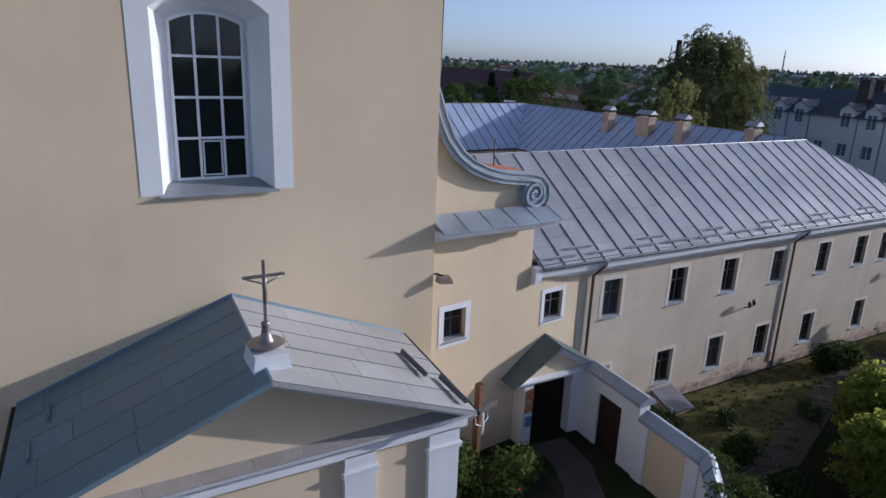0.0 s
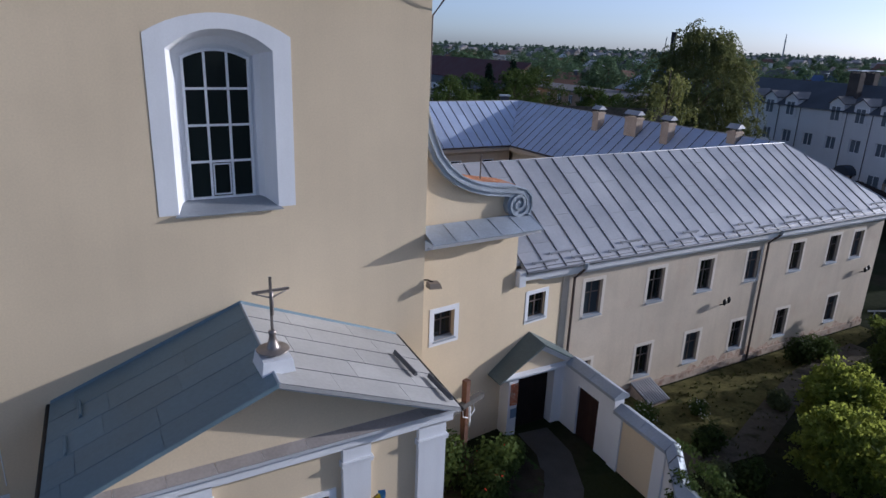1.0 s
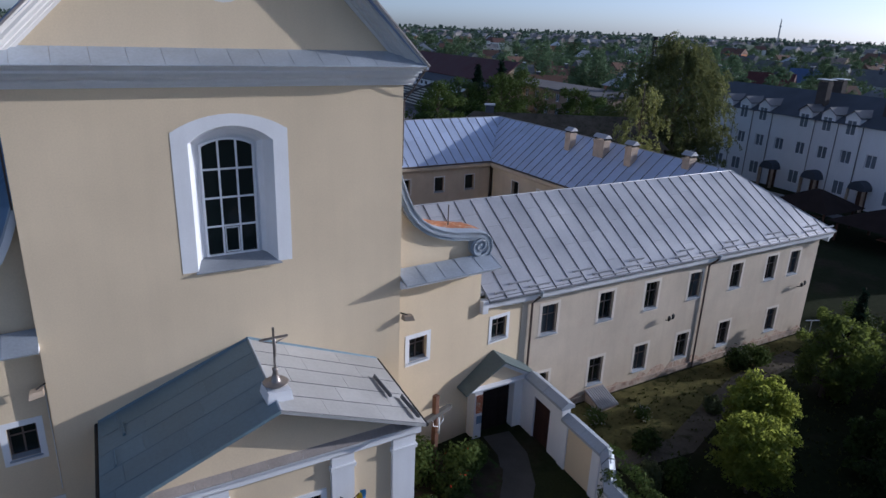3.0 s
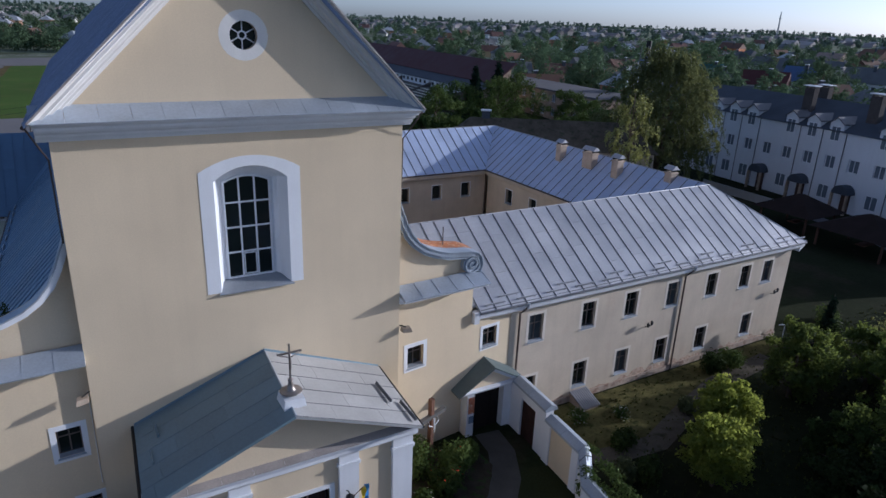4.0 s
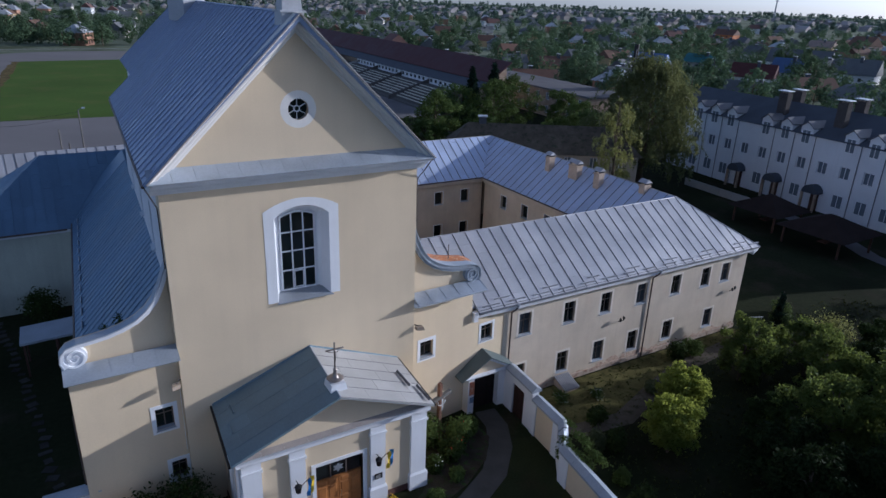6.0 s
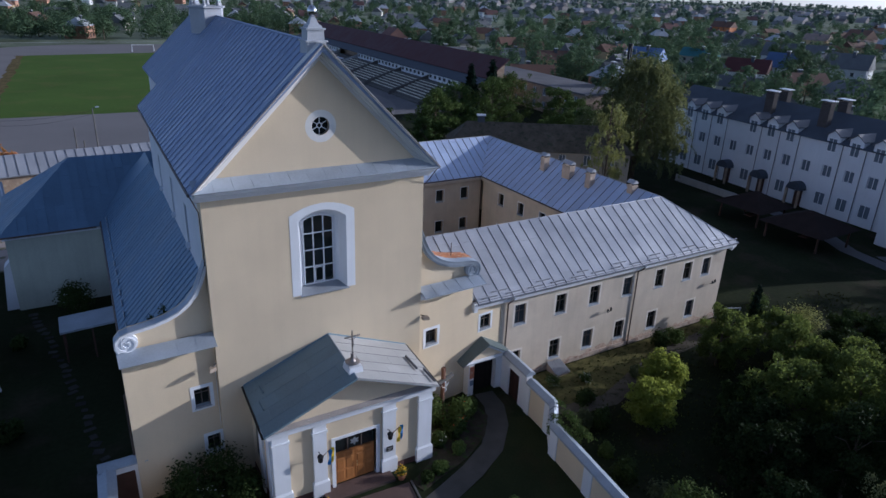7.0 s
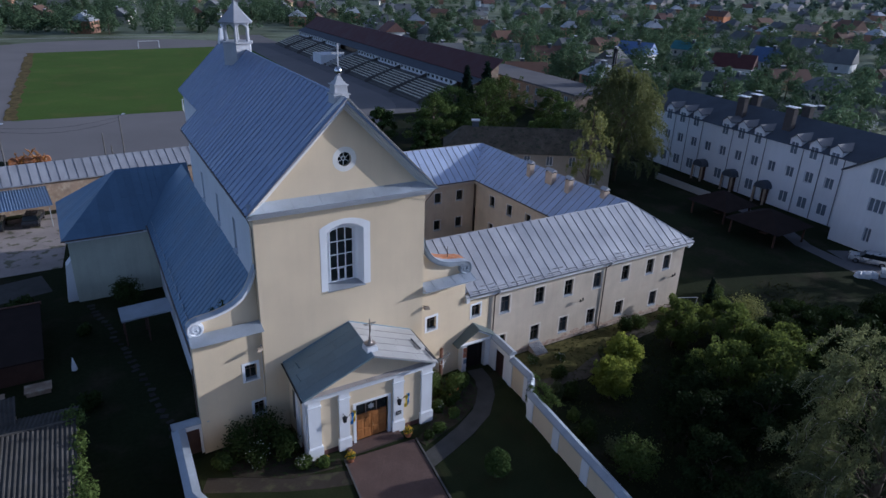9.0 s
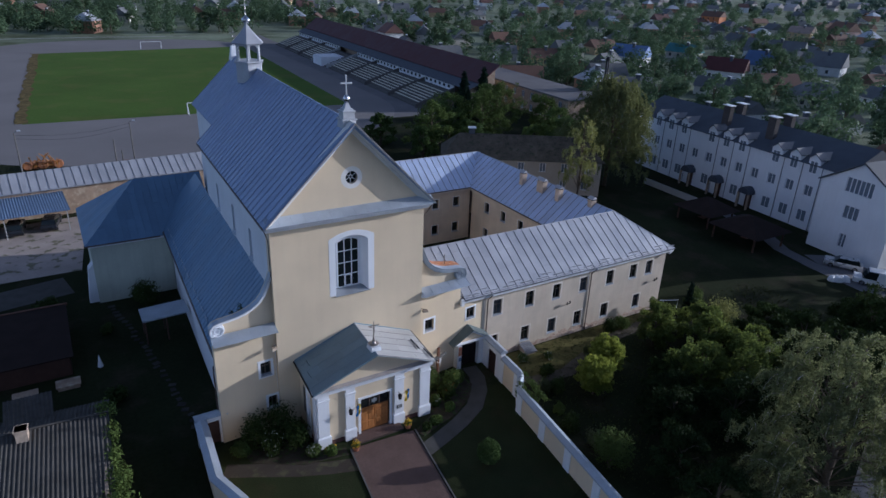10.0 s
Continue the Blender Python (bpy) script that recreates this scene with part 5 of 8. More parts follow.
        for q in (-1, 1):
            part("hood_post", Shape().box(x - 0.28, x + 0.28, y + q * (w - 0.06) - 0.03, y + q * (w - 0.06) + 0.03, 10.05, 10.22), IRON, c)
        part("hood", Shape().hexa([(x - 0.38, y - w - 0.12, 10.22), (x + 0.38, y - w - 0.12, 10.22), (x + 0.38, y + w + 0.12, 10.22), (x - 0.38, y + w + 0.12, 10.22)], [(x - 0.05, y - w - 0.1, 10.48), (x + 0.05, y - w - 0.1, 10.48), (x + 0.05, y + w + 0.1, 10.48), (x - 0.05, y + w + 0.1, 10.48)]), ZINC, c)


convent_wings()

# ---------------------------------------------------------------- gate and walls
gate = thing("gate_portal", (11.1, 0.2, 0), "small white gabled gate portal with a dark opening", "gate")


def build_gate():
    y = 0.25
    part("pier", Shape().box(9.9, 10.32, y, 1.15, -0.1, 2.55), WHITE, gate)
    part("pier", Shape().box(12.08, 12.65, y, 1.15, -0.7, 2.55), WHITE, gate)
    part("lintel", Shape().box(9.9, 12.65, y, 1.15, 2.42, 2.6), WHITE, gate)
    part("entablature", Shape().sweep([(0, 2.45), (0.12, 2.48), (0.16, 2.58), (0.26, 2.62), (0.26, 2.68), (0, 2.7)], (9.55, y, 0), (12.95, y, 0), (0, -1, 0)), WHITE, gate)
    part("tympanum", Shape().prism([(9.8, y + 0.02, 2.65), (12.7, y + 0.02, 2.65), (11.25, y + 0.02, 3.52)], (0, 0.2, 0)), PLASTER, gate)
    for sgn in (-1, 1):
        a, b = Vector((11.25 + sgn * 1.8, y, 2.67)), Vector((11.25, y, 3.72))
        d = (b - a).normalized()
        part("raking_moulding", Shape().sweep([(0, -0.22), (0.1, -0.2), (0.12, -0.1), (0.22, -0.07), (0.24, 0.0), (0, 0)], a, b, (0, -1, 0), (sgn * abs(d.z), 0, abs(d.x))), WHITE, gate)
        poly = [(11.25 + sgn * 2.0, y - 0.3, 2.6), (11.25 + sgn * 2.0, 1.18, 2.66), (11.25, 1.18, 3.92), (11.25, y - 0.3, 3.78)]
        part("roof", Shape().hexa([(p[0], p[1], p[2] - 0.06) for p in poly], poly), GATEROOF, gate, "green-grey sheet roof slope")
    # black boards added across the opening in place of the shaded passage
    dd = part("gate_door", Shape().box(10.32, 12.08, 0.66, 0.72, -0.1, 2.42), GATEDARK, gate, "nearly black boarded panel standing in for the passage's shade")
    for k in range(8):
        part("board", Shape().box(10.34 + 0.215 * k, 10.545 + 0.215 * k, 0.64, 0.66, -0.08, 2.4), GATEDARK, dd)
    bd = part("notice_board", Shape().box(9.98, 10.30, y - 0.05, y - 0.005, 1.35, 2.25), PAPER, gate, "reddish printed notice board")
    part("sign", Shape().box(10.0, 10.28, y - 0.06, y - 0.05, 0.8, 1.2), BLUEROOF, bd)


build_gate()
wall_e = thing("courtyard_boundary_wall", (12.0, -10, 0), "cream boundary wall with white piers and blue-grey sheet coping", "wall", kind="structure")


def build_boundary():
    def line(y):
        return 12.54 + 0.08 * y if y > -5.5 else 12.10 + 0.73 * (y + 5.5) if y > -6.9 else 11.08 + 0.13 * (y + 6.9)

    at = lambda u, y, z: (line(u) + y, u, z)
    part("wall_panel", grid_wall(-2.85, 0.25, -0.7, 2.75, [(-2.0, -0.75, -0.05, 2.1)], 0.0, 0.45, at), WHITE, wall_e)
    dr = part("side_door", Shape().hexa([(line(-2.0) + 0.12, -2.0, -0.05), (line(-2.0) + 0.18, -2.0, -0.05), (line(-0.75) + 0.18, -0.75, -0.05), (line(-0.75) + 0.12, -0.75, -0.05)], [(line(-2.0) + 0.12, -2.0, 2.1), (line(-2.0) + 0.18, -2.0, 2.1), (line(-0.75) + 0.18, -0.75, 2.1), (line(-0.75) + 0.12, -0.75, 2.1)]), GATEDARK, wall_e, "dark brown boarded side door")
    for k in range(6):
        a = -1.99 + 0.206 * k
        part("board", Shape().hexa([(line(a) + 0.09, a, 0.0), (line(a) + 0.12, a, 0.0), (line(a) + 0.14, a + 0.2, 0.0), (line(a) + 0.11, a + 0.2, 0.0)], [(line(a) + 0.09, a, 2.08), (line(a) + 0.12, a, 2.08), (line(a) + 0.14, a + 0.2, 2.08), (line(a) + 0.11, a + 0.2, 2.08)]), DOORDARK, dr)

    def coping(y0, y1, z):
        a, b = Vector((line(y0), y0, z)), Vector((line(y1 + 0.001), y1, z))
        part("coping", Shape().sweep([(-0.14, -0.12), (-0.14, 0.0), (0.225, 0.2), (0.59, 0.0), (0.59, -0.12)], a, b, (1, 0, 0)), CAP, wall_e, "sloped sheet metal coping")
        n = max(1, int((a - b).length / 1.1))
        for k in range(1, n):
            p = a.lerp(b, k / n)
            part("seam", Shape().sweep([(-0.145, -0.12), (-0.145, 0.02), (0.225, 0.22), (0.595, 0.02), (0.595, -0.12)], p, p + Vector((0, -0.025, 0)), (1, 0, 0)), CAP, wall_e)

    def panel(y0, y1, z, mat):
        a, b = line(y0 - 0.001), line(y1 + 0.001)
        part("wall_panel", Shape().hexa([(a, y0, -0.7), (a + 0.45, y0, -0.7), (b + 0.45, y1, -0.7), (b, y1, -0.7)], [(a, y0, z), (a + 0.45, y0, z), (b + 0.45, y1, z), (b, y1, z)]), mat, wall_e)

    def pier(y0, z, w=0.75):
        a, b = line(y0), line(y0 - w)
        part("pier", Shape().hexa([(a - 0.07, y0, -0.7), (a + 0.5, y0, -0.7), (b + 0.5, y0 - w, -0.7), (b - 0.07, y0 - w, -0.7)], [(a - 0.07, y0, z), (a + 0.5, y0, z), (b + 0.5, y0 - w, z), (b - 0.07, y0 - w, z)]), WHITE, wall_e)

    coping(0.0, -2.95, 2.78)
    panel(-2.85, -5.5, 2.28, PLASTER)
    pier(-2.85, 2.28, 0.5)
    pier(-5.02, 2.28, 0.48)
    coping(-2.95, -5.52, 2.32)
    # the wall steps aside and down here
    a, b = line(-5.5), line(-6.9)
    part("wall_panel", Shape().hexa([(a, -5.5, -0.7), (a + 0.45, -5.5, -0.7), (b + 0.45, -6.9, -0.7), (b, -6.9, -0.7)], [(a, -5.5, 2.28), (a + 0.45, -5.5, 2.28), (b + 0.45, -6.9, 1.9), (b, -6.9, 1.9)]), WHITE, wall_e)
    part("coping", Shape().sweep([(-0.12, -0.12), (-0.12, 0.0), (0.225, 0.19), (0.57, 0.0), (0.57, -0.12)], Vector((a, -5.53, 2.32)), Vector((b, -6.9, 1.94)), (1, 0, 0)), CAP, wall_e, "sloped sheet metal coping")
    for q in (0.3, 0.62):
        p = Vector((a, -5.53, 2.32)).lerp(Vector((b, -6.9, 1.94)), q)
        part("seam", Shape().sweep([(-0.125, -0.12), (-0.125, 0.02), (0.225, 0.21), (0.575, 0.02), (0.575, -0.12)], p, p + Vector((-0.02, -0.03, -0.01)), (1, 0, 0)), SEAM, wall_e)
    edges = [-6.9 - 3.4 * k for k in range(9)]
    for y0, y1 in zip(edges, edges[1:]):
        panel(y0, y1, 1.9, PLASTER)
        pier(y0 - 0.02, 1.9)
        coping(y0, y1, 1.94)


build_boundary()
wall_w = thing("west_boundary_wall", (-11.4, -3, 0), "low boundary wall with a doorway and wide blue-grey sheet coping", "wall", kind="structure")


def build_west_wall():
    g = part("wall_panel", grid_wall(-12.0, -9.9, -0.2, 2.45, [(-11.55, -10.45, -0.2, 2.0)], 0.25, 0.7), WHITE, wall_w)
    part("door", Shape().box(-11.55, -10.45, 0.42, 0.48, -0.1, 2.0), WOOD_DARK, wall_w, "dark brown boarded door")
    part("coping", Shape().sweep([(-0.16, -0.04), (-0.16, 0.02), (0.25, 0.14), (0.62, 0.02), (0.62, -0.04)], (-12.1, 0.25, 2.47), (-9.8, 0.25, 2.47), (0, 1, 0)), CAP, wall_w)
    pts = [(-11.95, 0.25, 2.36), (-12.28, -6.0, 2.36), (-11.4, -8.5, 2.30), (-11.0, -14.0, 2.2)]
    for (x0, y0, z0), (x1, y1, z1) in zip(pts, pts[1:]):
        z = min(z0, z1) if z0 < 2.2 else z0
        part("wall_panel", Shape().hexa([(x0, y0, -0.2), (x0 + 0.45, y0, -0.2), (x1 + 0.45, y1, -0.2), (x1, y1, -0.2)], [(x0, y0, z), (x0 + 0.45, y0, z), (x1 + 0.45, y1, z), (x1, y1, z)]), PLASTER, wall_w)
        part("coping", Shape().sweep([(-0.2, -0.05), (-0.2, 0.0), (0.22, 0.15), (0.66, 0.0), (0.66, -0.05)], (x0, y0, z + 0.03), (x1, y1, z + 0.03), (1, 0, 0)), CAP, wall_w)


build_west_wall()


# ---------------------------------------------------------------- forecourt
sheet("forecourt_paving", [(-2.45, -4.9), (2.6, -5.2), (1.7, -12), (0.6, -19.5), (-0.6, -30), (-5.6, -30), (-4.0, -17), (-3.1, -10)], 0.02, PAVERS, "reddish brick-paved walk leading to the church door", "paving")
ribbon("gate_path", [(11.1, 0.1), (10.9, -1.5), (10.0, -3.2), (8.4, -4.9), (6.2, -6.1), (4.2, -6.9), (2.0, -7.7)], 1.35, 0.012, PATHM, "curving grey paved path to the gate", "path")
ribbon("lower_path", [(-11.0, -2.9), (-9.0, -3.9), (-6.5, -5.2), (-4.5, -6.0), (-2.6, -6.6)], 1.3, 0.012, WORN, "worn light path across the lawn", "path")
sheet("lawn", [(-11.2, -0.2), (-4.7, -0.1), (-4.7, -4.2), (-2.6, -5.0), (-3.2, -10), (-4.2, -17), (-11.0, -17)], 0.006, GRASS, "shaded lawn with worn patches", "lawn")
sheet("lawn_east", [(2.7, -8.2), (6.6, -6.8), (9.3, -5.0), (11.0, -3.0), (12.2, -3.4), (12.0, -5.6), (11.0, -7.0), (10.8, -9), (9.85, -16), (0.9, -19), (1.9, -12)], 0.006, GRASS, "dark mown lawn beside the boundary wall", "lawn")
sheet("flowerbed", [(4.8, -3.9), (4.8, -0.1), (9.8, -0.1), (9.9, -2.2), (8.6, -3.8), (6.6, -5.0), (3.0, -6.2), (2.7, -5.3), (4.3, -4.4)], 0.03, SOIL, "planted bed of dark soil along the porch", "flowerbed")
sheet("flowerbed_west", [(-9.4, -0.2), (-4.9, -0.2), (-4.9, -3.8), (-2.7, -4.6), (-2.8, -5.4), (-6, -4.9), (-9.2, -3.0)], 0.03, SOIL, "overgrown bed of dark soil by the porch", "flowerbed")
kerb = thing("kerb", (2.3, -8, 0), "low pale concrete edging beside the brick walk", "kerb", kind="structure")
for a, b in (((2.68, -5.2), (1.78, -12)), ((1.78, -12), (0.68, -19.5)), ((-2.53, -4.9), (-3.18, -10)), ((-3.18, -10), (-4.08, -17))):
    d = Vector((b[0] - a[0], b[1] - a[1], 0))
    n = int(d.length)
    for k in range(n):
        p, q = Vector((*a, 0)) + d * (k / n), Vector((*a, 0)) + d * ((k + 0.985) / n)
        part("kerb_stone", Shape().hexa([(p.x, p.y, -0.05), (p.x + 0.1, p.y, -0.05), (q.x + 0.1, q.y, -0.05), (q.x, q.y, -0.05)], [(p.x, p.y, 0.09), (p.x + 0.1, p.y, 0.09), (q.x + 0.1, q.y, 0.09), (q.x, q.y, 0.09)]), KERBM, kerb)


def shrub(name, x, y, h, r, mat, label, count=1500, size=0.09, seed=1, blobs=5, group="", bark=BARK, flower=None):
    rnd = random.Random(seed)
    z = ground_height(x, y)
    ob = thing(name, (x, y, z), label, "shrub", group)
    bl = []
    st = Shape()
    for k in range(blobs):
        a = 2 * math.pi * k / blobs + rnd.uniform(-0.5, 0.5)
        q = rnd.uniform(0.15, 0.55) * r
        bx, by, bz = x + q * math.cos(a), y + q * math.sin(a), z + h * rnd.uniform(0.35, 0.72)
        rr = r * rnd.uniform(0.45, 0.65)
        bl.append((bx, by, bz, rr, rr, min(h - (bz - z), bz - z) * 0.95 + 0.1))
        st.tube([(x, y, z - 0.05), ((x + bx) / 2, (y + by) / 2, z + (bz - z) * 0.6), (bx, by, bz)], 0.03 * h / 2 + 0.01, 5, 0.01)
    part("stems", st, bark, ob)
    part("foliage", leaves(bl, count, size, seed), mat, ob)
    if flower:
        part("blossoms", leaves([(b[0], b[1], b[2] + 0.05, b[3], b[4], b[5]) for b in bl], flower[1], flower[2], seed + 9, shell=0.95), flower[0], ob)
    return ob


def tree(name, x, y, h, r, mat, label, count=4500, size=0.13, seed=1, trunk=0.3, bark=BARK, droop=0.0, blobs=13, low=0.30, category="tree", tall=1.0, loose=0.4, clump=(0.13, 0.25), each=(3, 4, 4, 5)):
    """Tapered trunk, forking limbs and a crown of small leaf clumps with gaps, gathered round the limbs' ends."""
    rnd = random.Random(seed)
    z = ground_height(x, y)
    ob = thing(name, (x, y, z), label, category)
    wood, bl = Shape(), []
    lean_ = (rnd.uniform(-0.05, 0.05) * h, rnd.uniform(-0.05, 0.05) * h)
    tr = [(x, y, z - 0.1), (x + lean_[0] * 0.3, y + lean_[1] * 0.3, z + h * 0.3), (x + lean_[0] * 0.7, y + lean_[1] * 0.7, z + h * 0.6), (x + lean_[0], y + lean_[1], z + h * 0.88)]
    wood.tube(tr, trunk, 8, trunk * 0.15)
    for k in range(blobs):
        a = k * 2.4 + rnd.uniform(-0.4, 0.4)
        f = (k + 0.5) / blobs
        zc = z + h * (low + (0.90 - low) * f)
        reach = r * math.sin(math.pi * (0.24 + 0.68 * f)) ** 0.7 * rnd.uniform(0.40, 0.86)
        cx, cy = x + lean_[0] * f + reach * math.cos(a), y + lean_[1] * f + reach * math.sin(a)
        q = max(0.15, f * 0.8 * (1 - low) + low * 0.7)
        wood.tube([(x + lean_[0] * q, y + lean_[1] * q, z + h * q * 0.85), ((x + cx) / 2, (y + cy) / 2, zc - 0.10 * r), (cx, cy, zc)], trunk * 0.32, 5, 0.02)
        for j in range(rnd.choice(each)):
            rr = r * rnd.uniform(*clump)
            spread = r * 0.20
            bl.append((cx + rnd.gauss(0, spread), cy + rnd.gauss(0, spread), min(z + h - rr * 0.6, zc + rnd.gauss(0, spread * 0.8)), rr, rr * rnd.uniform(0.85, 1.2), rr * rnd.uniform(0.6, 0.9) * tall * (1 + 0.8 * droop)))
    bl += [(x + lean_[0] + r * 0.12 * rnd.gauss(0, 1), y + lean_[1] + r * 0.12 * rnd.gauss(0, 1), z + h * 0.92, r * 0.2, r * 0.2, h * 0.07) for _ in range(3)]
    part("trunk", wood, bark, ob, smooth=True)
    part("crown", leaves(bl, count, size, seed, droop, loose=loose), mat, ob)
    return ob


# planting round the porch
for k, (x, y, h, r, m, fl) in enumerate(((-8.4, -1.4, 2.6, 1.3, LEAF_D, None), (-6.6, -1.2, 3.0, 1.45, LEAF_D, None), (-5.8, -2.6, 2.3, 1.2, LEAF_D, None), (-7.6, -2.7, 1.8, 1.0, LEAF_D, (PETAL_W, 60, 0.06)), (-5.0, -4.2, 0.6, 0.6, LEAF, (PETAL_W, 120, 0.06)),
                                         (-3.9, -4.7, 0.5, 0.5, LEAF, (PETAL_Y, 30, 0.05)), (6.2, -1.3, 2.2, 1.1, LEAF, None), (7.9, -1.9, 1.7, 0.9, LEAF, (PETAL_R, 14, 0.06)), (7.0, -2.7, 1.2, 0.8, LEAF_D, (PETAL_R, 10, 0.06)), (9.1, -1.3, 0.9, 0.6, LEAF, None),
                                         (5.6, -3.2, 0.8, 0.6, LEAF_D, (PETAL_W, 30, 0.06)), (6.4, -4.3, 0.55, 0.5, LEAF, None), (4.6, -5.2, 0.45, 0.5, LEAF, None), (3.6, -5.5, 0.4, 0.4, LEAF_D, None), (-9.6, -2.0, 1.1, 0.8, LEAF_D, None))):
    shrub("flowering_shrub" if fl else "shrub", x, y, h, r, m, "leafy garden shrub with scattered blossoms by the porch" if fl else "dense green garden shrub by the church wall", 2200, 0.085, 100 + k, flower=fl)


def flower_pot(x, y):
    ob = thing("flower_pot", (x, y, 0), "clay pot filled with yellow marigolds", "flower pot", "pots beside the brick walk")
    part("pot", Shape().lathe(x, y, [(0.16, 0.0), (0.2, 0.05), (0.26, 0.34), (0.29, 0.36), (0.29, 0.42), (0.24, 0.42), (0.22, 0.36)], 14), TERRA, ob)
    part("foliage", leaves([(x, y, 0.52, 0.3, 0.3, 0.2)], 260, 0.06, 7), LEAF, ob)
    part("blossoms", leaves([(x, y, 0.56, 0.33, 0.33, 0.24)], 120, 0.05, 8, shell=0.9), PETAL_Y, ob)


flower_pot(-2.15, -5.2)
flower_pot(2.35, -4.75)

# ---------------------------------------------------------------- orchard and garden
ORCHARD = [(25.4, -9.9, 2.8, 2.1), (29.6, -4.4, 4.3, 2.5), (26.2, -12.4, 4.8, 2.8), (31.8, -8.8, 4.4, 2.9), (22.2, -12.6, 3.8, 2.3), (19.6, -15.2, 4.3, 2.4), (24.0, -17.2, 5.0, 2.9), (29.4, -14.6, 5.6, 3.0), (34.4, -6.2, 3.5, 2.2), (37.2, -9.4, 3.0, 2.2),
           (33.4, -12.6, 4.8, 2.8), (16.6, -18.6, 4.4, 2.3), (27.0, -19.2, 5.6, 2.9), (33.8, -18.6, 6.4, 3.3), (38.5, -13.5, 5.2, 2.8), (42.5, -7.4, 2.2, 2.2), (43.5, -11.0, 3.2, 2.5), (47, -15, 5.5, 3.0), (49, -12, 3.2, 2.5), (15.0, -22.5, 4.6, 2.4)]
for k, (x, y, h, r) in enumerate(ORCHARD):
    # leaf tone follows the light: sunlit ridge brighter, shaded south side near-black
    tree("fruit_tree", x, y, h + 0.5, r, (LEAF_SUNLIT if k in (1, 2, 3, 7, 8, 10) else LEAF_SHADED if k in (4, 5, 6, 11, 12, 13, 19) else LEAF_D), "spreading fruit tree, dense leaves in a sunlit, middle or shaded tone", 9500, 0.105, 200 + k, 0.16, low=0.22, blobs=12, loose=0.9)


def globe_bush(name, x, y, h, r, mat, label, count, size, seed, ragged=0.16, tufts=64, tall=1.0, loose=0.35):
    """A round crown on a short forked stem: a dense core and many leafy tufts that stand out unevenly."""
    z = ground_height(x, y)
    ob = thing(name, (x, y, z), label, "shrub")
    rnd = random.Random(seed)
    cz = z + h - r * tall * 0.95
    st = Shape()
    bl = [(x, y, cz, r * 0.72, r * 0.72, r * 0.70 * tall)] * 2
    for k in range(tufts):
        a, e = k * 2.4, math.asin(-0.8 + 1.75 * (k + 0.5) / tufts)
        q = (rnd.uniform(0.80 - ragged, 0.86 + ragged * 0.6)) * r
        p = (x + q * math.cos(e) * math.cos(a), y + q * math.cos(e) * math.sin(a), cz + q * tall * math.sin(e))
        rr = r * rnd.uniform(0.12, 0.24)
        bl.append((*p, rr, rr, rr * 0.8))
        if k % 7 == 0:
            st.tube([(x, y, z - 0.05), (x + (p[0] - x) * 0.3, y + (p[1] - y) * 0.3, z + (cz - z) * 0.7), p], 0.06, 5, 0.012)
    part("stems", st, BARK, ob)
    part("foliage", leaves(bl, count, size, seed, shell=0.6, loose=loose), mat, ob)
    return ob


# pale birch leaves on this shrub stand for sun on its tips
shrub("yellowing_shrub", 38.2, -5.6, 3.5, 2.0, LEAF_S, "loose shrub in the convent garden, sunlit tips put into its pale leaf colour", 3200, 0.085, 333, 8)
globe_bush("clipped_bush", 5.5, -11.0, 2.2, 0.88, LEAF_T, "egg-shaped clipped green bush on the lawn", 6500, 0.05, 131, 0.03, 90, 1.22)
globe_bush("golden_bush", 18.8, -7.6, 3.9, 1.65, LEAF_Y, "round yellow-green bush in the convent garden", 12000, 0.092, 301, 0.18, 70, 1.15, 1.1)
globe_bush("golden_bush", 22.0, -5.6, 3.7, 1.7, LEAF_Y, "broad yellow-green bush beside its twin in the convent garden", 12000, 0.092, 302, 0.2, 70, 1.05, 1.1)
shrub("round_bush", 13.3, -15.2, 3.2, 1.5, LEAF, "rounded green bush behind the boundary wall", 3600, 0.09, 303, 8)
for k, (x, y, h, r) in enumerate(((27.7, -0.4, 1.4, 0.8), (29.4, -0.6, 1.2, 0.9), (17.2, -3.4, 1.0, 0.7), (15.2, -5.6, 1.3, 0.6), (16.2, -6.0, 1.4, 0.7), (14.6, -8.2, 0.9, 0.5), (34.6, -1.2, 1.5, 1.0), (22.8, -2.6, 0.7, 0.6), (38.6, -1.6, 1.9, 1.2), (42, 0.6, 1.2, 1.2), (13.6, -10.6, 1.6, 1.0), (14.2, -13.0, 1.6, 1.0))):
    shrub("garden_shrub", x, y, h, r, (LEAF_D, LEAF, LEAF_D, LEAF_B)[k % 4], "low dark shrub in the convent garden", 1300, 0.09, 320 + k)

for k, (x, y) in enumerate(((16.5, -0.7), (18.9, -1.5))):
    shrub("flowering_plant", x, y, 0.75, 0.55, LEAF_T, "low garden plant with small white blossoms in the rough grass", 700, 0.06, 350 + k, flower=(PETAL_W, 70, 0.05))


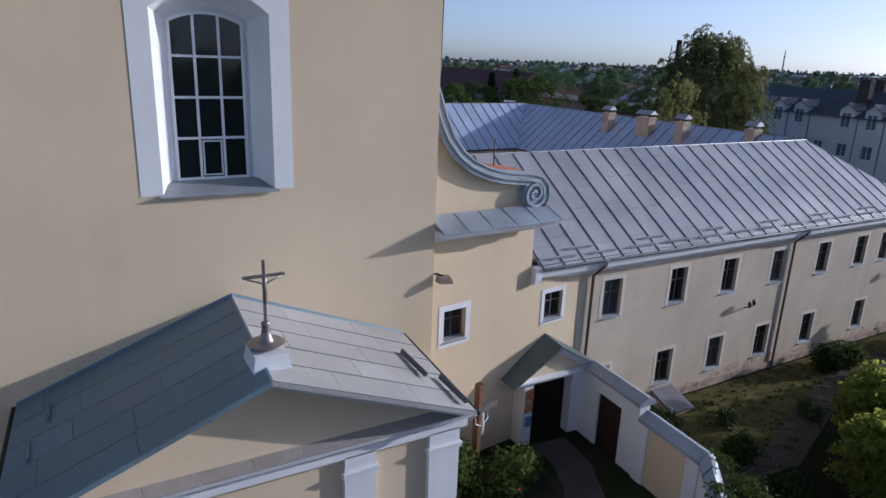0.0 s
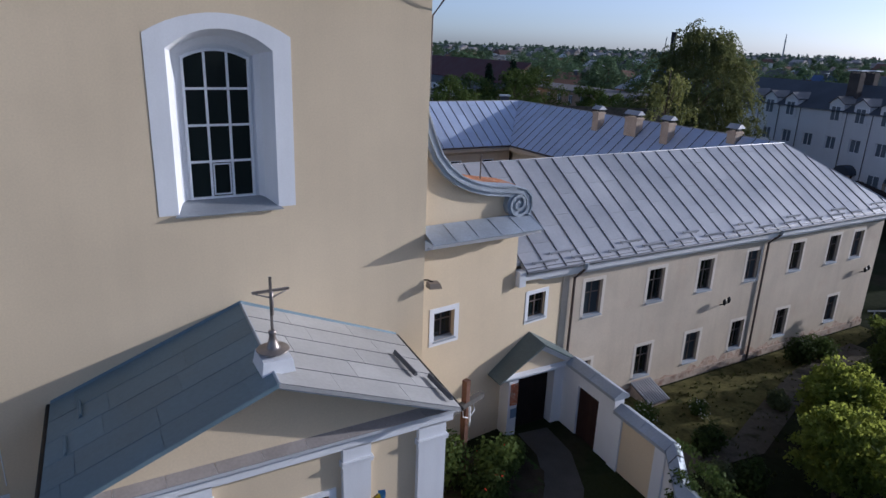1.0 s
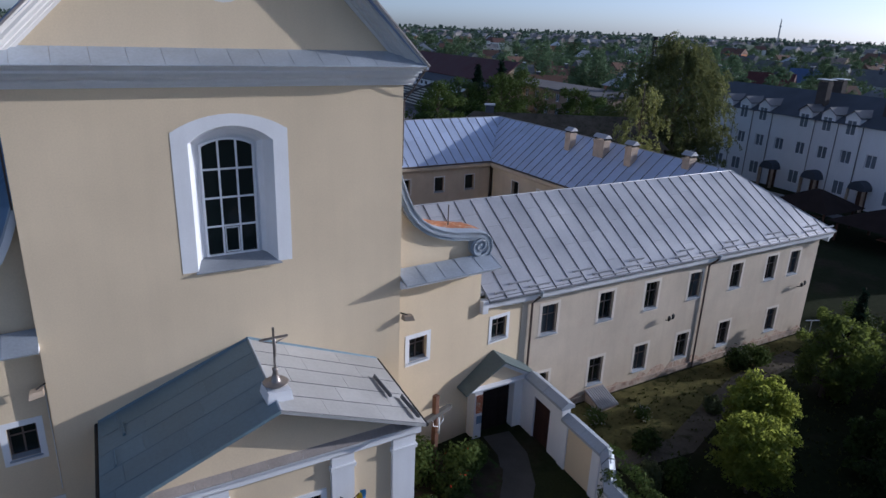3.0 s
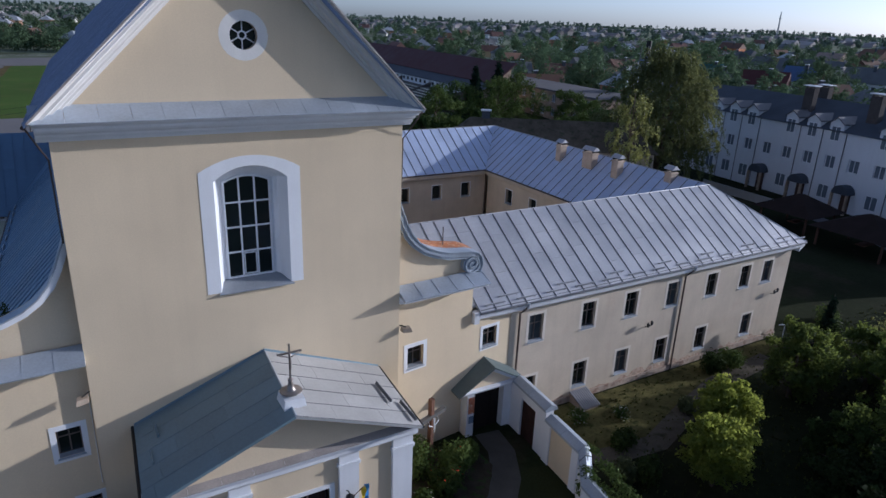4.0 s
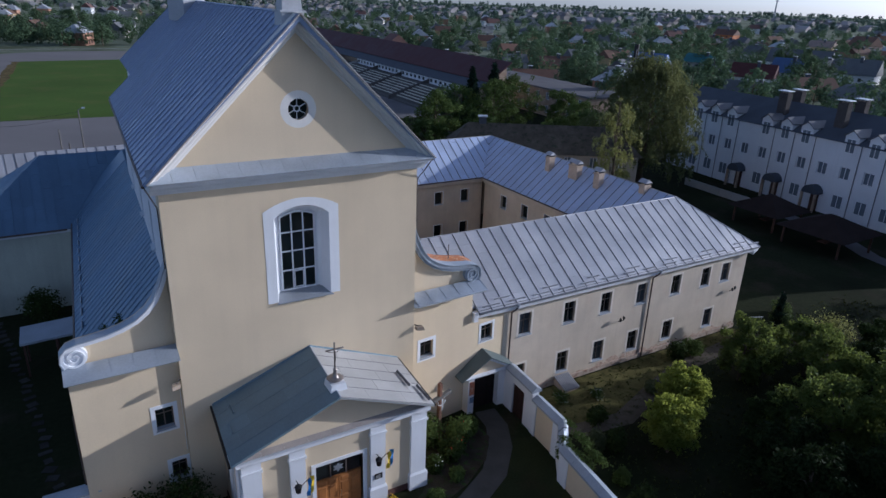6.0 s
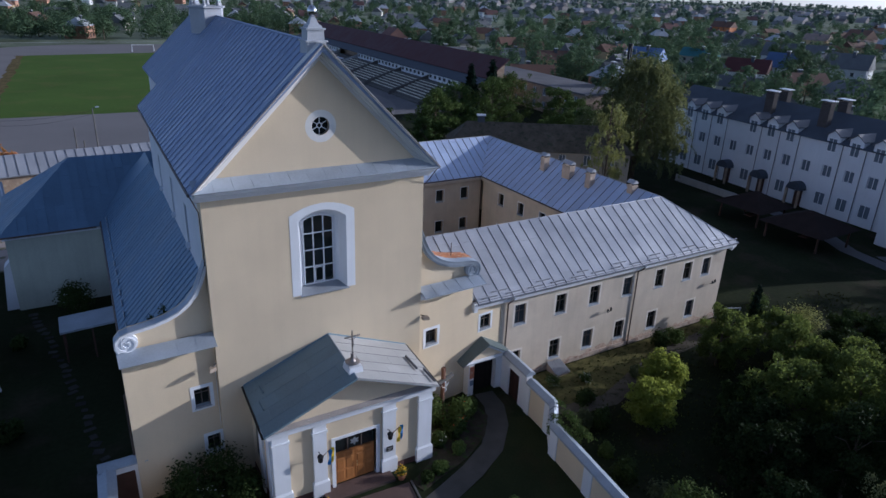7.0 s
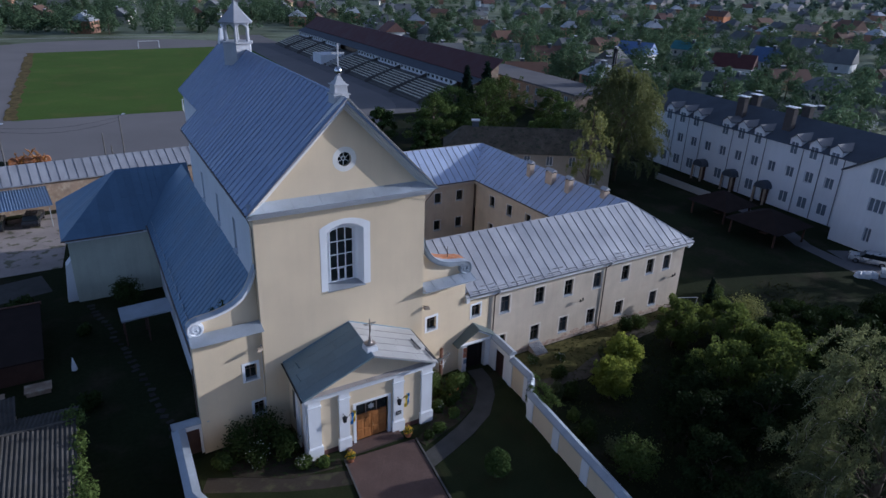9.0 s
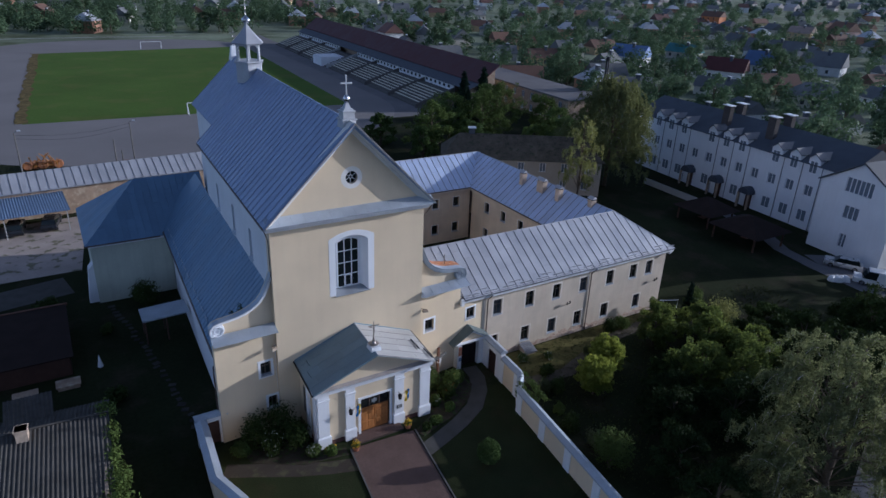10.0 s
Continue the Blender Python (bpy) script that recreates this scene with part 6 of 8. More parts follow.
def conifer(name, x, y, h, r, seed, label, count=2600):
    z = ground_height(x, y)
    ob = thing(name, (x, y, z), label, "conifer")
    part("trunk", Shape().tube([(x, y, z - 0.1), (x, y, z + h * 0.95)], 0.02 * h, 7, 0.02), BARK, ob)
    bl = []
    rnd = random.Random(seed)
    for k in range(9):
        f = k / 9
        for j in range(4):
            a = j * 1.57 + k * 0.6 + rnd.uniform(-0.3, 0.3)
            q = r * (1 - f) * 0.62
            bl.append((x + q * math.cos(a), y + q * math.sin(a), z + h * (0.1 + 0.85 * f), 0.1 + r * (1 - f) * 0.42, 0.1 + r * (1 - f) * 0.42, h * 0.06))
    part("crown", leaves(bl, count, 0.03 * h + 0.04, seed, 0.3), LEAF_F, ob)
    return ob


conifer("small_conifer", 38.2, -1.3, 4.0, 0.5, 5, "small slender dark conifer by the convent corner", 900)


def weeping_tree(name, x, y, h, r, label, seed, strands=760, per=110, size=0.078, mat=LEAF_B, trunk=0.34, drop=(0.06, 0.15), heads=44, tangle=0.13, twigs=4, taper=0.0):
    """Pale trunk, arching limbs and sprays of fine twigs strung with small leaves, gathered in uneven heads that droop at the ends."""
    g = np.random.default_rng(seed)
    z = ground_height(x, y)
    ob = thing(name, (x, y, z), label, "tree")
    wood, twig, limbs = Shape(), Shape(), Shape()
    wood.tube([(x, y, z - 0.1), (x + 0.15, y, z + h * 0.35), (x + 0.1, y + 0.2, z + h * 0.7), (x, y + 0.1, z + h * 0.97)], trunk, 9, 0.04)
    tops = []
    for k in range(heads):
        f = (k + 0.5) / heads
        a = k * 2.39996 + g.normal() * 0.3
        up = 0.24 + 0.70 * f
        reach = r * max(0.0, 1 - ((up - 0.40) / 0.60) ** 2) ** 0.5 * g.uniform(0.45, 0.98) * (1 - taper * max(0.0, up - 0.5) / 0.5)
        o = np.array([math.cos(a), math.sin(a), 0.0])
        top = np.array([x, y, z + h * up]) + o * reach
        tops.append((top, o, reach))
        b = np.array([x, y, z + h * max(0.18, up - 0.22)])
        limbs.tube([tuple(b), tuple((b + top) / 2 + np.array([0, 0, h * 0.05])), tuple(top)], 0.06, 5, 0.012)
    pts = []
    for k in range(strands):
        top, o, reach = tops[k % heads]
        top = top + g.normal(size=3) * r * tangle * np.array([1, 1, 0.75])
        fall = h * g.uniform(*drop)
        q = np.linspace(0, 1, per)
        side = (o * g.uniform(0.0, 0.9) + g.normal(size=3) * 0.45) * r * 0.16
        line = top + side * (q ** 0.7)[:, None] + np.array([0, 0, 1.0]) * (0.35 * np.sin(q * 2.2) - fall * q ** 1.6)[:, None]
        pts.append(line + g.normal(size=(per, 3)) * 0.11)
        if k % twigs == 0:
            twig.tube([tuple(line[int(per * s_)]) for s_ in (0, 0.2, 0.45, 0.75, 0.98)], 0.028, 3, 0.008)
    c = np.concatenate(pts)
    n = len(c)
    nrm = g.normal(size=(n, 3))
    nrm /= np.linalg.norm(nrm, axis=1)[:, None]
    a = np.cross(nrm, g.normal(size=(n, 3))) + np.array([0, 0, -0.5])
    a /= np.linalg.norm(a, axis=1)[:, None]
    b = np.cross(nrm, a)
    s_ = size * g.uniform(0.6, 1.5, n)[:, None]
    v = np.stack([c - a * s_, c + b * s_ * 0.62, c + a * s_, c - b * s_ * 0.62], 1).reshape(-1, 3)
    me = bpy.data.meshes.new("leaves")
    me.from_pydata(v.tolist(), [], np.arange(n * 4).reshape(-1, 4).tolist())
    part("trunk", wood, BARK, ob, smooth=True)
    tagged(part("limb_spray", limbs, BARK, ob, smooth=True), "slender arching limbs", kind="stuff")
    tagged(part("twig_spray", twig, BARK_W, ob), "pale hanging twigs", kind="stuff")
    part("crown", me, mat, ob)
    return ob


weeping_tree("weeping_birch", 23.0, -24.9, 13.2, 5.3, "large weeping birch with pale trunk and drooping twigs", 410, 800, 140, 0.054, LEAF_B, 0.34, (0.05, 0.12), 44, 0.12, 3)
tree("garden_tree", 38.5, -18.5, 6.6, 4.4, LEAF_D, "tall dark leafy tree at the garden edge", 6500, 0.17, 412, 0.28, low=0.2, blobs=16)
tree("garden_tree", 47.5, -17.5, 8.0, 4.2, LEAF_D, "tall dark leafy tree at the garden edge", 6000, 0.17, 413, 0.28, low=0.2, blobs=16)
# trees added out of view to keep low sun off orchard, garden and yard
for k, (x, y, h, r) in enumerate(((57, -23.5, 11.5, 5), (56, -30.5, 15, 5.5), (68, -28, 15, 6), (47, -33, 8.5, 4.4), (60, -14, 6, 3.2), (78, -26, 14, 6), (80, -34, 15, 6.5), (66, -40, 15, 6.5), (80, -20, 15, 6.5), (84, -12.5, 12, 4.6))):
    tree("roadside_tree", x, y, h, r, (LEAF_D, LEAF)[k % 2], "broad leafy tree out of view, added to shade the garden", 5000, 0.2, 420 + k, 0.28, low=0.2, blobs=15)
hatch = thing("cellar_hatch", (18.1, 1.1, -0.6), "small cellar hatch with striped corrugated sheet cover", "hatch")
part("frame", Shape().hexa([(17.3, -0.35, -0.65), (18.7, -0.35, -0.65), (18.7, 1.1, -0.65), (17.3, 1.1, -0.65)], [(17.3, -0.35, -0.35), (18.7, -0.35, -0.35), (18.7, 1.1, 0.1), (17.3, 1.1, 0.1)]), PLINTH, hatch)
part("base_sheet", Shape().hexa([(17.22, -0.45, -0.40), (18.83, -0.45, -0.40), (18.83, 1.12, 0.10), (17.22, 1.12, 0.10)], [(17.22, -0.45, -0.37), (18.83, -0.45, -0.37), (18.83, 1.12, 0.13), (17.22, 1.12, 0.13)]), SLATE, hatch)
for k in range(9):
    x = 17.22 + 0.178 * k
    part("sheet_rib", Shape().hexa([(x + 0.035, -0.46, -0.38), (x + 0.143, -0.46, -0.38), (x + 0.143, 1.13, 0.12), (x + 0.035, 1.13, 0.12)], [(x + 0.05, -0.45, -0.31), (x + 0.128, -0.45, -0.31), (x + 0.128, 1.12, 0.19), (x + 0.05, 1.12, 0.19)]), ZINC, hatch)
hatch.scale = (0.8, 0.8, 0.9)
ribbon("garden_path", [(13.6, -2.0), (15.5, -3.6), (19, -4.0), (23, -2.6), (27, -1.4), (33, -0.8)], 1.3, 0.035, TRODDEN, "trodden dark earth path through the garden", "path")
sheet("garden_grass", [(14.4, -3.4), (17, -3.8), (21, -3.2), (27, -1.4), (36, 0.0), (36, 1.0), (14.4, 1.0)], 0.02, GRASS_SUNLIT, "rough grass strip along the convent wall, low sunlight put into its colour", "grass")


def weeds():
    """Tufts all over the garden floor."""
    g = np.random.default_rng(77)
    n = 7000
    x, y = g.uniform(13.5, 52, n), g.uniform(-34, 0.6, n)
    z = np.array([ground_height(a, b) for a, b in zip(x, y)])
    v, f = [], []
    a = g.uniform(0, 6.28, n)
    h, w = g.uniform(0.04, 0.15, n), g.uniform(0.03, 0.10, n)
    dx, dy = np.cos(a), np.sin(a)
    for k in range(n):
        i = len(v)
        for t in (0, 1.05, 2.1):
            c, s_ = math.cos(a[k] + t), math.sin(a[k] + t)
            v += [(x[k] - w[k] * c, y[k] - w[k] * s_, z[k]), (x[k] + w[k] * c, y[k] + w[k] * s_, z[k]), (x[k] + 0.7 * w[k] * c + 0.1 * s_, y[k] + 0.7 * w[k] * s_, z[k] + h[k])]
        f += [(i, i + 1, i + 2), (i + 3, i + 4, i + 5), (i + 6, i + 7, i + 8)]
    me = bpy.data.meshes.new("weeds")
    me.from_pydata(v, [], f)
    me.materials.append(WEED)
    tagged(new("garden_weeds", me), "tufts of weeds and grass over the garden floor", "weeds", kind="stuff")


weeds()
ivy = thing("ivy", (12.4, -7.0, 1.5), "green creeper hanging over the boundary wall", "creeper")
part("foliage", leaves([(12.5, -6.9, 2.15, 0.3, 0.8, 0.25), (12.3, -8.2, 2.0, 0.25, 0.9, 0.25), (12.5, -5.9, 2.5, 0.2, 0.4, 0.15), (11.55, -6.7, 2.05, 0.35, 0.5, 0.3), (11.36, -7.1, 1.7, 0.16, 0.45, 0.4), (11.6, -8.0, 1.98, 0.35, 0.9, 0.16), (11.3, -6.55, 1.4, 0.12, 0.25, 0.4)], 1500, 0.075, 91), LEAF, ivy)


tuft = thing("roof_weeds", (-8.6, 1.3, 9.9), "dark weeds growing behind the scrolled gable", "weeds")
for x, y, z, h in ((-8.05, 1.15, 9.75, 0.75), (-8.65, 1.2, 9.45, 0.6), (-9.2, 1.3, 8.75, 0.9)):
    part("stalks", Shape().tube([(x, y, z - 0.6), (x + 0.05, y - 0.05, z + h * 0.7)], 0.02, 5, 0.008), BARK, tuft)
    part("foliage", leaves([(x, y, z + h * 0.5, 0.2, 0.2, h * 0.5)], 150, 0.06, int(90 - x)), LEAF_D, tuft)


# ---------------------------------------------------------------- west side
def corrugated(x0, x1, y0, y1, z0, z1, pitch=0.14, amp=0.03):
    """A sheet whose waves run along y, from z0 at y0 to z1 at y1."""
    s = Shape()
    n = int((x1 - x0) / pitch * 4)
    for k in range(n + 1):
        x = x0 + (x1 - x0) * k / n
        w = amp * math.sin(2 * math.pi * (x - x0) / pitch)
        s.v += [(x, y0, z0 + w), (x, y1, z1 + w), (x, y0, z0 + w - 0.012), (x, y1, z1 + w - 0.012)]
    for k in range(n):
        i = 4 * k
        s.f += [(i, i + 4, i + 5, i + 1), (i + 2, i + 3, i + 7, i + 6), (i, i + 2, i + 6, i + 4), (i + 1, i + 5, i + 7, i + 3)]
    return s


def west_shed():
    ob = thing("old_shed", (0, 0, 0), "old shed with weathered grey corrugated roof and creeper", "shed")
    part("wall", Shape().box(-9.6, -0.3, -8.6, 2.4, 0, 2.2), CLAY, ob)
    part("gable", Shape().prism([(-0.35, -8.6, 2.15), (-0.35, 2.4, 2.15), (-0.35, 0.2, 3.3)], (-0.2, 0, 0)), CLAY, ob)
    part("roof", corrugated(-10.2, 0.0, -9.0, 0.1, 1.9, 3.5, 0.26, 0.045), ETERNIT, ob, "front slope of corrugated sheets")
    part("roof", corrugated(-10.2, 0.0, 0.1, 3.0, 3.5, 2.6, 0.26, 0.045), ETERNIT, ob, "rear slope of corrugated sheets")
    part("ridge_tile", Shape().tube([(-10.2, 0.1, 3.53), (0, 0.1, 3.53)], 0.09, 8), ETERNIT, ob)
    ch = part("chimney", Shape().box(-5.4, -4.7, -0.9, -0.2, 3.0, 4.2), BRICKM, ob)
    part("cap_course", Shape().box(-5.46, -4.64, -0.96, -0.14, 4.1, 4.2), BRICKM, ch)
    part("creeper", leaves([(-0.2, 0.6, 3.3, 0.7, 0.9, 0.5), (0.1, -1.5, 3.0, 0.5, 1.0, 0.5), (0.0, -3.4, 2.6, 0.55, 1.1, 0.5), (0.2, -5.4, 2.2, 0.8, 1.3, 0.7), (0.0, -7.4, 1.8, 1.0, 1.4, 0.9), (-1.2, -8.6, 1.6, 1.2, 0.7, 0.8)], 4200, 0.11, 55), LEAF, ob, "thick green creeper along the verge")
    ob.matrix_basis = pose(-17.2, 2.6, 0, 0, 0, -4)


west_shed()
ob = thing("lean_to_roof", (-22, 7, 0), "rusty-edged corrugated lean-to roof", "shed")
part("roof", corrugated(-23.5, -20.5, 3.2, 7.5, 2.7, 3.3, 0.26, 0.04), ETERNIT, ob)
part("wall", Shape().box(-23.3, -20.7, 3.4, 7.3, 0, 2.6), CLAY, ob)
part("side_wall", Shape().box(-23.4, -23.3, 3.4, 7.3, 0, 2.6), CLAY, ob)
cn = thing("side_entrance", (-11, 17.5, 0), "low side entrance with flat blue-grey sheet canopy", "entrance")
part("canopy", Shape().hexa([(-13.2, 16.6, 2.35), (-9.2, 16.6, 2.5), (-9.2, 19.2, 2.5), (-13.2, 19.2, 2.35)], [(-13.2, 16.6, 2.5), (-9.2, 16.6, 2.65), (-9.2, 19.2, 2.65), (-13.2, 19.2, 2.5)]), CAP, cn)
for x in (-13.0, -11.2):
    for y in (16.8, 19.0):
        part("post", Shape().box(x - 0.06, x + 0.06, y - 0.06, y + 0.06, -0.1, 2.4), WOOD_DARK, cn)
shrub("dark_bush", -12.0, 24.6, 2.6, 1.6, LEAF_D, "dark round bush against the sacristy wall", 2200, 0.12, 351)
slabs = thing("side_path", (-13, 13, 0), "line of worn stone slabs in the shaded side garden", "path", kind="structure")
rs = random.Random(41)
for k in range(30):
    f = k / 29
    x, y = -11.7 - 3.4 * f ** 1.25 + rs.uniform(-0.15, 0.15), 3.0 + 23.0 * f + rs.uniform(-0.12, 0.12)
    a = rs.uniform(-0.5, 0.5)
    c, s_ = math.cos(a), math.sin(a)
    w, l = rs.uniform(0.18, 0.34), rs.uniform(0.14, 0.28)
    q = [(x + c * u - s_ * v, y + s_ * u + c * v) for u, v in ((-w, -l), (w, -l), (w, l), (-w, l))]
    part("slab", Shape().hexa([(*p, -0.03) for p in q], [(*p, 0.03) for p in q]), SLABM, slabs)
ds = thing("dark_shed", (-22, 19, 0), "low dark tar-roofed shed in the side garden", "shed")
part("wall", Shape().box(-26.5, -19.2, 14.6, 23.2, -0.1, 1.9), WOOD_DARK, ds)
part("roof", Shape().hexa([(-26.8, 14.2, 1.85), (-18.9, 14.2, 1.85), (-18.9, 23.5, 2.3), (-26.8, 23.5, 2.3)], [(-26.8, 14.2, 1.97), (-18.9, 14.2, 1.97), (-18.9, 23.5, 2.42), (-26.8, 23.5, 2.42)]), BLACKROOF, ds)
part("roof_edge", Shape().box(-26.9, -18.8, 23.4, 23.55, 2.25, 2.5), WOOD_OLD, ds)
tn = thing("folded_parasol", (-17.1, 14.3, 0), "small white folded parasol on a pole", "parasol")
part("pole", Shape().tube([(-17.1, 14.3, -0.05), (-17.1, 14.3, 1.5)], 0.03, 6), IRON, tn)
part("cloth", Shape().lathe(-17.1, 14.3, [(0.24, 0.35), (0.2, 0.6), (0.1, 1.1), (0.02, 1.5)], 7), WHITE_WALL, tn)
ribbon("service_road", [(-40, 30), (-26, 31.5), (-18.5, 33)], 4.5, 0.015, PATHM, "grey service road beside the sacristy", "road")
sheet("yard", [(-45, 36), (-17, 36.5), (-15.2, 55), (-45, 53)], 0.01, CONCRETE, "cracked concrete yard with weeds in the joints", "yard")
for k, (x, y, h) in enumerate(((-19.6, 12.9, 0.35), (-22.6, 12.4, 0.4))):
    bx = thing("stacked_crate", (x, y, 0), "pale weathered crate in the dark side garden", "crate")
    part("side", Shape().box(x - 0.8, x + 0.8, y - 0.5, y + 0.5, 0, h), CLAY, bx)
    part("lid", Shape().box(x - 0.9, x + 0.9, y - 0.6, y + 0.6, h, h + 0.06), CLAY, bx)
for k, (x, y, h, r) in enumerate(((-20.5, 27, 1.6, 1.4), (-26, 27, 1.9, 1.8), (-30, 20, 2.5, 1.6), (-16.5, 9, 1.0, 0.9), (-30, 9, 3, 2), (-16.0, 20.5, 0.9, 0.6), (-33, 28, 3.4, 2.1))):
    shrub("garden_shrub", x, y, h, r, LEAF_D, "dark shrub in the shaded side garden", 1100, 0.13, 360 + k)


def stable():
    ob = thing("service_building", (0, 0, 0), "long low brick service building with pale seamed sheet roof", "outbuilding")
    x0, x1, hw = -48.0, 13.5, 3.0
    holes = [(x - 0.5, x + 0.5, 1.2, 2.7) for x in (-3, -1.2, -15, -21, 5.0)]
    part("front_wall", grid_wall(x0, x1, -0.1, 4.0, holes, -hw, -hw + 0.4), CLAY, ob)
    for a, b, c, d in holes:
        small_window(ob, lambda u, y, z: (u, y, z), a, b, c, d, -hw, 0.06, "plain service window", cross=True, trim=CLAY)
    part("rear_wall", Shape().box(x0, x1, hw - 0.4, hw, -0.1, 4.0), CLAY, ob)
    for x in (x0, x1 - 0.4):
        part("end_wall", Shape().prism([(x, -hw, -0.1), (x, hw, -0.1), (x, hw, 4.0), (x, 0, 5.5), (x, -hw, 4.0)], (0.4, 0, 0)), CLAY, ob)
    for sg in (-1, 1):
        poly = [(x0 - 0.3, sg * (hw + 0.4), 3.85), (x1 + 0.3, sg * (hw + 0.4), 3.85), (x1 + 0.3, 0, 5.6), (x0 - 0.3, 0, 5.6)]
        r = part("roof", Shape().hexa([(p[0], p[1], p[2] - 0.1) for p in poly], poly), ZINC, ob, "pale seamed roof slope")
        if sg < 0:
            roof_slope(r, [(p[0], p[1], p[2] + 0.004) for p in poly], (0, 1, 0.5), 1.05, 9, ZINC, 0.06, 0.05, seam_mat=SEAM, seed=70)
    ob.matrix_basis = pose(-6.5, 60.4, 0, 0, 0, 4.5)


stable()


def car(name, at, rot, paint, label, van=False):
    ob = thing(name, (0, 0, 0), label, "car")
    L, W, H, hood = (5.0, 1.95, 1.95, 0.9) if van else (4.5, 1.8, 1.5, 1.15)
    w = W / 2

    def ring(x0, x1, z, f):
        return [(x0, -w * f, z), (x1, -w * f, z), (x1, w * f, z), (x0, w * f, z)]

    b = Shape().hexa(ring(-L / 2, L / 2, 0.28, 0.94), ring(-L / 2 - 0.02, L / 2 + 0.02, 0.6, 1.0))
    b.hexa(ring(-L / 2 - 0.02, L / 2 + 0.02, 0.6, 1.0), ring(-L / 2 + 0.06, L / 2 - 0.08, 0.92, 0.96))
    c0, c1 = (-L / 2 + 0.1, L / 2 - hood) if van else (-L / 2 + 0.35, L / 2 - hood)
    b.hexa(ring(c0 + 0.2, c1 - 0.55, H - 0.06, 0.8), ring(c0 + 0.3, c1 - 0.7, H, 0.72))
    if van:
        b.hexa(ring(-L / 2 + 0.03, L / 2 - hood - 1.5, 0.92, 0.97), ring(-L / 2 + 0.12, L / 2 - hood - 1.6, H + 0.02, 0.84))
    body = part("body", b, paint, ob)
    part("glazing", Shape().hexa(ring(c0, c1, 0.92, 0.93), ring(c0 + 0.22, c1 - 0.57, H - 0.07, 0.79)), GLASS, ob, "dark glazing all round")
    for x in (-L * 0.31, L * 0.31):
        for s_ in (-1, 1):
            y = s_ * (w - 0.1)
            t = Shape()
            t.prism([(x + 0.33 * math.cos(2 * math.pi * k / 16), y - 0.1, 0.33 + 0.33 * math.sin(2 * math.pi * k / 16)) for k in range(16)], (0, 0.2, 0))
            wh = part("wheel", t, RUBBER, ob)
            part("rim", Shape().prism([(x + 0.2 * math.cos(2 * math.pi * k / 12), y + s_ * 0.1, 0.33 + 0.2 * math.sin(2 * math.pi * k / 12)) for k in range(12)], (0, s_ * 0.015, 0)), STEEL, wh)
    for s_ in (-1, 1):
        part("headlight", Shape().box(L / 2 - 0.02, L / 2 + 0.03, s_ * 0.6 - 0.16, s_ * 0.6 + 0.16, 0.62, 0.78), GLASS_B, ob)
    ob.matrix_basis = pose(*at, 0, 0, rot)
    return ob


def carport():
    ob = thing("carport", (0, 0, 0), "open carport with blue corrugated sheet roof on posts", "carport")
    part("roof", corrugated(-28, 0, -3.6, 3.6, 2.75, 3.35, 0.3, 0.05), BLUEROOF, ob)
    for x in (-27.6, -21, -14.5, -7.2, -0.4):
        part("post", Shape().box(x - 0.06, x + 0.06, -3.4, -3.28, 0, 2.75), CONC_L, ob)
        part("beam", Shape().hexa([(x - 0.05, -3.5, 2.58), (x + 0.05, -3.5, 2.58), (x + 0.05, 3.5, 3.14), (x - 0.05, 3.5, 3.14)], [(x - 0.05, -3.5, 2.68), (x + 0.05, -3.5, 2.68), (x + 0.05, 3.5, 3.24), (x - 0.05, 3.5, 3.24)]), IRON, ob)
    part("back_wall", Shape().box(-28, 0, 3.3, 3.5, 0, 3.2), CLAY, ob)
    ob.matrix_basis = pose(-17.2, 53.4, 0, 0, 0, 4.5)


carport()
car("parked_car", (-19.3, 52.4, 0.01), 80, DARKCAR, "dark car parked under the carport")
car("parked_car", (-23.2, 52.0, 0.01), 85, DARKCAR, "dark car parked under the carport")


def pole(x, y, h, label="tall grey lamp post with small head", lampy=True):
    ob = thing("lamp_post", (x, y, 0), label, "lamp post")
    part("pole", Shape().tube([(x, y, -0.1), (x, y, h)], 0.13, 8, 0.08), POLE_GREY, ob)
    if lampy:
        part("arm", Shape().tube([(x, y, h - 0.05), (x + 0.5, y - 0.3, h + 0.25)], 0.04, 6), STEEL, ob)
        part("head", Shape().hexa([(x + 0.4, y - 0.45, h + 0.2), (x + 0.9, y - 0.6, h + 0.25), (x + 0.9, y - 0.35, h + 0.25), (x + 0.45, y - 0.2, h + 0.2)], [(x + 0.45, y - 0.4, h + 0.36), (x + 0.85, y - 0.55, h + 0.38), (x + 0.85, y - 0.4, h + 0.38), (x + 0.5, y - 0.25, h + 0.36)]), WHITE_WALL, ob)


pole(-6.3, 75.0, 7.9)
pole(-9.0, 75.0, 5.4, "short leaning timber prop beside the track", False)
pole(-8.0, 75.3, 3.4, "stub of a timber pole beside the track", False)
pole(-22.0, 70.0, 8.6)
crate = thing("timber_crate", (-7.3, 75.6, 0), "reddish brown timber crate propped beside the poles", "crate")
part("box", Shape().box(-8.1, -6.8, 75.2, 76.0, 0.0, 1.5), WOOD_OLD, crate)
for k in range(4):
    part("slat", Shape().box(-8.16, -6.74, 75.14, 75.2, 0.1 + 0.36 * k, 0.36 + 0.36 * k), WOOD_OLD, crate)
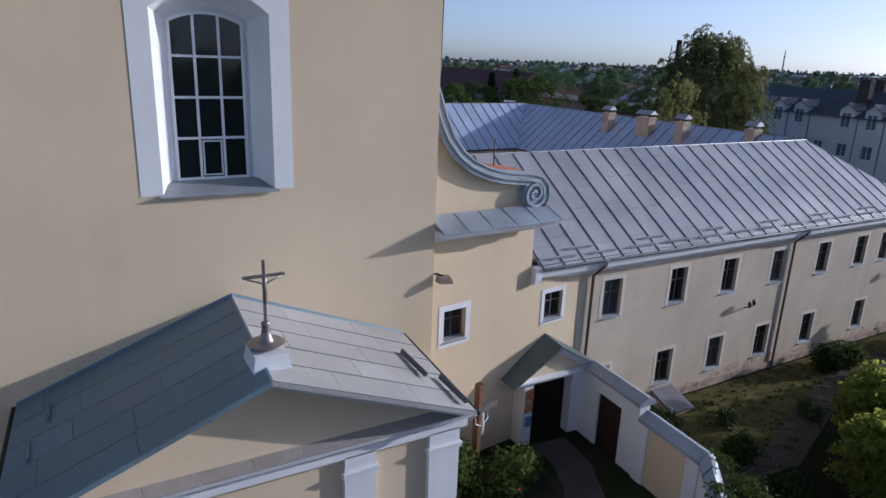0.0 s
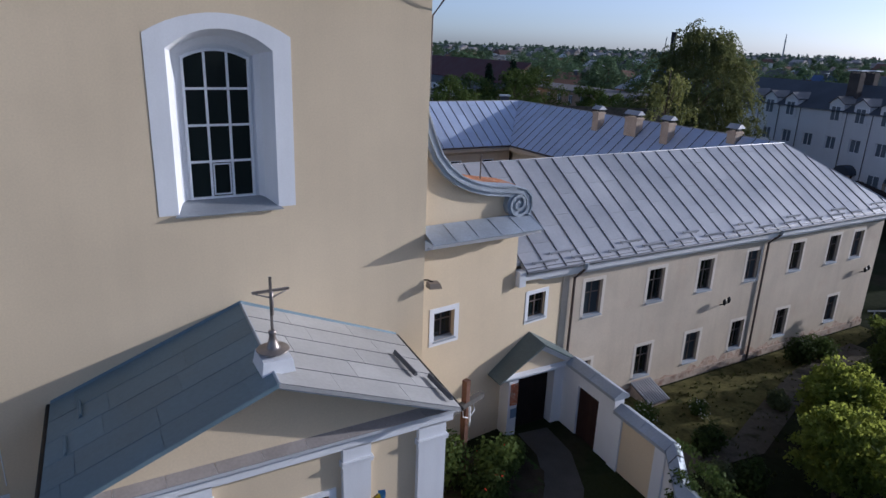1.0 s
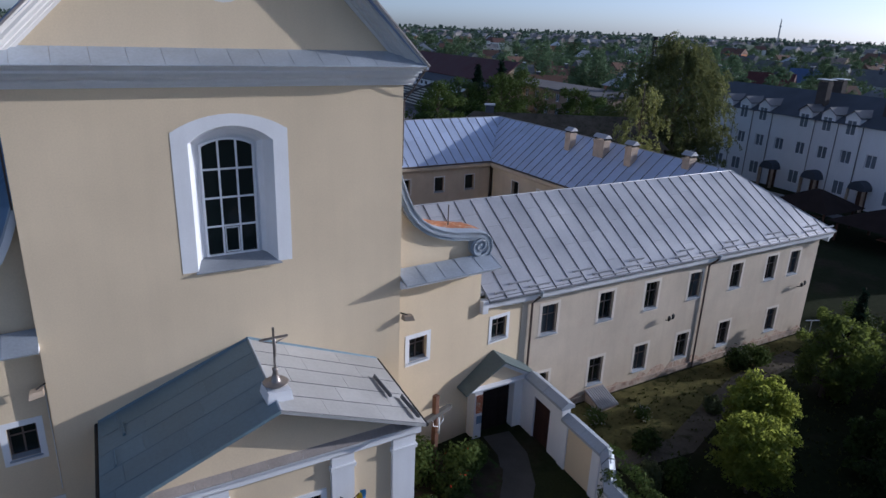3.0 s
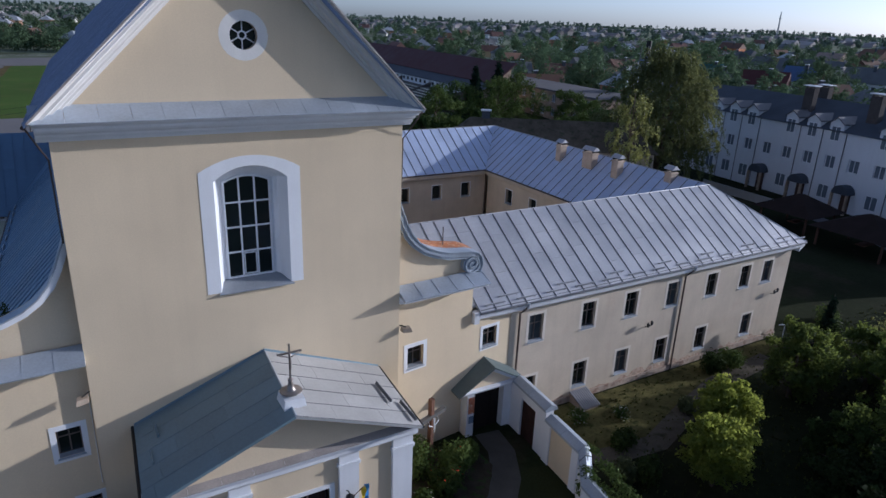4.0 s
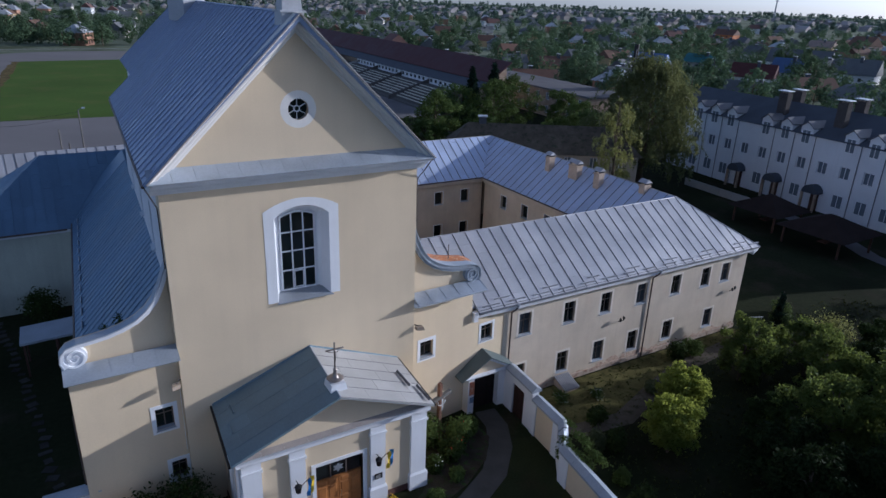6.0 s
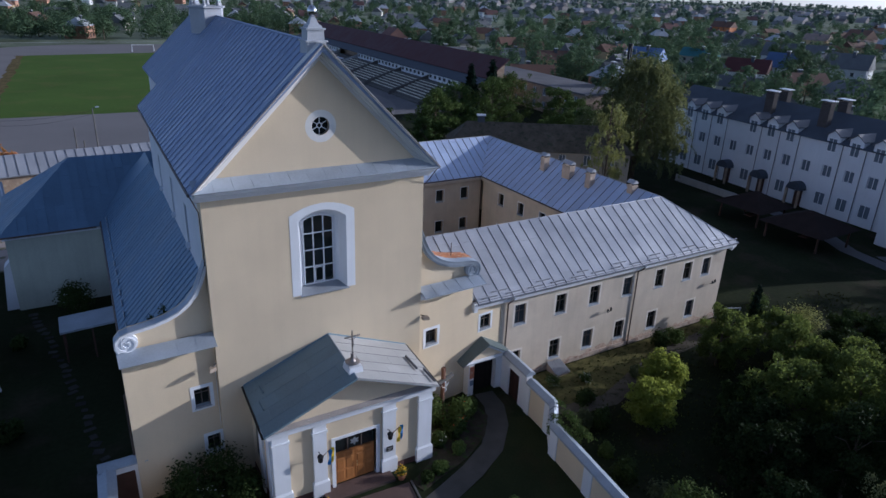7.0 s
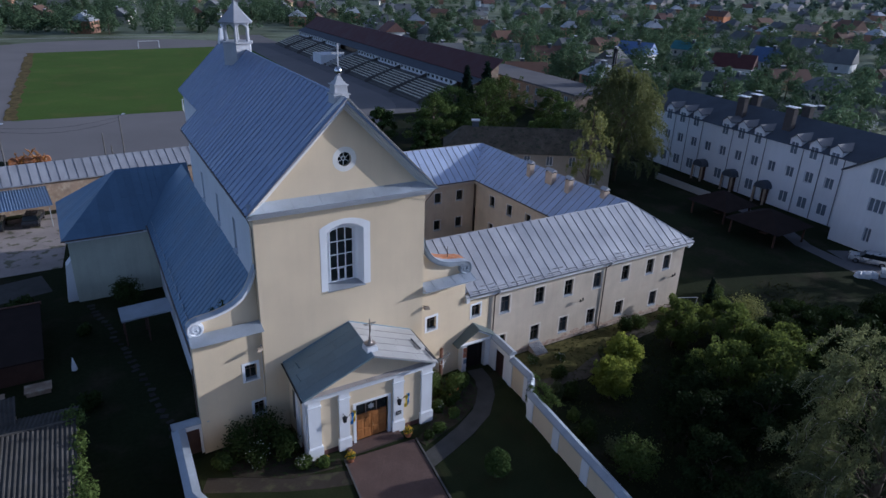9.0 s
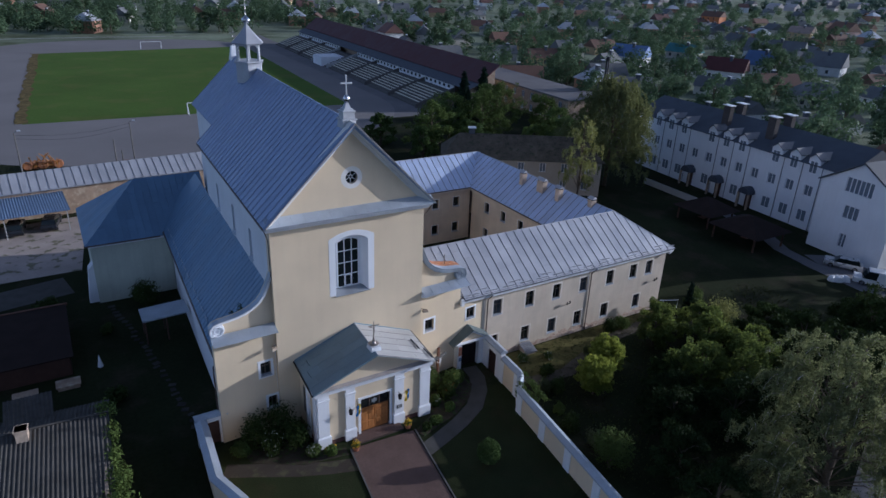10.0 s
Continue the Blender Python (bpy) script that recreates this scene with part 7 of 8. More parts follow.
for z, sag in ((8.2, 0.7), (7.7, 0.9)):
    wire = thing("overhead_wire", (-14, 72, z), "thin dark overhead wire between the lamp posts", "wire")
    part("strand", Shape().tube([(-22 + 15.7 * q / 8, 70 + 5 * q / 8, z - 0.55 * q / 8 - sag * math.sin(math.pi * q / 8)) for q in range(9)], 0.014, 4), IRON, wire)
heap = thing("machinery_heap", (-19.5, 81.5, 0), "orange heap of dismantled farm machinery frames", "machinery")
rh = random.Random(9)
for k in range(30):
    x, y, z = rh.uniform(-22.2, -16.8), rh.uniform(80.0, 83.0), rh.uniform(0.1, 1.3)
    part("frame_bar", Shape().tube([(x, y, z), (x + rh.uniform(-1.4, 1.4), y + rh.uniform(-1, 1), z + rh.uniform(0.4, 1.6))], 0.075, 6), MACHINE, heap)
for k in range(5):
    x, y = -21.6 + 1.1 * k, 80.6 + 0.3 * (k % 2)
    part("wheel", Shape().prism([(x + 0.7 * math.cos(2 * math.pi * q / 16), y, 0.7 + 0.7 * math.sin(2 * math.pi * q / 16)) for q in range(16)], (0.08, 0.22, 0)), RUST, heap)
part("chassis", Shape().hexa([(-22.0, 80.6, 0.4), (-17.0, 80.6, 0.5), (-17.0, 82.4, 0.5), (-22.0, 82.4, 0.4)], [(-21.4, 80.9, 0.7), (-17.6, 80.9, 0.9), (-17.7, 82.2, 0.8), (-21.5, 82.2, 0.8)]), MACHINE, heap)

# ---------------------------------------------------------------- stadium


def rounded(x0, x1, y0, y1, r, n=8):
    pts = []
    for cx, cy, a0 in ((x1 - r, y1 - r, 0), (x0 + r, y1 - r, 90), (x0 + r, y0 + r, 180), (x1 - r, y0 + r, 270)):
        pts += [(cx + r * math.cos(radians(a0 + 90 * k / n)), cy + r * math.sin(radians(a0 + 90 * k / n))) for k in range(n + 1)]
    return pts


def askew(pts):
    return [(x + 0.03 * (y - 115), y) for x, y in pts]


sheet("running_track", askew(rounded(-42, 60, 78, 272, 42)), 0.03, TRACK, "wide grey cinder running track", "track")
sheet("football_pitch", [(-22.2, 116.4), (48.5, 114), (56.5, 240), (-17.1, 232)], 0.06, PITCH, "bright green mown football pitch", "pitch")
re_ = random.Random(3)
edge = [(-22.0 + 5.0 * k / 40, 117.0 + 115 * k / 40) for k in range(41)]
sheet("turf_edge", [(x - re_.uniform(1.3, 2.3), y) for x, y in edge] + [(x + re_.uniform(-0.1, 0.9), y) for x, y in reversed(edge)], 0.075, material("dry_edge_grass", (0.13, 0.10, 0.045), 0.95, 0, 0.3, 0.4, 4, 0.3, dark=(0.05, 0.055, 0.02), spec=0.05), "ragged strip of dry brown grass beside the pitch", "grass")
ribbon("track_kerb", askew([(-60, 262), (-46, 276), (-28, 282), (0, 283), (40, 283)]), 1.2, 0.08, CONC_L, "pale concrete kerb round the track", "kerb")


def goal(x, y, rot):
    ob = thing("football_goal", (0, 0, 0), "white football goal frame without net", "goal", "goals of the pitch")
    for q in (-3.66, 3.66):
        part("post", Shape().tube([(q, 0, 0), (q, 0, 2.44)], 0.09, 8), WHITE_WALL, ob)
        part("stay", Shape().tube([(q, 0, 2.44), (q, 1.6, 0)], 0.05, 6), WHITE_WALL, ob)
    part("crossbar", Shape().tube([(-3.66, 0, 2.44), (3.66, 0, 2.44)], 0.09, 8), WHITE_WALL, ob)
    ob.matrix_basis = pose(x, y, 0.06, 0, 0, rot)


goal(21, 240, 0)
goal(13.6, 115.5, 180)


def grandstand():
    ob = thing("grandstand", (0, 0, 0), "long concrete grandstand with pale benches, white booths and dark red roof", "grandstand")
    L = 141.0
    stair = [(10.5, 0, 0), (0, 0, 0)]
    for k in range(9):
        stair += [(k * 1.05, 0, 0.35 + 0.4 * k), ((k + 1) * 1.05 if k < 8 else 10.5, 0, 0.35 + 0.4 * k)]
    steps = Shape().prism(stair, (0, L, 0))
    part("terrace", steps, KERBM, ob)
    for j in range(8):
        y0 = 1.0 + 17.6 * j
        wl = Shape().prism([(-0.6, y0 - 0.9, 0), (10.5, y0 - 0.9, 0), (10.5, y0 - 0.9, 4.6), (-0.6, y0 - 0.9, 1.0)], (0, 0.6, 0))
        part("dividing_wall", wl, CONC_L if j in (4, 5) else KERBM, ob)
        if j == 4:
            part("entrance_block", Shape().box(-1.0, 9.0, y0 + 4, y0 + 13, 0, 3.0), WHITE_WALL, ob)
            continue
        for k in range(1, 8):
            for q in range(2):
                part("bench", Shape().box(k * 1.05 + 0.25, k * 1.05 + 0.75, y0 + 0.8 + 8.1 * q, y0 + 8.4 + 8.1 * q, 0.35 + 0.4 * k + 0.18, 0.35 + 0.4 * k + 0.30), material("pale_bench_boards", (0.62, 0.6, 0.5), 0.8, 0, 0.1, 1, 8, 0) if (j, k, q) == (0, 1, 0) else bpy.data.materials["pale_bench_boards"], ob)
        hl = [(y0 + 2 + 2.6 * q, y0 + 3.6 + 2.6 * q, 4.0, 4.8) for q in range(6)]
        b = part("booth", grid_wall(y0, y0 + 17, 3.4, 5.2, hl, 0, 0.3, lambda u, y, z: (10.5 + y, u, z)), WHITE_WALL, ob)
        part("pane", Shape().box(10.7, 10.74, y0, y0 + 17, 3.9, 4.9), GLASS_B, b)
    part("canopy", Shape().hexa([(9.6, -8, 5.3), (9.6, L, 5.3), (13.4, L, 6.6), (13.4, -8, 6.6)], [(9.6, -8, 5.42), (9.6, L, 5.42), (13.4, L, 6.75), (13.4, -8, 6.75)]), SLATE, ob, "dark blue-grey sheet canopy")
    part("rear_wall", Shape().box(12.6, 13.0, -8, L, 0, 6.3), CLAY, ob)
    part("rear_roof", Shape().hexa([(13.0, -8, 6.7), (13.0, L, 6.7), (18.5, L, 10.9), (18.5, -8, 10.9)], [(13.0, -8, 6.9), (13.0, L, 6.9), (18.5, L, 11.1), (18.5, -8, 11.1)]), REDROOF, ob, "dark red sheet roof")
    part("back_block", Shape().prism([(13.2, -7.5, 0), (17.5, -7.5, 0), (17.5, -7.5, 10.0), (13.2, -7.5, 6.7)], (0, L + 7, 0)), CLAY, ob)
    ob.matrix_basis = pose(63.0, 104, 0, 0, 0, -3.3)


grandstand()
sheet("stand_apron", [(50, 96), (64, 96), (76, 285), (62, 285)], 0.012, ASPHALT, "grey asphalt apron before the grandstand", "apron")


# ---------------------------------------------------------------- neighbours


def block(name, label, category, at, rot, L, W, H, ridge, wallm, roofm, cols, rows, ww=1.2, wh=1.5, hip=0.0, flat=False, over=0.5, chim=(), simple=False):
    """A plain building: front along x facing -y, with real window openings and a pitched or flat roof."""
    ob = thing(name, (0, 0, 0), label, category)
    holes = [(x - ww / 2, x + ww / 2, z, z + wh) for x in cols for z in rows]
    part("front_wall", grid_wall(0, L, -0.7, H, holes, 0, 0.4), wallm, ob)
    for a, b, c, d in holes:
        m = (a + b) / 2
        if simple:
            part("window", Shape().box(a, b, 0.16, 0.2, c, d), GLASS_B, ob)
            continue
        w = part("window", Shape().box(a, a + 0.07, 0.14, 0.22, c, d).box(b - 0.07, b, 0.14, 0.22, c, d).box(a + 0.07, b - 0.07, 0.14, 0.22, d - 0.07, d).box(a + 0.07, b - 0.07, 0.14, 0.22, c, c + 0.07).box(m - 0.035, m + 0.035, 0.14, 0.22, c + 0.07, d - 0.07), FRAME_W, ob)
        part("pane", Shape().box(a, b, 0.2, 0.215, c, d), GLASS_C, w)
    part("side_wall", Shape().box(0, 0.4, 0.4, W, -0.7, H), wallm, ob)
    part("side_wall", Shape().box(L - 0.4, L, 0.4, W, -0.7, H), wallm, ob)
    part("rear_wall", Shape().box(0.4, L - 0.4, W - 0.4, W, -0.7, H), wallm, ob)
    if flat:
        part("roof", Shape().box(-over, L + over, -over, W + over, H, H + 0.35), roofm, ob)
    else:
        y0, y1, ym = -over, W + over, W / 2
        zl = H - 0.15
        r0, r1 = (-over + hip), (L + over - hip)
        s = Shape()
        A, B, C, D = (-over, y0, zl), (L + over, y0, zl), (L + over, y1, zl), (-over, y1, zl)
        P, Q = (r0, ym, ridge), (r1, ym, ridge)
        s.face(A, B, Q, P).face(C, D, P, Q).face(D, A, P).face(B, C, Q).face(A, B, C, D)
        part("roof", s, roofm, ob)
        if hip == 0:
            for x in (0.0, L - 0.3):
                part("gable", Shape().prism([(x, 0, H - 0.2), (x, W, H - 0.2), (x, ym, ridge - 0.25)], (0.3, 0, 0)), wallm, ob)
    for x, y, z in chim:
        c = part("chimney", Shape().box(x - 0.5, x + 0.5, y - 0.4, y + 0.4, H, z), SLATE, ob)
        part("chimney_cap", Shape().box(x - 0.65, x + 0.65, y - 0.55, y + 0.55, z, z + 0.15), WHITE_WALL, c)
    ob.matrix_basis = pose(*at, 0, 0, rot)
    return ob


def apartments():
    cols = [5.9 + 3.25 * k for k in range(11)]
    base = pose(81.76, 48.92, -1.6, 0, 0, -96.0)
    ob = block("apartment_building", "white three-storey building with dark steep roof and dormers", "apartment building", (0, 0, 0), 0, 43.4, 12.0, 9.9, 12.9, WHITE_WALL, SLATE, cols, (5.05,), 1.35, 1.6, over=0.35)
    for x, y in ((18.6, 2.9), (17.8, 6.8), (28.0, 2.7), (27.6, 6.8)):
        c = part("chimney", Shape().box(x - 0.7, x + 0.7, y - 0.45, y + 0.45, 10.3, 14.35).box(x - 0.76, x + 0.76, y - 0.53, y + 0.53, 13.9, 14.05), DARKBRICK, ob, "dark brick stack with pale sheet hood")
        for q in (-0.6, 0, 0.6):
            part("hood_post", Shape().box(x + q - 0.04, x + q + 0.04, y - 0.4, y + 0.4, 14.35, 14.6), IRON, c)
        part("hood", Shape().hexa([(x - 0.95, y - 0.7, 14.6), (x + 0.95, y - 0.7, 14.6), (x + 0.95, y + 0.7, 14.6), (x - 0.95, y + 0.7, 14.6)], [(x - 0.85, y - 0.6, 14.70), (x + 0.85, y - 0.6, 14.70), (x + 0.85, y + 0.6, 14.70), (x - 0.85, y + 0.6, 14.70)]), VAN_W, c)
    for k, x in enumerate(cols):
        if k in (3, 5, 7):
            d = part("entrance_hood", Shape().prism([(x + 1.1 * math.cos(math.pi * q / 10), -1.5, 2.5 + 1.1 * math.sin(math.pi * q / 10)) for q in range(11)], (0, 1.5, 0)), SLATE, ob, "dark arched entrance hood")
            for q in (-1.0, 1.0):
                part("hood_post", Shape().box(x + q - 0.12, x + q + 0.12, -1.5, -1.2, -0.5, 2.55), CLAY, d)
            part("entrance_door", Shape().box(x - 0.6, x + 0.6, -0.05, 0.02, -0.2, 2.3), WOOD_DARK, ob)
        else:
            w = part("window", Shape().box(x - 0.75, x + 0.75, -0.04, 0.02, 1.15, 2.9), FRAME_W, ob)
            for q in (-0.36, 0.36):
                part("pane", Shape().box(x + q - 0.31, x + q + 0.31, -0.05, -0.04, 1.23, 2.82), GLASS_C, w)
        if k % 4 != 3:
            dm = part("dormer", Shape().prism([(x - 0.95, -0.05, 8.3), (x + 0.95, -0.05, 8.3), (x + 0.95, -0.05, 10.75), (x, -0.05, 11.45), (x - 0.95, -0.05, 10.75)], (0, 3.2, 0)), WHITE_WALL, ob, "white gabled dormer")
            part("frame", Shape().box(x - 0.62, x + 0.62, -0.1, -0.04, 8.55, 10.4), FRAME_W, dm)
            for q in (-0.30, 0.30):
                part("pane", Shape().box(x + q - 0.25, x + q + 0.25, -0.115, -0.1, 8.65, 10.3), GLASS_C, dm)
            for s_ in (-1, 1):
                part("dormer_roof", Shape().hexa([(x + s_ * 1.1, -0.3, 10.62), (x, -0.3, 11.45), (x, 3.4, 11.45), (x + s_ * 1.1, 3.4, 10.62)], [(x + s_ * 1.1, -0.3, 10.72), (x, -0.3, 11.57), (x, 3.4, 11.57), (x + s_ * 1.1, 3.4, 10.72)]), SEAM, dm)
            part("downpipe", Shape().tube([(x + 1.55, -0.1, 9.8), (x + 1.55, -0.1, -0.4)], 0.05, 6), SEAM, ob)
    # gabled end wing
    x0, x1, f = 43.4, 53.8, -4.7
    hl = [(46.7, 50.4, 9.0, 10.9), (47.3, 49.4, 5.5, 7.2), (47.8, 48.7, 1.5, 3.3)]
    out = [(x0, -0.7), (x1, -0.7), (x1, 9.8), ((x0 + x1) / 2, 13.1), (x0, 9.8)]
    wg = part("wing_wall", holed(out, [[(a, c), (b, c), (b, d), (a, d)] for a, b, c, d in hl], f, f + 0.4), WHITE_WALL, ob)
    for a, b, c, d in hl:
        n = max(2, round((b - a) / 0.62))
        part("window_pane", Shape().box(a, b, f + 0.2, f + 0.22, c, d), GLASS_C, wg)
        for k in range(n + 1):
            q = a + (b - a) * k / n
            part("glazing_bar", Shape().box(q - 0.05, q + 0.05, f + 0.1, f + 0.19, c, d), FRAME_W, wg)
    part("wing_side", Shape().box(x0, x0 + 0.4, f + 0.4, 0, -0.7, 9.8), WHITE_WALL, ob)
    part("wing_side", Shape().box(x1 - 0.4, x1, f + 0.4, 12, -0.7, 9.8), WHITE_WALL, ob)
    part("wing_rear", Shape().box(x0, x1 - 0.4, 11.6, 12, -0.7, 9.8), WHITE_WALL, ob)
    m = (x0 + x1) / 2
    for s_ in (-1, 1):
        part("wing_roof", Shape().hexa([(m + s_ * 5.7, f - 0.4, 9.55), (m, f - 0.4, 13.1), (m, 12.3, 13.1), (m + s_ * 5.7, 12.3, 9.55)], [(m + s_ * 5.7, f - 0.4, 9.75), (m, f - 0.4, 13.35), (m, 12.3, 13.35), (m + s_ * 5.7, 12.3, 9.75)]), SLATE, ob)
    ob.matrix_basis = base


apartments()
ribbon("yard_path", [(74, 30), (72.5, 20), (70.5, 12), (66.5, 6), (65, 0), (64, -7)], 2.4, 0.04, ASPHALT, "grey asphalt path across the lawn", "path")
ribbon("street_pavement", [(62, -15), (52, -19.5), (44, -22.2), (36, -24.8), (28, -27.8), (18, -32.5), (10, -38)], 5.5, 0.04, CONCRETE, "pale worn pavement beyond the garden trees", "pavement")
ribbon("car_park", [(71, 2), (68, -4), (66, -12)], 7, 0.03, ASPHALT, "grey asphalt parking strip by the white building", "road")
fence = thing("yard_fence", (72, 30, -1.4), "pale concrete panel fence by the white building", "fence")
for k in range(6):
    x, y = 72.6 - 0.15 * k, 37.0 - 2.2 * k
    z = ground_height(x, y)
    part("panel", Shape().hexa([(x, y, z - 0.3), (x + 0.12, y, z - 0.3), (x - 0.03, y - 2.15, z - 0.3), (x - 0.15, y - 2.15, z - 0.3)], [(x, y, z + 1.1), (x + 0.12, y, z + 1.1), (x - 0.03, y - 2.15, z + 1.1), (x - 0.15, y - 2.15, z + 1.1)]), CONC_L, fence)
rail = thing("garden_rail", (37, 0.6, -0.6), "low white pipe rail at the convent corner", "rail")
part("bar", Shape().tube([(36.3, 0.9, 0.35), (38.3, 0.0, 0.35)], 0.035, 6), WHITE_WALL, rail)
for x, y in ((36.7, 0.72), (38.2, 0.05)):
    part("post", Shape().tube([(x, y, -0.7), (x, y, 0.33)], 0.03, 6), WHITE_WALL, rail)


def pavilion(x, y, w):
    z = ground_height(x, y)
    ob = thing("garden_pavilion", (x, y, z), "open garden pavilion with dark brown hipped roof", "pavilion", "pavilions on the lawn")
    for a in (-1, 1):
        for b in (-1, 1):
            part("post", Shape().box(x + a * w - 0.1, x + a * w + 0.1, y + b * w - 0.1, y + b * w + 0.1, z - 0.1, z + 2.3), WOOD_DARK, ob)
    part("roof", Shape().hexa([(x - w - 0.8, y - w - 0.8, z + 2.2), (x + w + 0.8, y - w - 0.8, z + 2.2), (x + w + 0.8, y + w + 0.8, z + 2.2), (x - w - 0.8, y + w + 0.8, z + 2.2)], [(x - 0.3, y - 0.3, z + 3.9), (x + 0.3, y - 0.3, z + 3.9), (x + 0.3, y + 0.3, z + 3.9), (x - 0.3, y + 0.3, z + 3.9)]), BLACKROOF, ob)
    part("table", Shape().box(x - 0.9, x + 0.9, y - 0.5, y + 0.5, z + 0.7, z + 0.78), WOOD_OLD, ob)


pavilion(65.6, 18.4, 2.7)
pavilion(64.2, 10.0, 3.2)
car("estate_car", (68.5, -1.3, ground_height(68.5, -1.3) + 0.03), 117, SILVER, "silver estate car parked by the white building")
car("white_van", (66.7, -6.4, ground_height(66.7, -6.4) + 0.03), 120, VAN_W, "white van parked by the white building", True)
bundle = thing("sheeted_pile", (63.3, -3.6, ground_height(63.3, -3.6)), "small pile under crumpled bluish-white sheeting", "pile")
rb = random.Random(12)
zg = ground_height(63.3, -3.6)
for k in range(4):
    x, y, w = 62.6 + 0.5 * k, -3.3 - 0.25 * k, rb.uniform(0.45, 0.7)
    ring = [(x + w * rb.uniform(0.8, 1.2) * math.cos(q * 0.785), y + w * rb.uniform(0.8, 1.2) * math.sin(q * 0.785)) for q in range(8)]
    part("sheeting", Shape().loft([[(p, q, zg - 0.05) for p, q in ring], [(x + (p - x) * 0.8, y + (q - y) * 0.8, zg + rb.uniform(0.45, 0.6)) for p, q in ring], [(x + (p - x) * 0.3, y + (q - y) * 0.3, zg + 0.75) for p, q in ring]]), VAN_W, bundle)
block("old_house", "old two-storey house with pale walls and dark shingled roof", "house", (36.0, 46.5, -0.5), -31.0, 25.5, 8.4, 5.4, 8.4, WALLSHADE, MOSSY, [2, 5.5, 9, 12.5, 16, 19.5, 23], (0.6, 3.4), 1.0, 1.5, hip=3.0, chim=((4.5, 4.4, 9.2),))
block("low_annexe", "low old outbuilding with mossy sheet roof", "outbuilding", (12.0, 43.0, -0.5), -2.0, 24.0, 7.0, 3.4, 5.6, WALLSHADE, ETERNIT, [3, 8, 13, 18], (1.0,), 1.0, 1.2)
block("long_building", "long two-storey cream institutional building with flat roof", "building", (88.5, 122.0, 0.0), -94.0, 49.0, 12.0, 5.8, 6.2, CLAY, ASPHALT, [3 + 3.9 * k for k in range(12)], (0.7, 3.6), 1.4, 1.6, flat=True, over=0.3)
weeping_tree("old_birch", 63.9, 38.2, 18.9, 8.0, "tall dense birch beside the old house", 431, 1350, 76, 0.10, LEAF_W, 0.42, (0.05, 0.12), 60, 0.11, 14, 0.5)
weeping_tree("slender_birch", 52.0, 32.1, 13.6, 2.4, "slender pale green birch with drooping twigs by the old house", 432, 210, 36, 0.11, LEAF_S, 0.16, (0.05, 0.12), 17, 0.17, 4)
flue = thing("flue_stack", (82.2, 59.6, 0), "dark metal boiler flue in a steel lattice frame", "chimney")
zb = ground_height(82.2, 59.6) - 0.2
part("flue", Shape().tube([(82.2, 59.6, zb), (82.2, 59.6, 17.4)], 0.42, 10), IRON, flue)
for a, b in ((-1, -1), (1, -1), (1, 1), (-1, 1)):
    part("lattice_leg", Shape().tube([(82.2 + 1.5 * a, 59.6 + 1.5 * b, zb), (82.2 + 0.75 * a, 59.6 + 0.75 * b, 16.6)], 0.07, 5), SEAM, flue)
for k in range(6):
    w, z = 1.4 - 0.115 * k, zb + 2.4 + 2.6 * k
    part("lattice_ring", Shape().tube([(82.2 + w * a, 59.6 + w * b, z) for a, b in ((-1, -1), (1, -1), (1, 1), (-1, 1), (-1, -1))], 0.05, 4), SEAM, flue)
for k, (x, y, h, r) in enumerate(((45, 66, 10.2, 4.8), (52, 71, 10.4, 4.7), (58, 68, 11.2, 5.0), (50, 61, 7.2, 3.8), (65, 73, 11.4, 5.0), (38, 74, 6.5, 3.2), (32, 80, 5.5, 3.0), (70, 84, 9.0, 4.2), (62, 56, 7.0, 3.6), (67, 52, 9.0, 4.2), (72, 60, 8.5, 4.2), (41, 62, 6.4, 3.0), (76, 70, 8, 4))):
    tree("broadleaf_tree", x, y, h, r, (LEAF, LEAF_T)[k % 2], "broad dark green tree behind the convent", 6500, 0.18, 440 + k, 0.28, low=0.16, blobs=16)
conifer("fir", 66.5, 88.5, 12.2, 2.4, 461, "tall dark fir tree")
conifer("fir", 71.5, 88.0, 13.0, 2.6, 462, "tall dark fir tree")


# ---------------------------------------------------------------- town and distance
def house_kind(name, L, W, H, ridge, wallm, roofm, label, cols, rows=(0.9,), hip=0.0, chim=True):
    return block(name, label, "house", (0, 0, -500), 0, L, W, H, ridge, wallm, roofm, cols, rows, 1.1, 1.3, hip=hip, chim=((L * 0.6, W * 0.4, ridge + 0.7),) if chim else (), simple=True)


def tinted(name, base, rough=0.8, metal=0.0):
    return material(name, base, rough, metal, 0.12, 0.4, 6, 0.05, obj=0.2)


W1, W2, W3, W4 = tinted("pale_render", (0.55, 0.52, 0.46)), tinted("brick_render", (0.36, 0.20, 0.13)), tinted("white_house_render", (0.68, 0.68, 0.68)), tinted("ochre_render", (0.48, 0.36, 0.20))
R1, R2, R3, R4, R5 = tinted("slate_sheet", (0.13, 0.135, 0.14)), tinted("brick_red_tile", (0.13, 0.072, 0.062)), tinted("brown_tile", (0.15, 0.085, 0.06)), tinted("pale_zinc_sheet", (0.42, 0.44, 0.47), 0.5, 0.3), tinted("blue_metal_tile", (0.12, 0.18, 0.34), 0.5, 0.2)
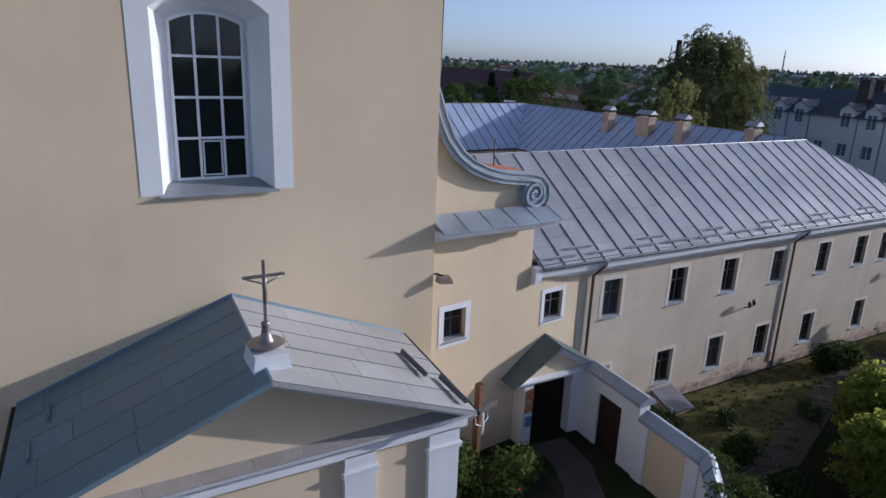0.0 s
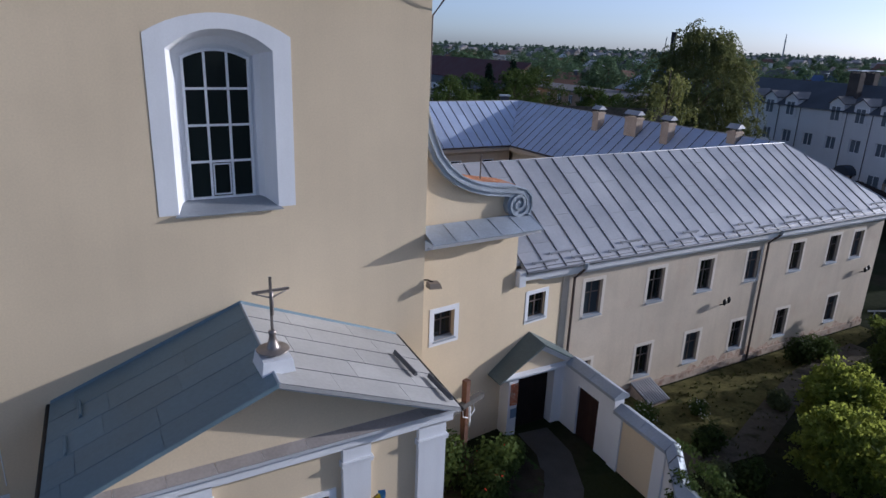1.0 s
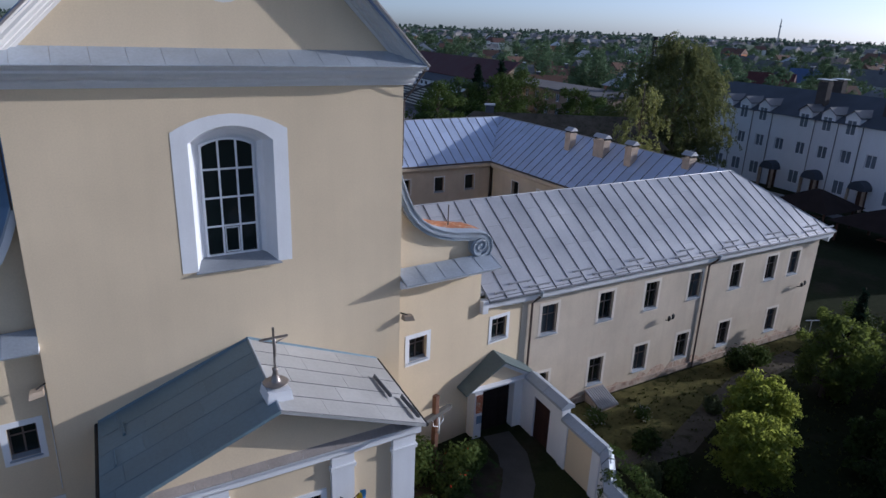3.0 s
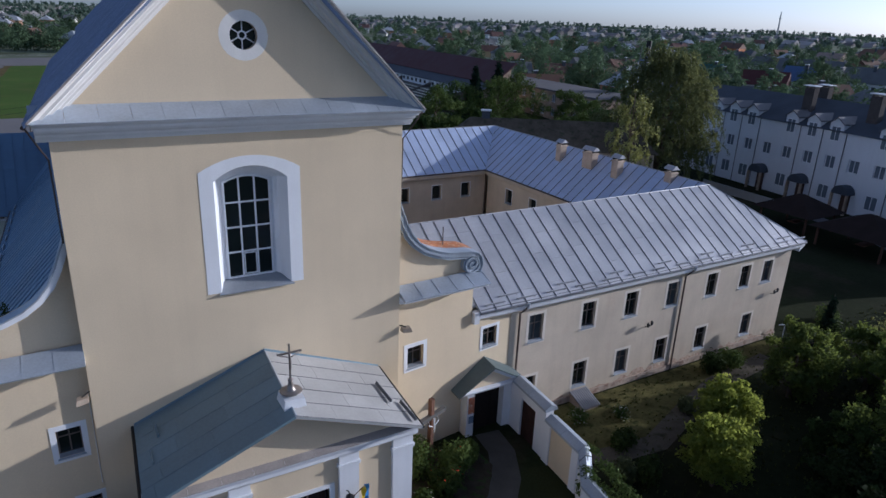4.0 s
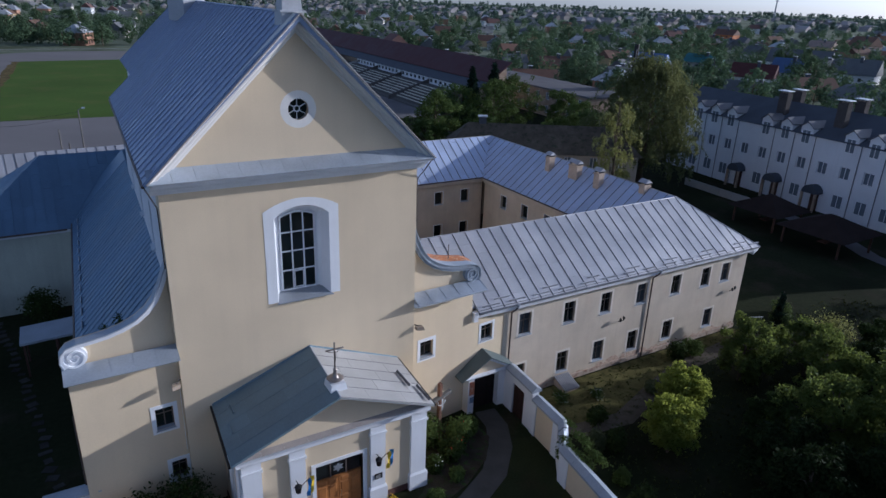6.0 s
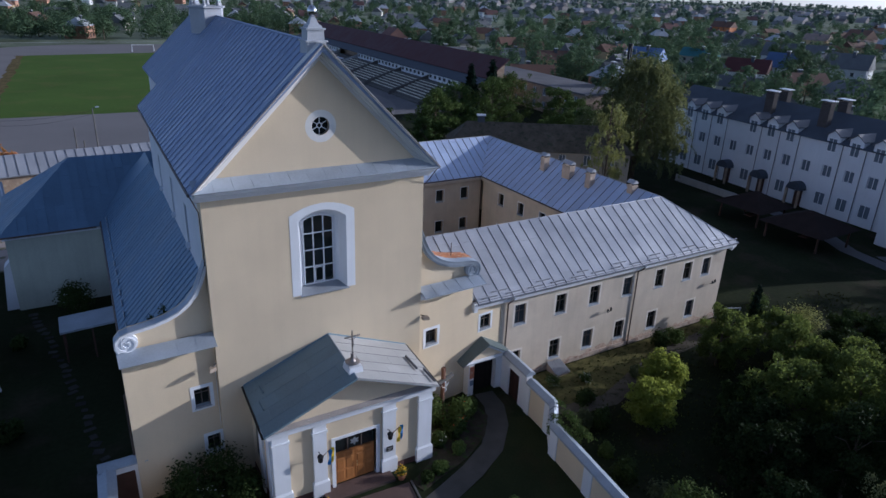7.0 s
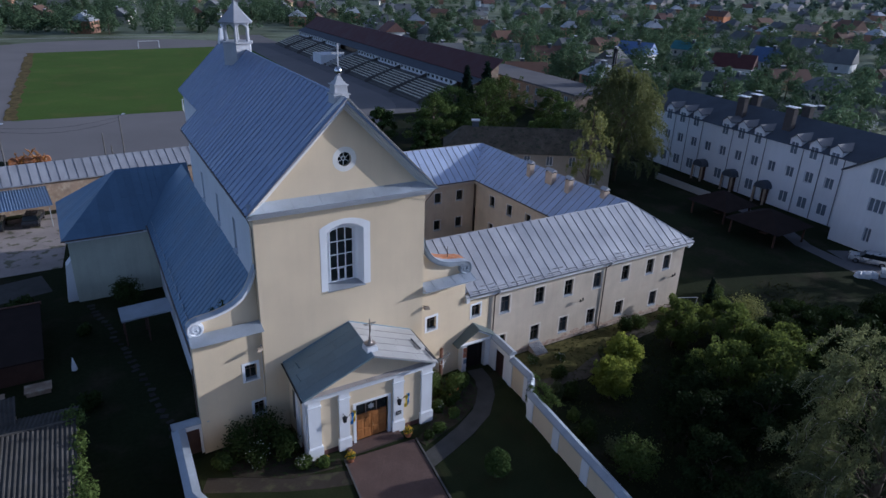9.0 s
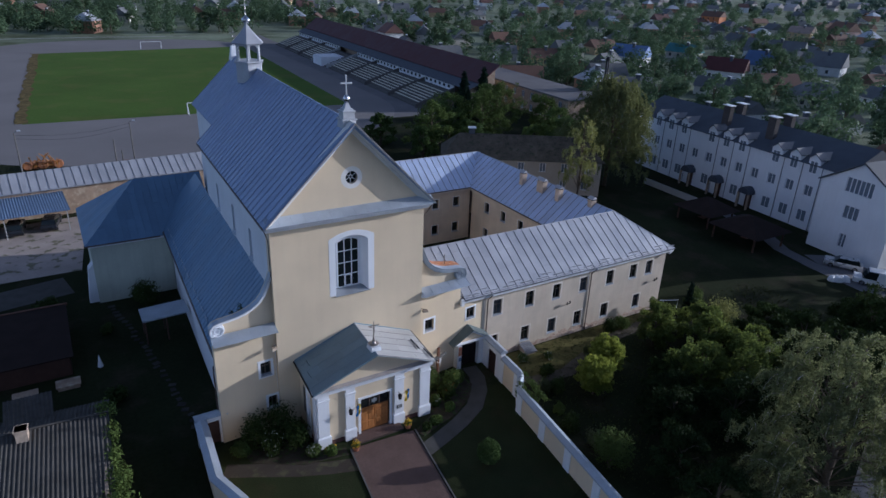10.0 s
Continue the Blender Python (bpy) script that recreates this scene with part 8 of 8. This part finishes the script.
kinds = [house_kind("town_house", 11, 9, 3.6, 7.4, W1, R1, "pale rendered town house with grey roof", (2, 5.5, 9)),
         house_kind("town_house", 10, 8.5, 5.6, 9.4, W3, R2, "white two-storey town house with red tiled roof", (2, 5, 8), (0.9, 3.6)),
         house_kind("town_house", 12, 8, 3.2, 6.2, W4, R3, "ochre bungalow with brown roof", (2, 6, 10)),
         house_kind("town_house", 9, 9, 5.4, 8.6, W2, R4, "brick two-storey house with pale sheet roof", (2, 4.5, 7), (0.9, 3.5), hip=3.0),
         house_kind("town_house", 13, 9, 3.4, 6.6, W1, R1, "long low house with hipped grey roof", (2, 5, 8, 11), hip=3.5),
         house_kind("town_house", 8, 7, 2.8, 5.6, W3, R1, "small white cottage with grey gable roof", (2, 6))]


def on_site(x, y):
    """Whether a place is taken by what stands nearer."""
    return (-50 < x < 112 and 70 < y < 292) or (-60 < x < 92 and -60 < y < 70) or (x > 70 and x < 96 and -20 < y < 60) or y < -40 or (118 < x < 200 and 0.50 * x + 4 < y < 0.60 * x + 5)


rnd = random.Random(11)
placed = []


def spot(near, far, power=1.0, gap=0.0, lo=-14, hi=84):
    for _ in range(200):
        d = near + (far - near) * rnd.random() ** power
        a = radians(rnd.uniform(lo, hi))
        x, y = d * math.sin(a), d * math.cos(a)
        if on_site(x, y) or (gap and any((x - p) ** 2 + (y - q) ** 2 < gap * gap for p, q in placed)):
            continue
        placed.append((x, y))
        return x, y
    return None


def known_house(x, y, rot, L, W, H, ridge, wallm, roofm, label, rows=(0.9,), hip=0.0):
    """A house that can be told apart, its front's middle at x, y."""
    ob = house_kind("town_house", L, W, H, ridge, wallm, roofm, label, [L * q for q in (0.16, 0.42, 0.7)], rows, hip)
    q = radians(rot)
    ob.matrix_basis = pose(x - math.cos(q) * L / 2, y - math.sin(q) * L / 2, 0, 0, 0, rot)
    placed.extend([(x, y), (x + 8 * math.sin(-q), y + 8 * math.cos(q))])


known_house(188, 110, -66, 13, 9, 3.4, 7.6, W3, tinted("wine_red_sheet", (0.10, 0.033, 0.032)), "low white house with wine-red sheet roof")
known_house(158, 88, -66, 15, 8, 2.6, 5.2, W1, R1, "low dark-roofed house behind garden fences")
known_house(216, 116, -74, 11, 9, 3.6, 8.4, W3, R5, "white house with bright blue metal roof and white gable")
known_house(264, 143, -72, 24, 10, 3.6, 9.0, W3, R1, "long house with dark roof and tall white gable")
known_house(243, 108, -76, 15, 9, 3.4, 8.6, W3, R1, "dark-roofed house with steep white gable")
known_house(181, 150, -70, 13, 10, 3.6, 7.8, W3, R5, "white house with blue metal roof")
known_house(225, 160, -70, 14, 8, 3.0, 6.2, W1, tinted("teal_sheet", (0.06, 0.17, 0.18)), "low house with teal sheet roof")
known_house(413, 200, -100, 14, 12, 6.2, 11.5, tinted("pinkish_render", (0.60, 0.42, 0.36)), R3, "two-storey pinkish house with brown roof", (0.9, 3.6))
known_house(373, 200, -80, 13, 11, 5.6, 9.0, W4, tinted("tan_sheet", (0.40, 0.30, 0.25)), "two-storey house with tan sheet roof", (0.9, 3.5))
known_house(449, 323, -80, 16, 11, 5.6, 9.6, tinted("orange_render", (0.55, 0.20, 0.07)), R3, "house with bright orange walls", (0.9, 3.5))
for k in range(270):
    p = spot(105, 900, 1.5, 17)
    if not p:
        continue
    src = kinds[rnd.choices(range(6), (5, 1, 4, 3, 4, 4))[0]]
    copy_thing(src, pose(*p, ground_height(*p), 0, 0, rnd.choice((0, 90, 180, 270)) - 20 + rnd.uniform(-14, 14)))
for q in kinds:
    p = spot(110, 300, 1.0, 16) or (-70, 300)
    q.matrix_basis = pose(*p, 0, 0, 0, rnd.uniform(0, 360))


def far_tree(seed, h, r, mat, count=420):
    ob = tree("town_tree", 0, 0, h, r, mat, "leafy tree among the town houses", count * 3, 0.34, seed, 0.22, blobs=9, low=0.2, loose=0.28, clump=(0.26, 0.42), each=(1, 2, 2))
    return ob


protos = [far_tree(500, 9, 4.2, LEAF_TOWN_HAZED), far_tree(501, 7, 3.6, LEAF_TOWN_HAZED), far_tree(502, 11, 4.0, LEAF_TOWN_HAZED, 520), far_tree(503, 6, 3.4, LEAF_TOWN_HAZED), far_tree(504, 12, 5.2, LEAF_TOWN_HAZED, 560)]
for k in range(215):
    p = spot(100, 480, 1.1, 4)
    if p:
        s_ = rnd.uniform(0.75, 1.25)
        copy_thing(protos[k % 5], pose(*p, ground_height(*p) - 0.05, 0, 0, rnd.uniform(0, 360)) @ Matrix.Scale(s_, 4))
for k, (q, p) in enumerate(zip(protos, ((98, 60), (104, 40), (100, 82), (-64, 240), (-60, 300)))):
    q.matrix_basis = pose(*p, ground_height(*p))


def woods(name, near, far, n, leaf, size, power, seed, hmin, hmax, label, mat=LEAF_FAR_HAZED, lo=-16, hi=86):
    """Crowns past counting, one object."""
    g = np.random.default_rng(seed)
    d = near + (far - near) * g.random(n * 2) ** power
    a = np.radians(g.uniform(lo, hi, n * 2))
    x, y = d * np.sin(a), d * np.cos(a)
    clump = np.sin(x * 0.011 + 1.3) * np.cos(y * 0.013) + 0.6 * np.sin(x * 0.031 + y * 0.027)
    keep = [k for k in range(n * 2) if not on_site(x[k], y[k]) and clump[k] > g.uniform(-1.3, 0.7)][:n]
    bl = []
    for k in keep:
        h = g.uniform(hmin, hmax)
        r = h * g.uniform(0.32, 0.5)
        bl.append((x[k], y[k], h * 0.52, r, r, h * 0.48))
    me = leaves(bl, len(bl) * leaf, size, seed, shell=0.7, loose=0.28)
    me.materials.append(mat)
    tagged(new(name, me), label, "trees", kind="stuff")


woods("town_greenery", 110, 900, 1500, 170, 0.54, 1.0, 61, 3.5, 9.0, "gardens and trees crowding between the houses", LEAF_TOWN_HAZED)
woods("stadium_gardens", 294, 430, 230, 200, 0.55, 1.3, 64, 4.5, 10.0, "dense gardens beyond the running track", LEAF_TOWN_HAZED, -17, 20)
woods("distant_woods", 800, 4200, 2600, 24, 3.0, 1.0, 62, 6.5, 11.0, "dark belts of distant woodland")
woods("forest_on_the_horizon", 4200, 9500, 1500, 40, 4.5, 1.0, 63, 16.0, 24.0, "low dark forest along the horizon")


def far_roofs():
    """The houses too far to tell apart, one object."""
    g = np.random.default_rng(8)
    s = Shape()
    for _ in range(520):
        d, a = 850 + 1500 * g.random(), radians(g.uniform(-14, 84))
        x, y = d * math.sin(a), d * math.cos(a)
        w, l, h = g.uniform(4, 6), g.uniform(5, 9), g.uniform(3, 6)
        s.box(x - w, x + w, y - l, y + l, 0, h)
        s.prism([(x - w - 0.4, y - l - 0.4, h), (x + w + 0.4, y - l - 0.4, h), (x, y - l - 0.4, h + w * 0.7)], (0, 2 * l + 0.8, 0))
    m = material("far_house_colours", (0.34, 0.31, 0.30), 0.9, 0, 0.05, 0.1, 1, 0, island=0.6)
    return solid("far_town", s, m, "far houses of the town, pale walls and roofs", "houses", kind="stuff")


far_roofs()
mast = thing("radio_mast", (1780, 1185, 0), "thin far radio mast on the horizon", "mast")
part("shaft", Shape().tube([(1780, 1185, 0), (1780, 1185, 70)], 3.0, 6, 1.2), CONC_L, mast)
part("stay_ring", Shape().lathe(1780, 1185, [(3.4, 50), (3.4, 52)], 8), CONC_L, mast)
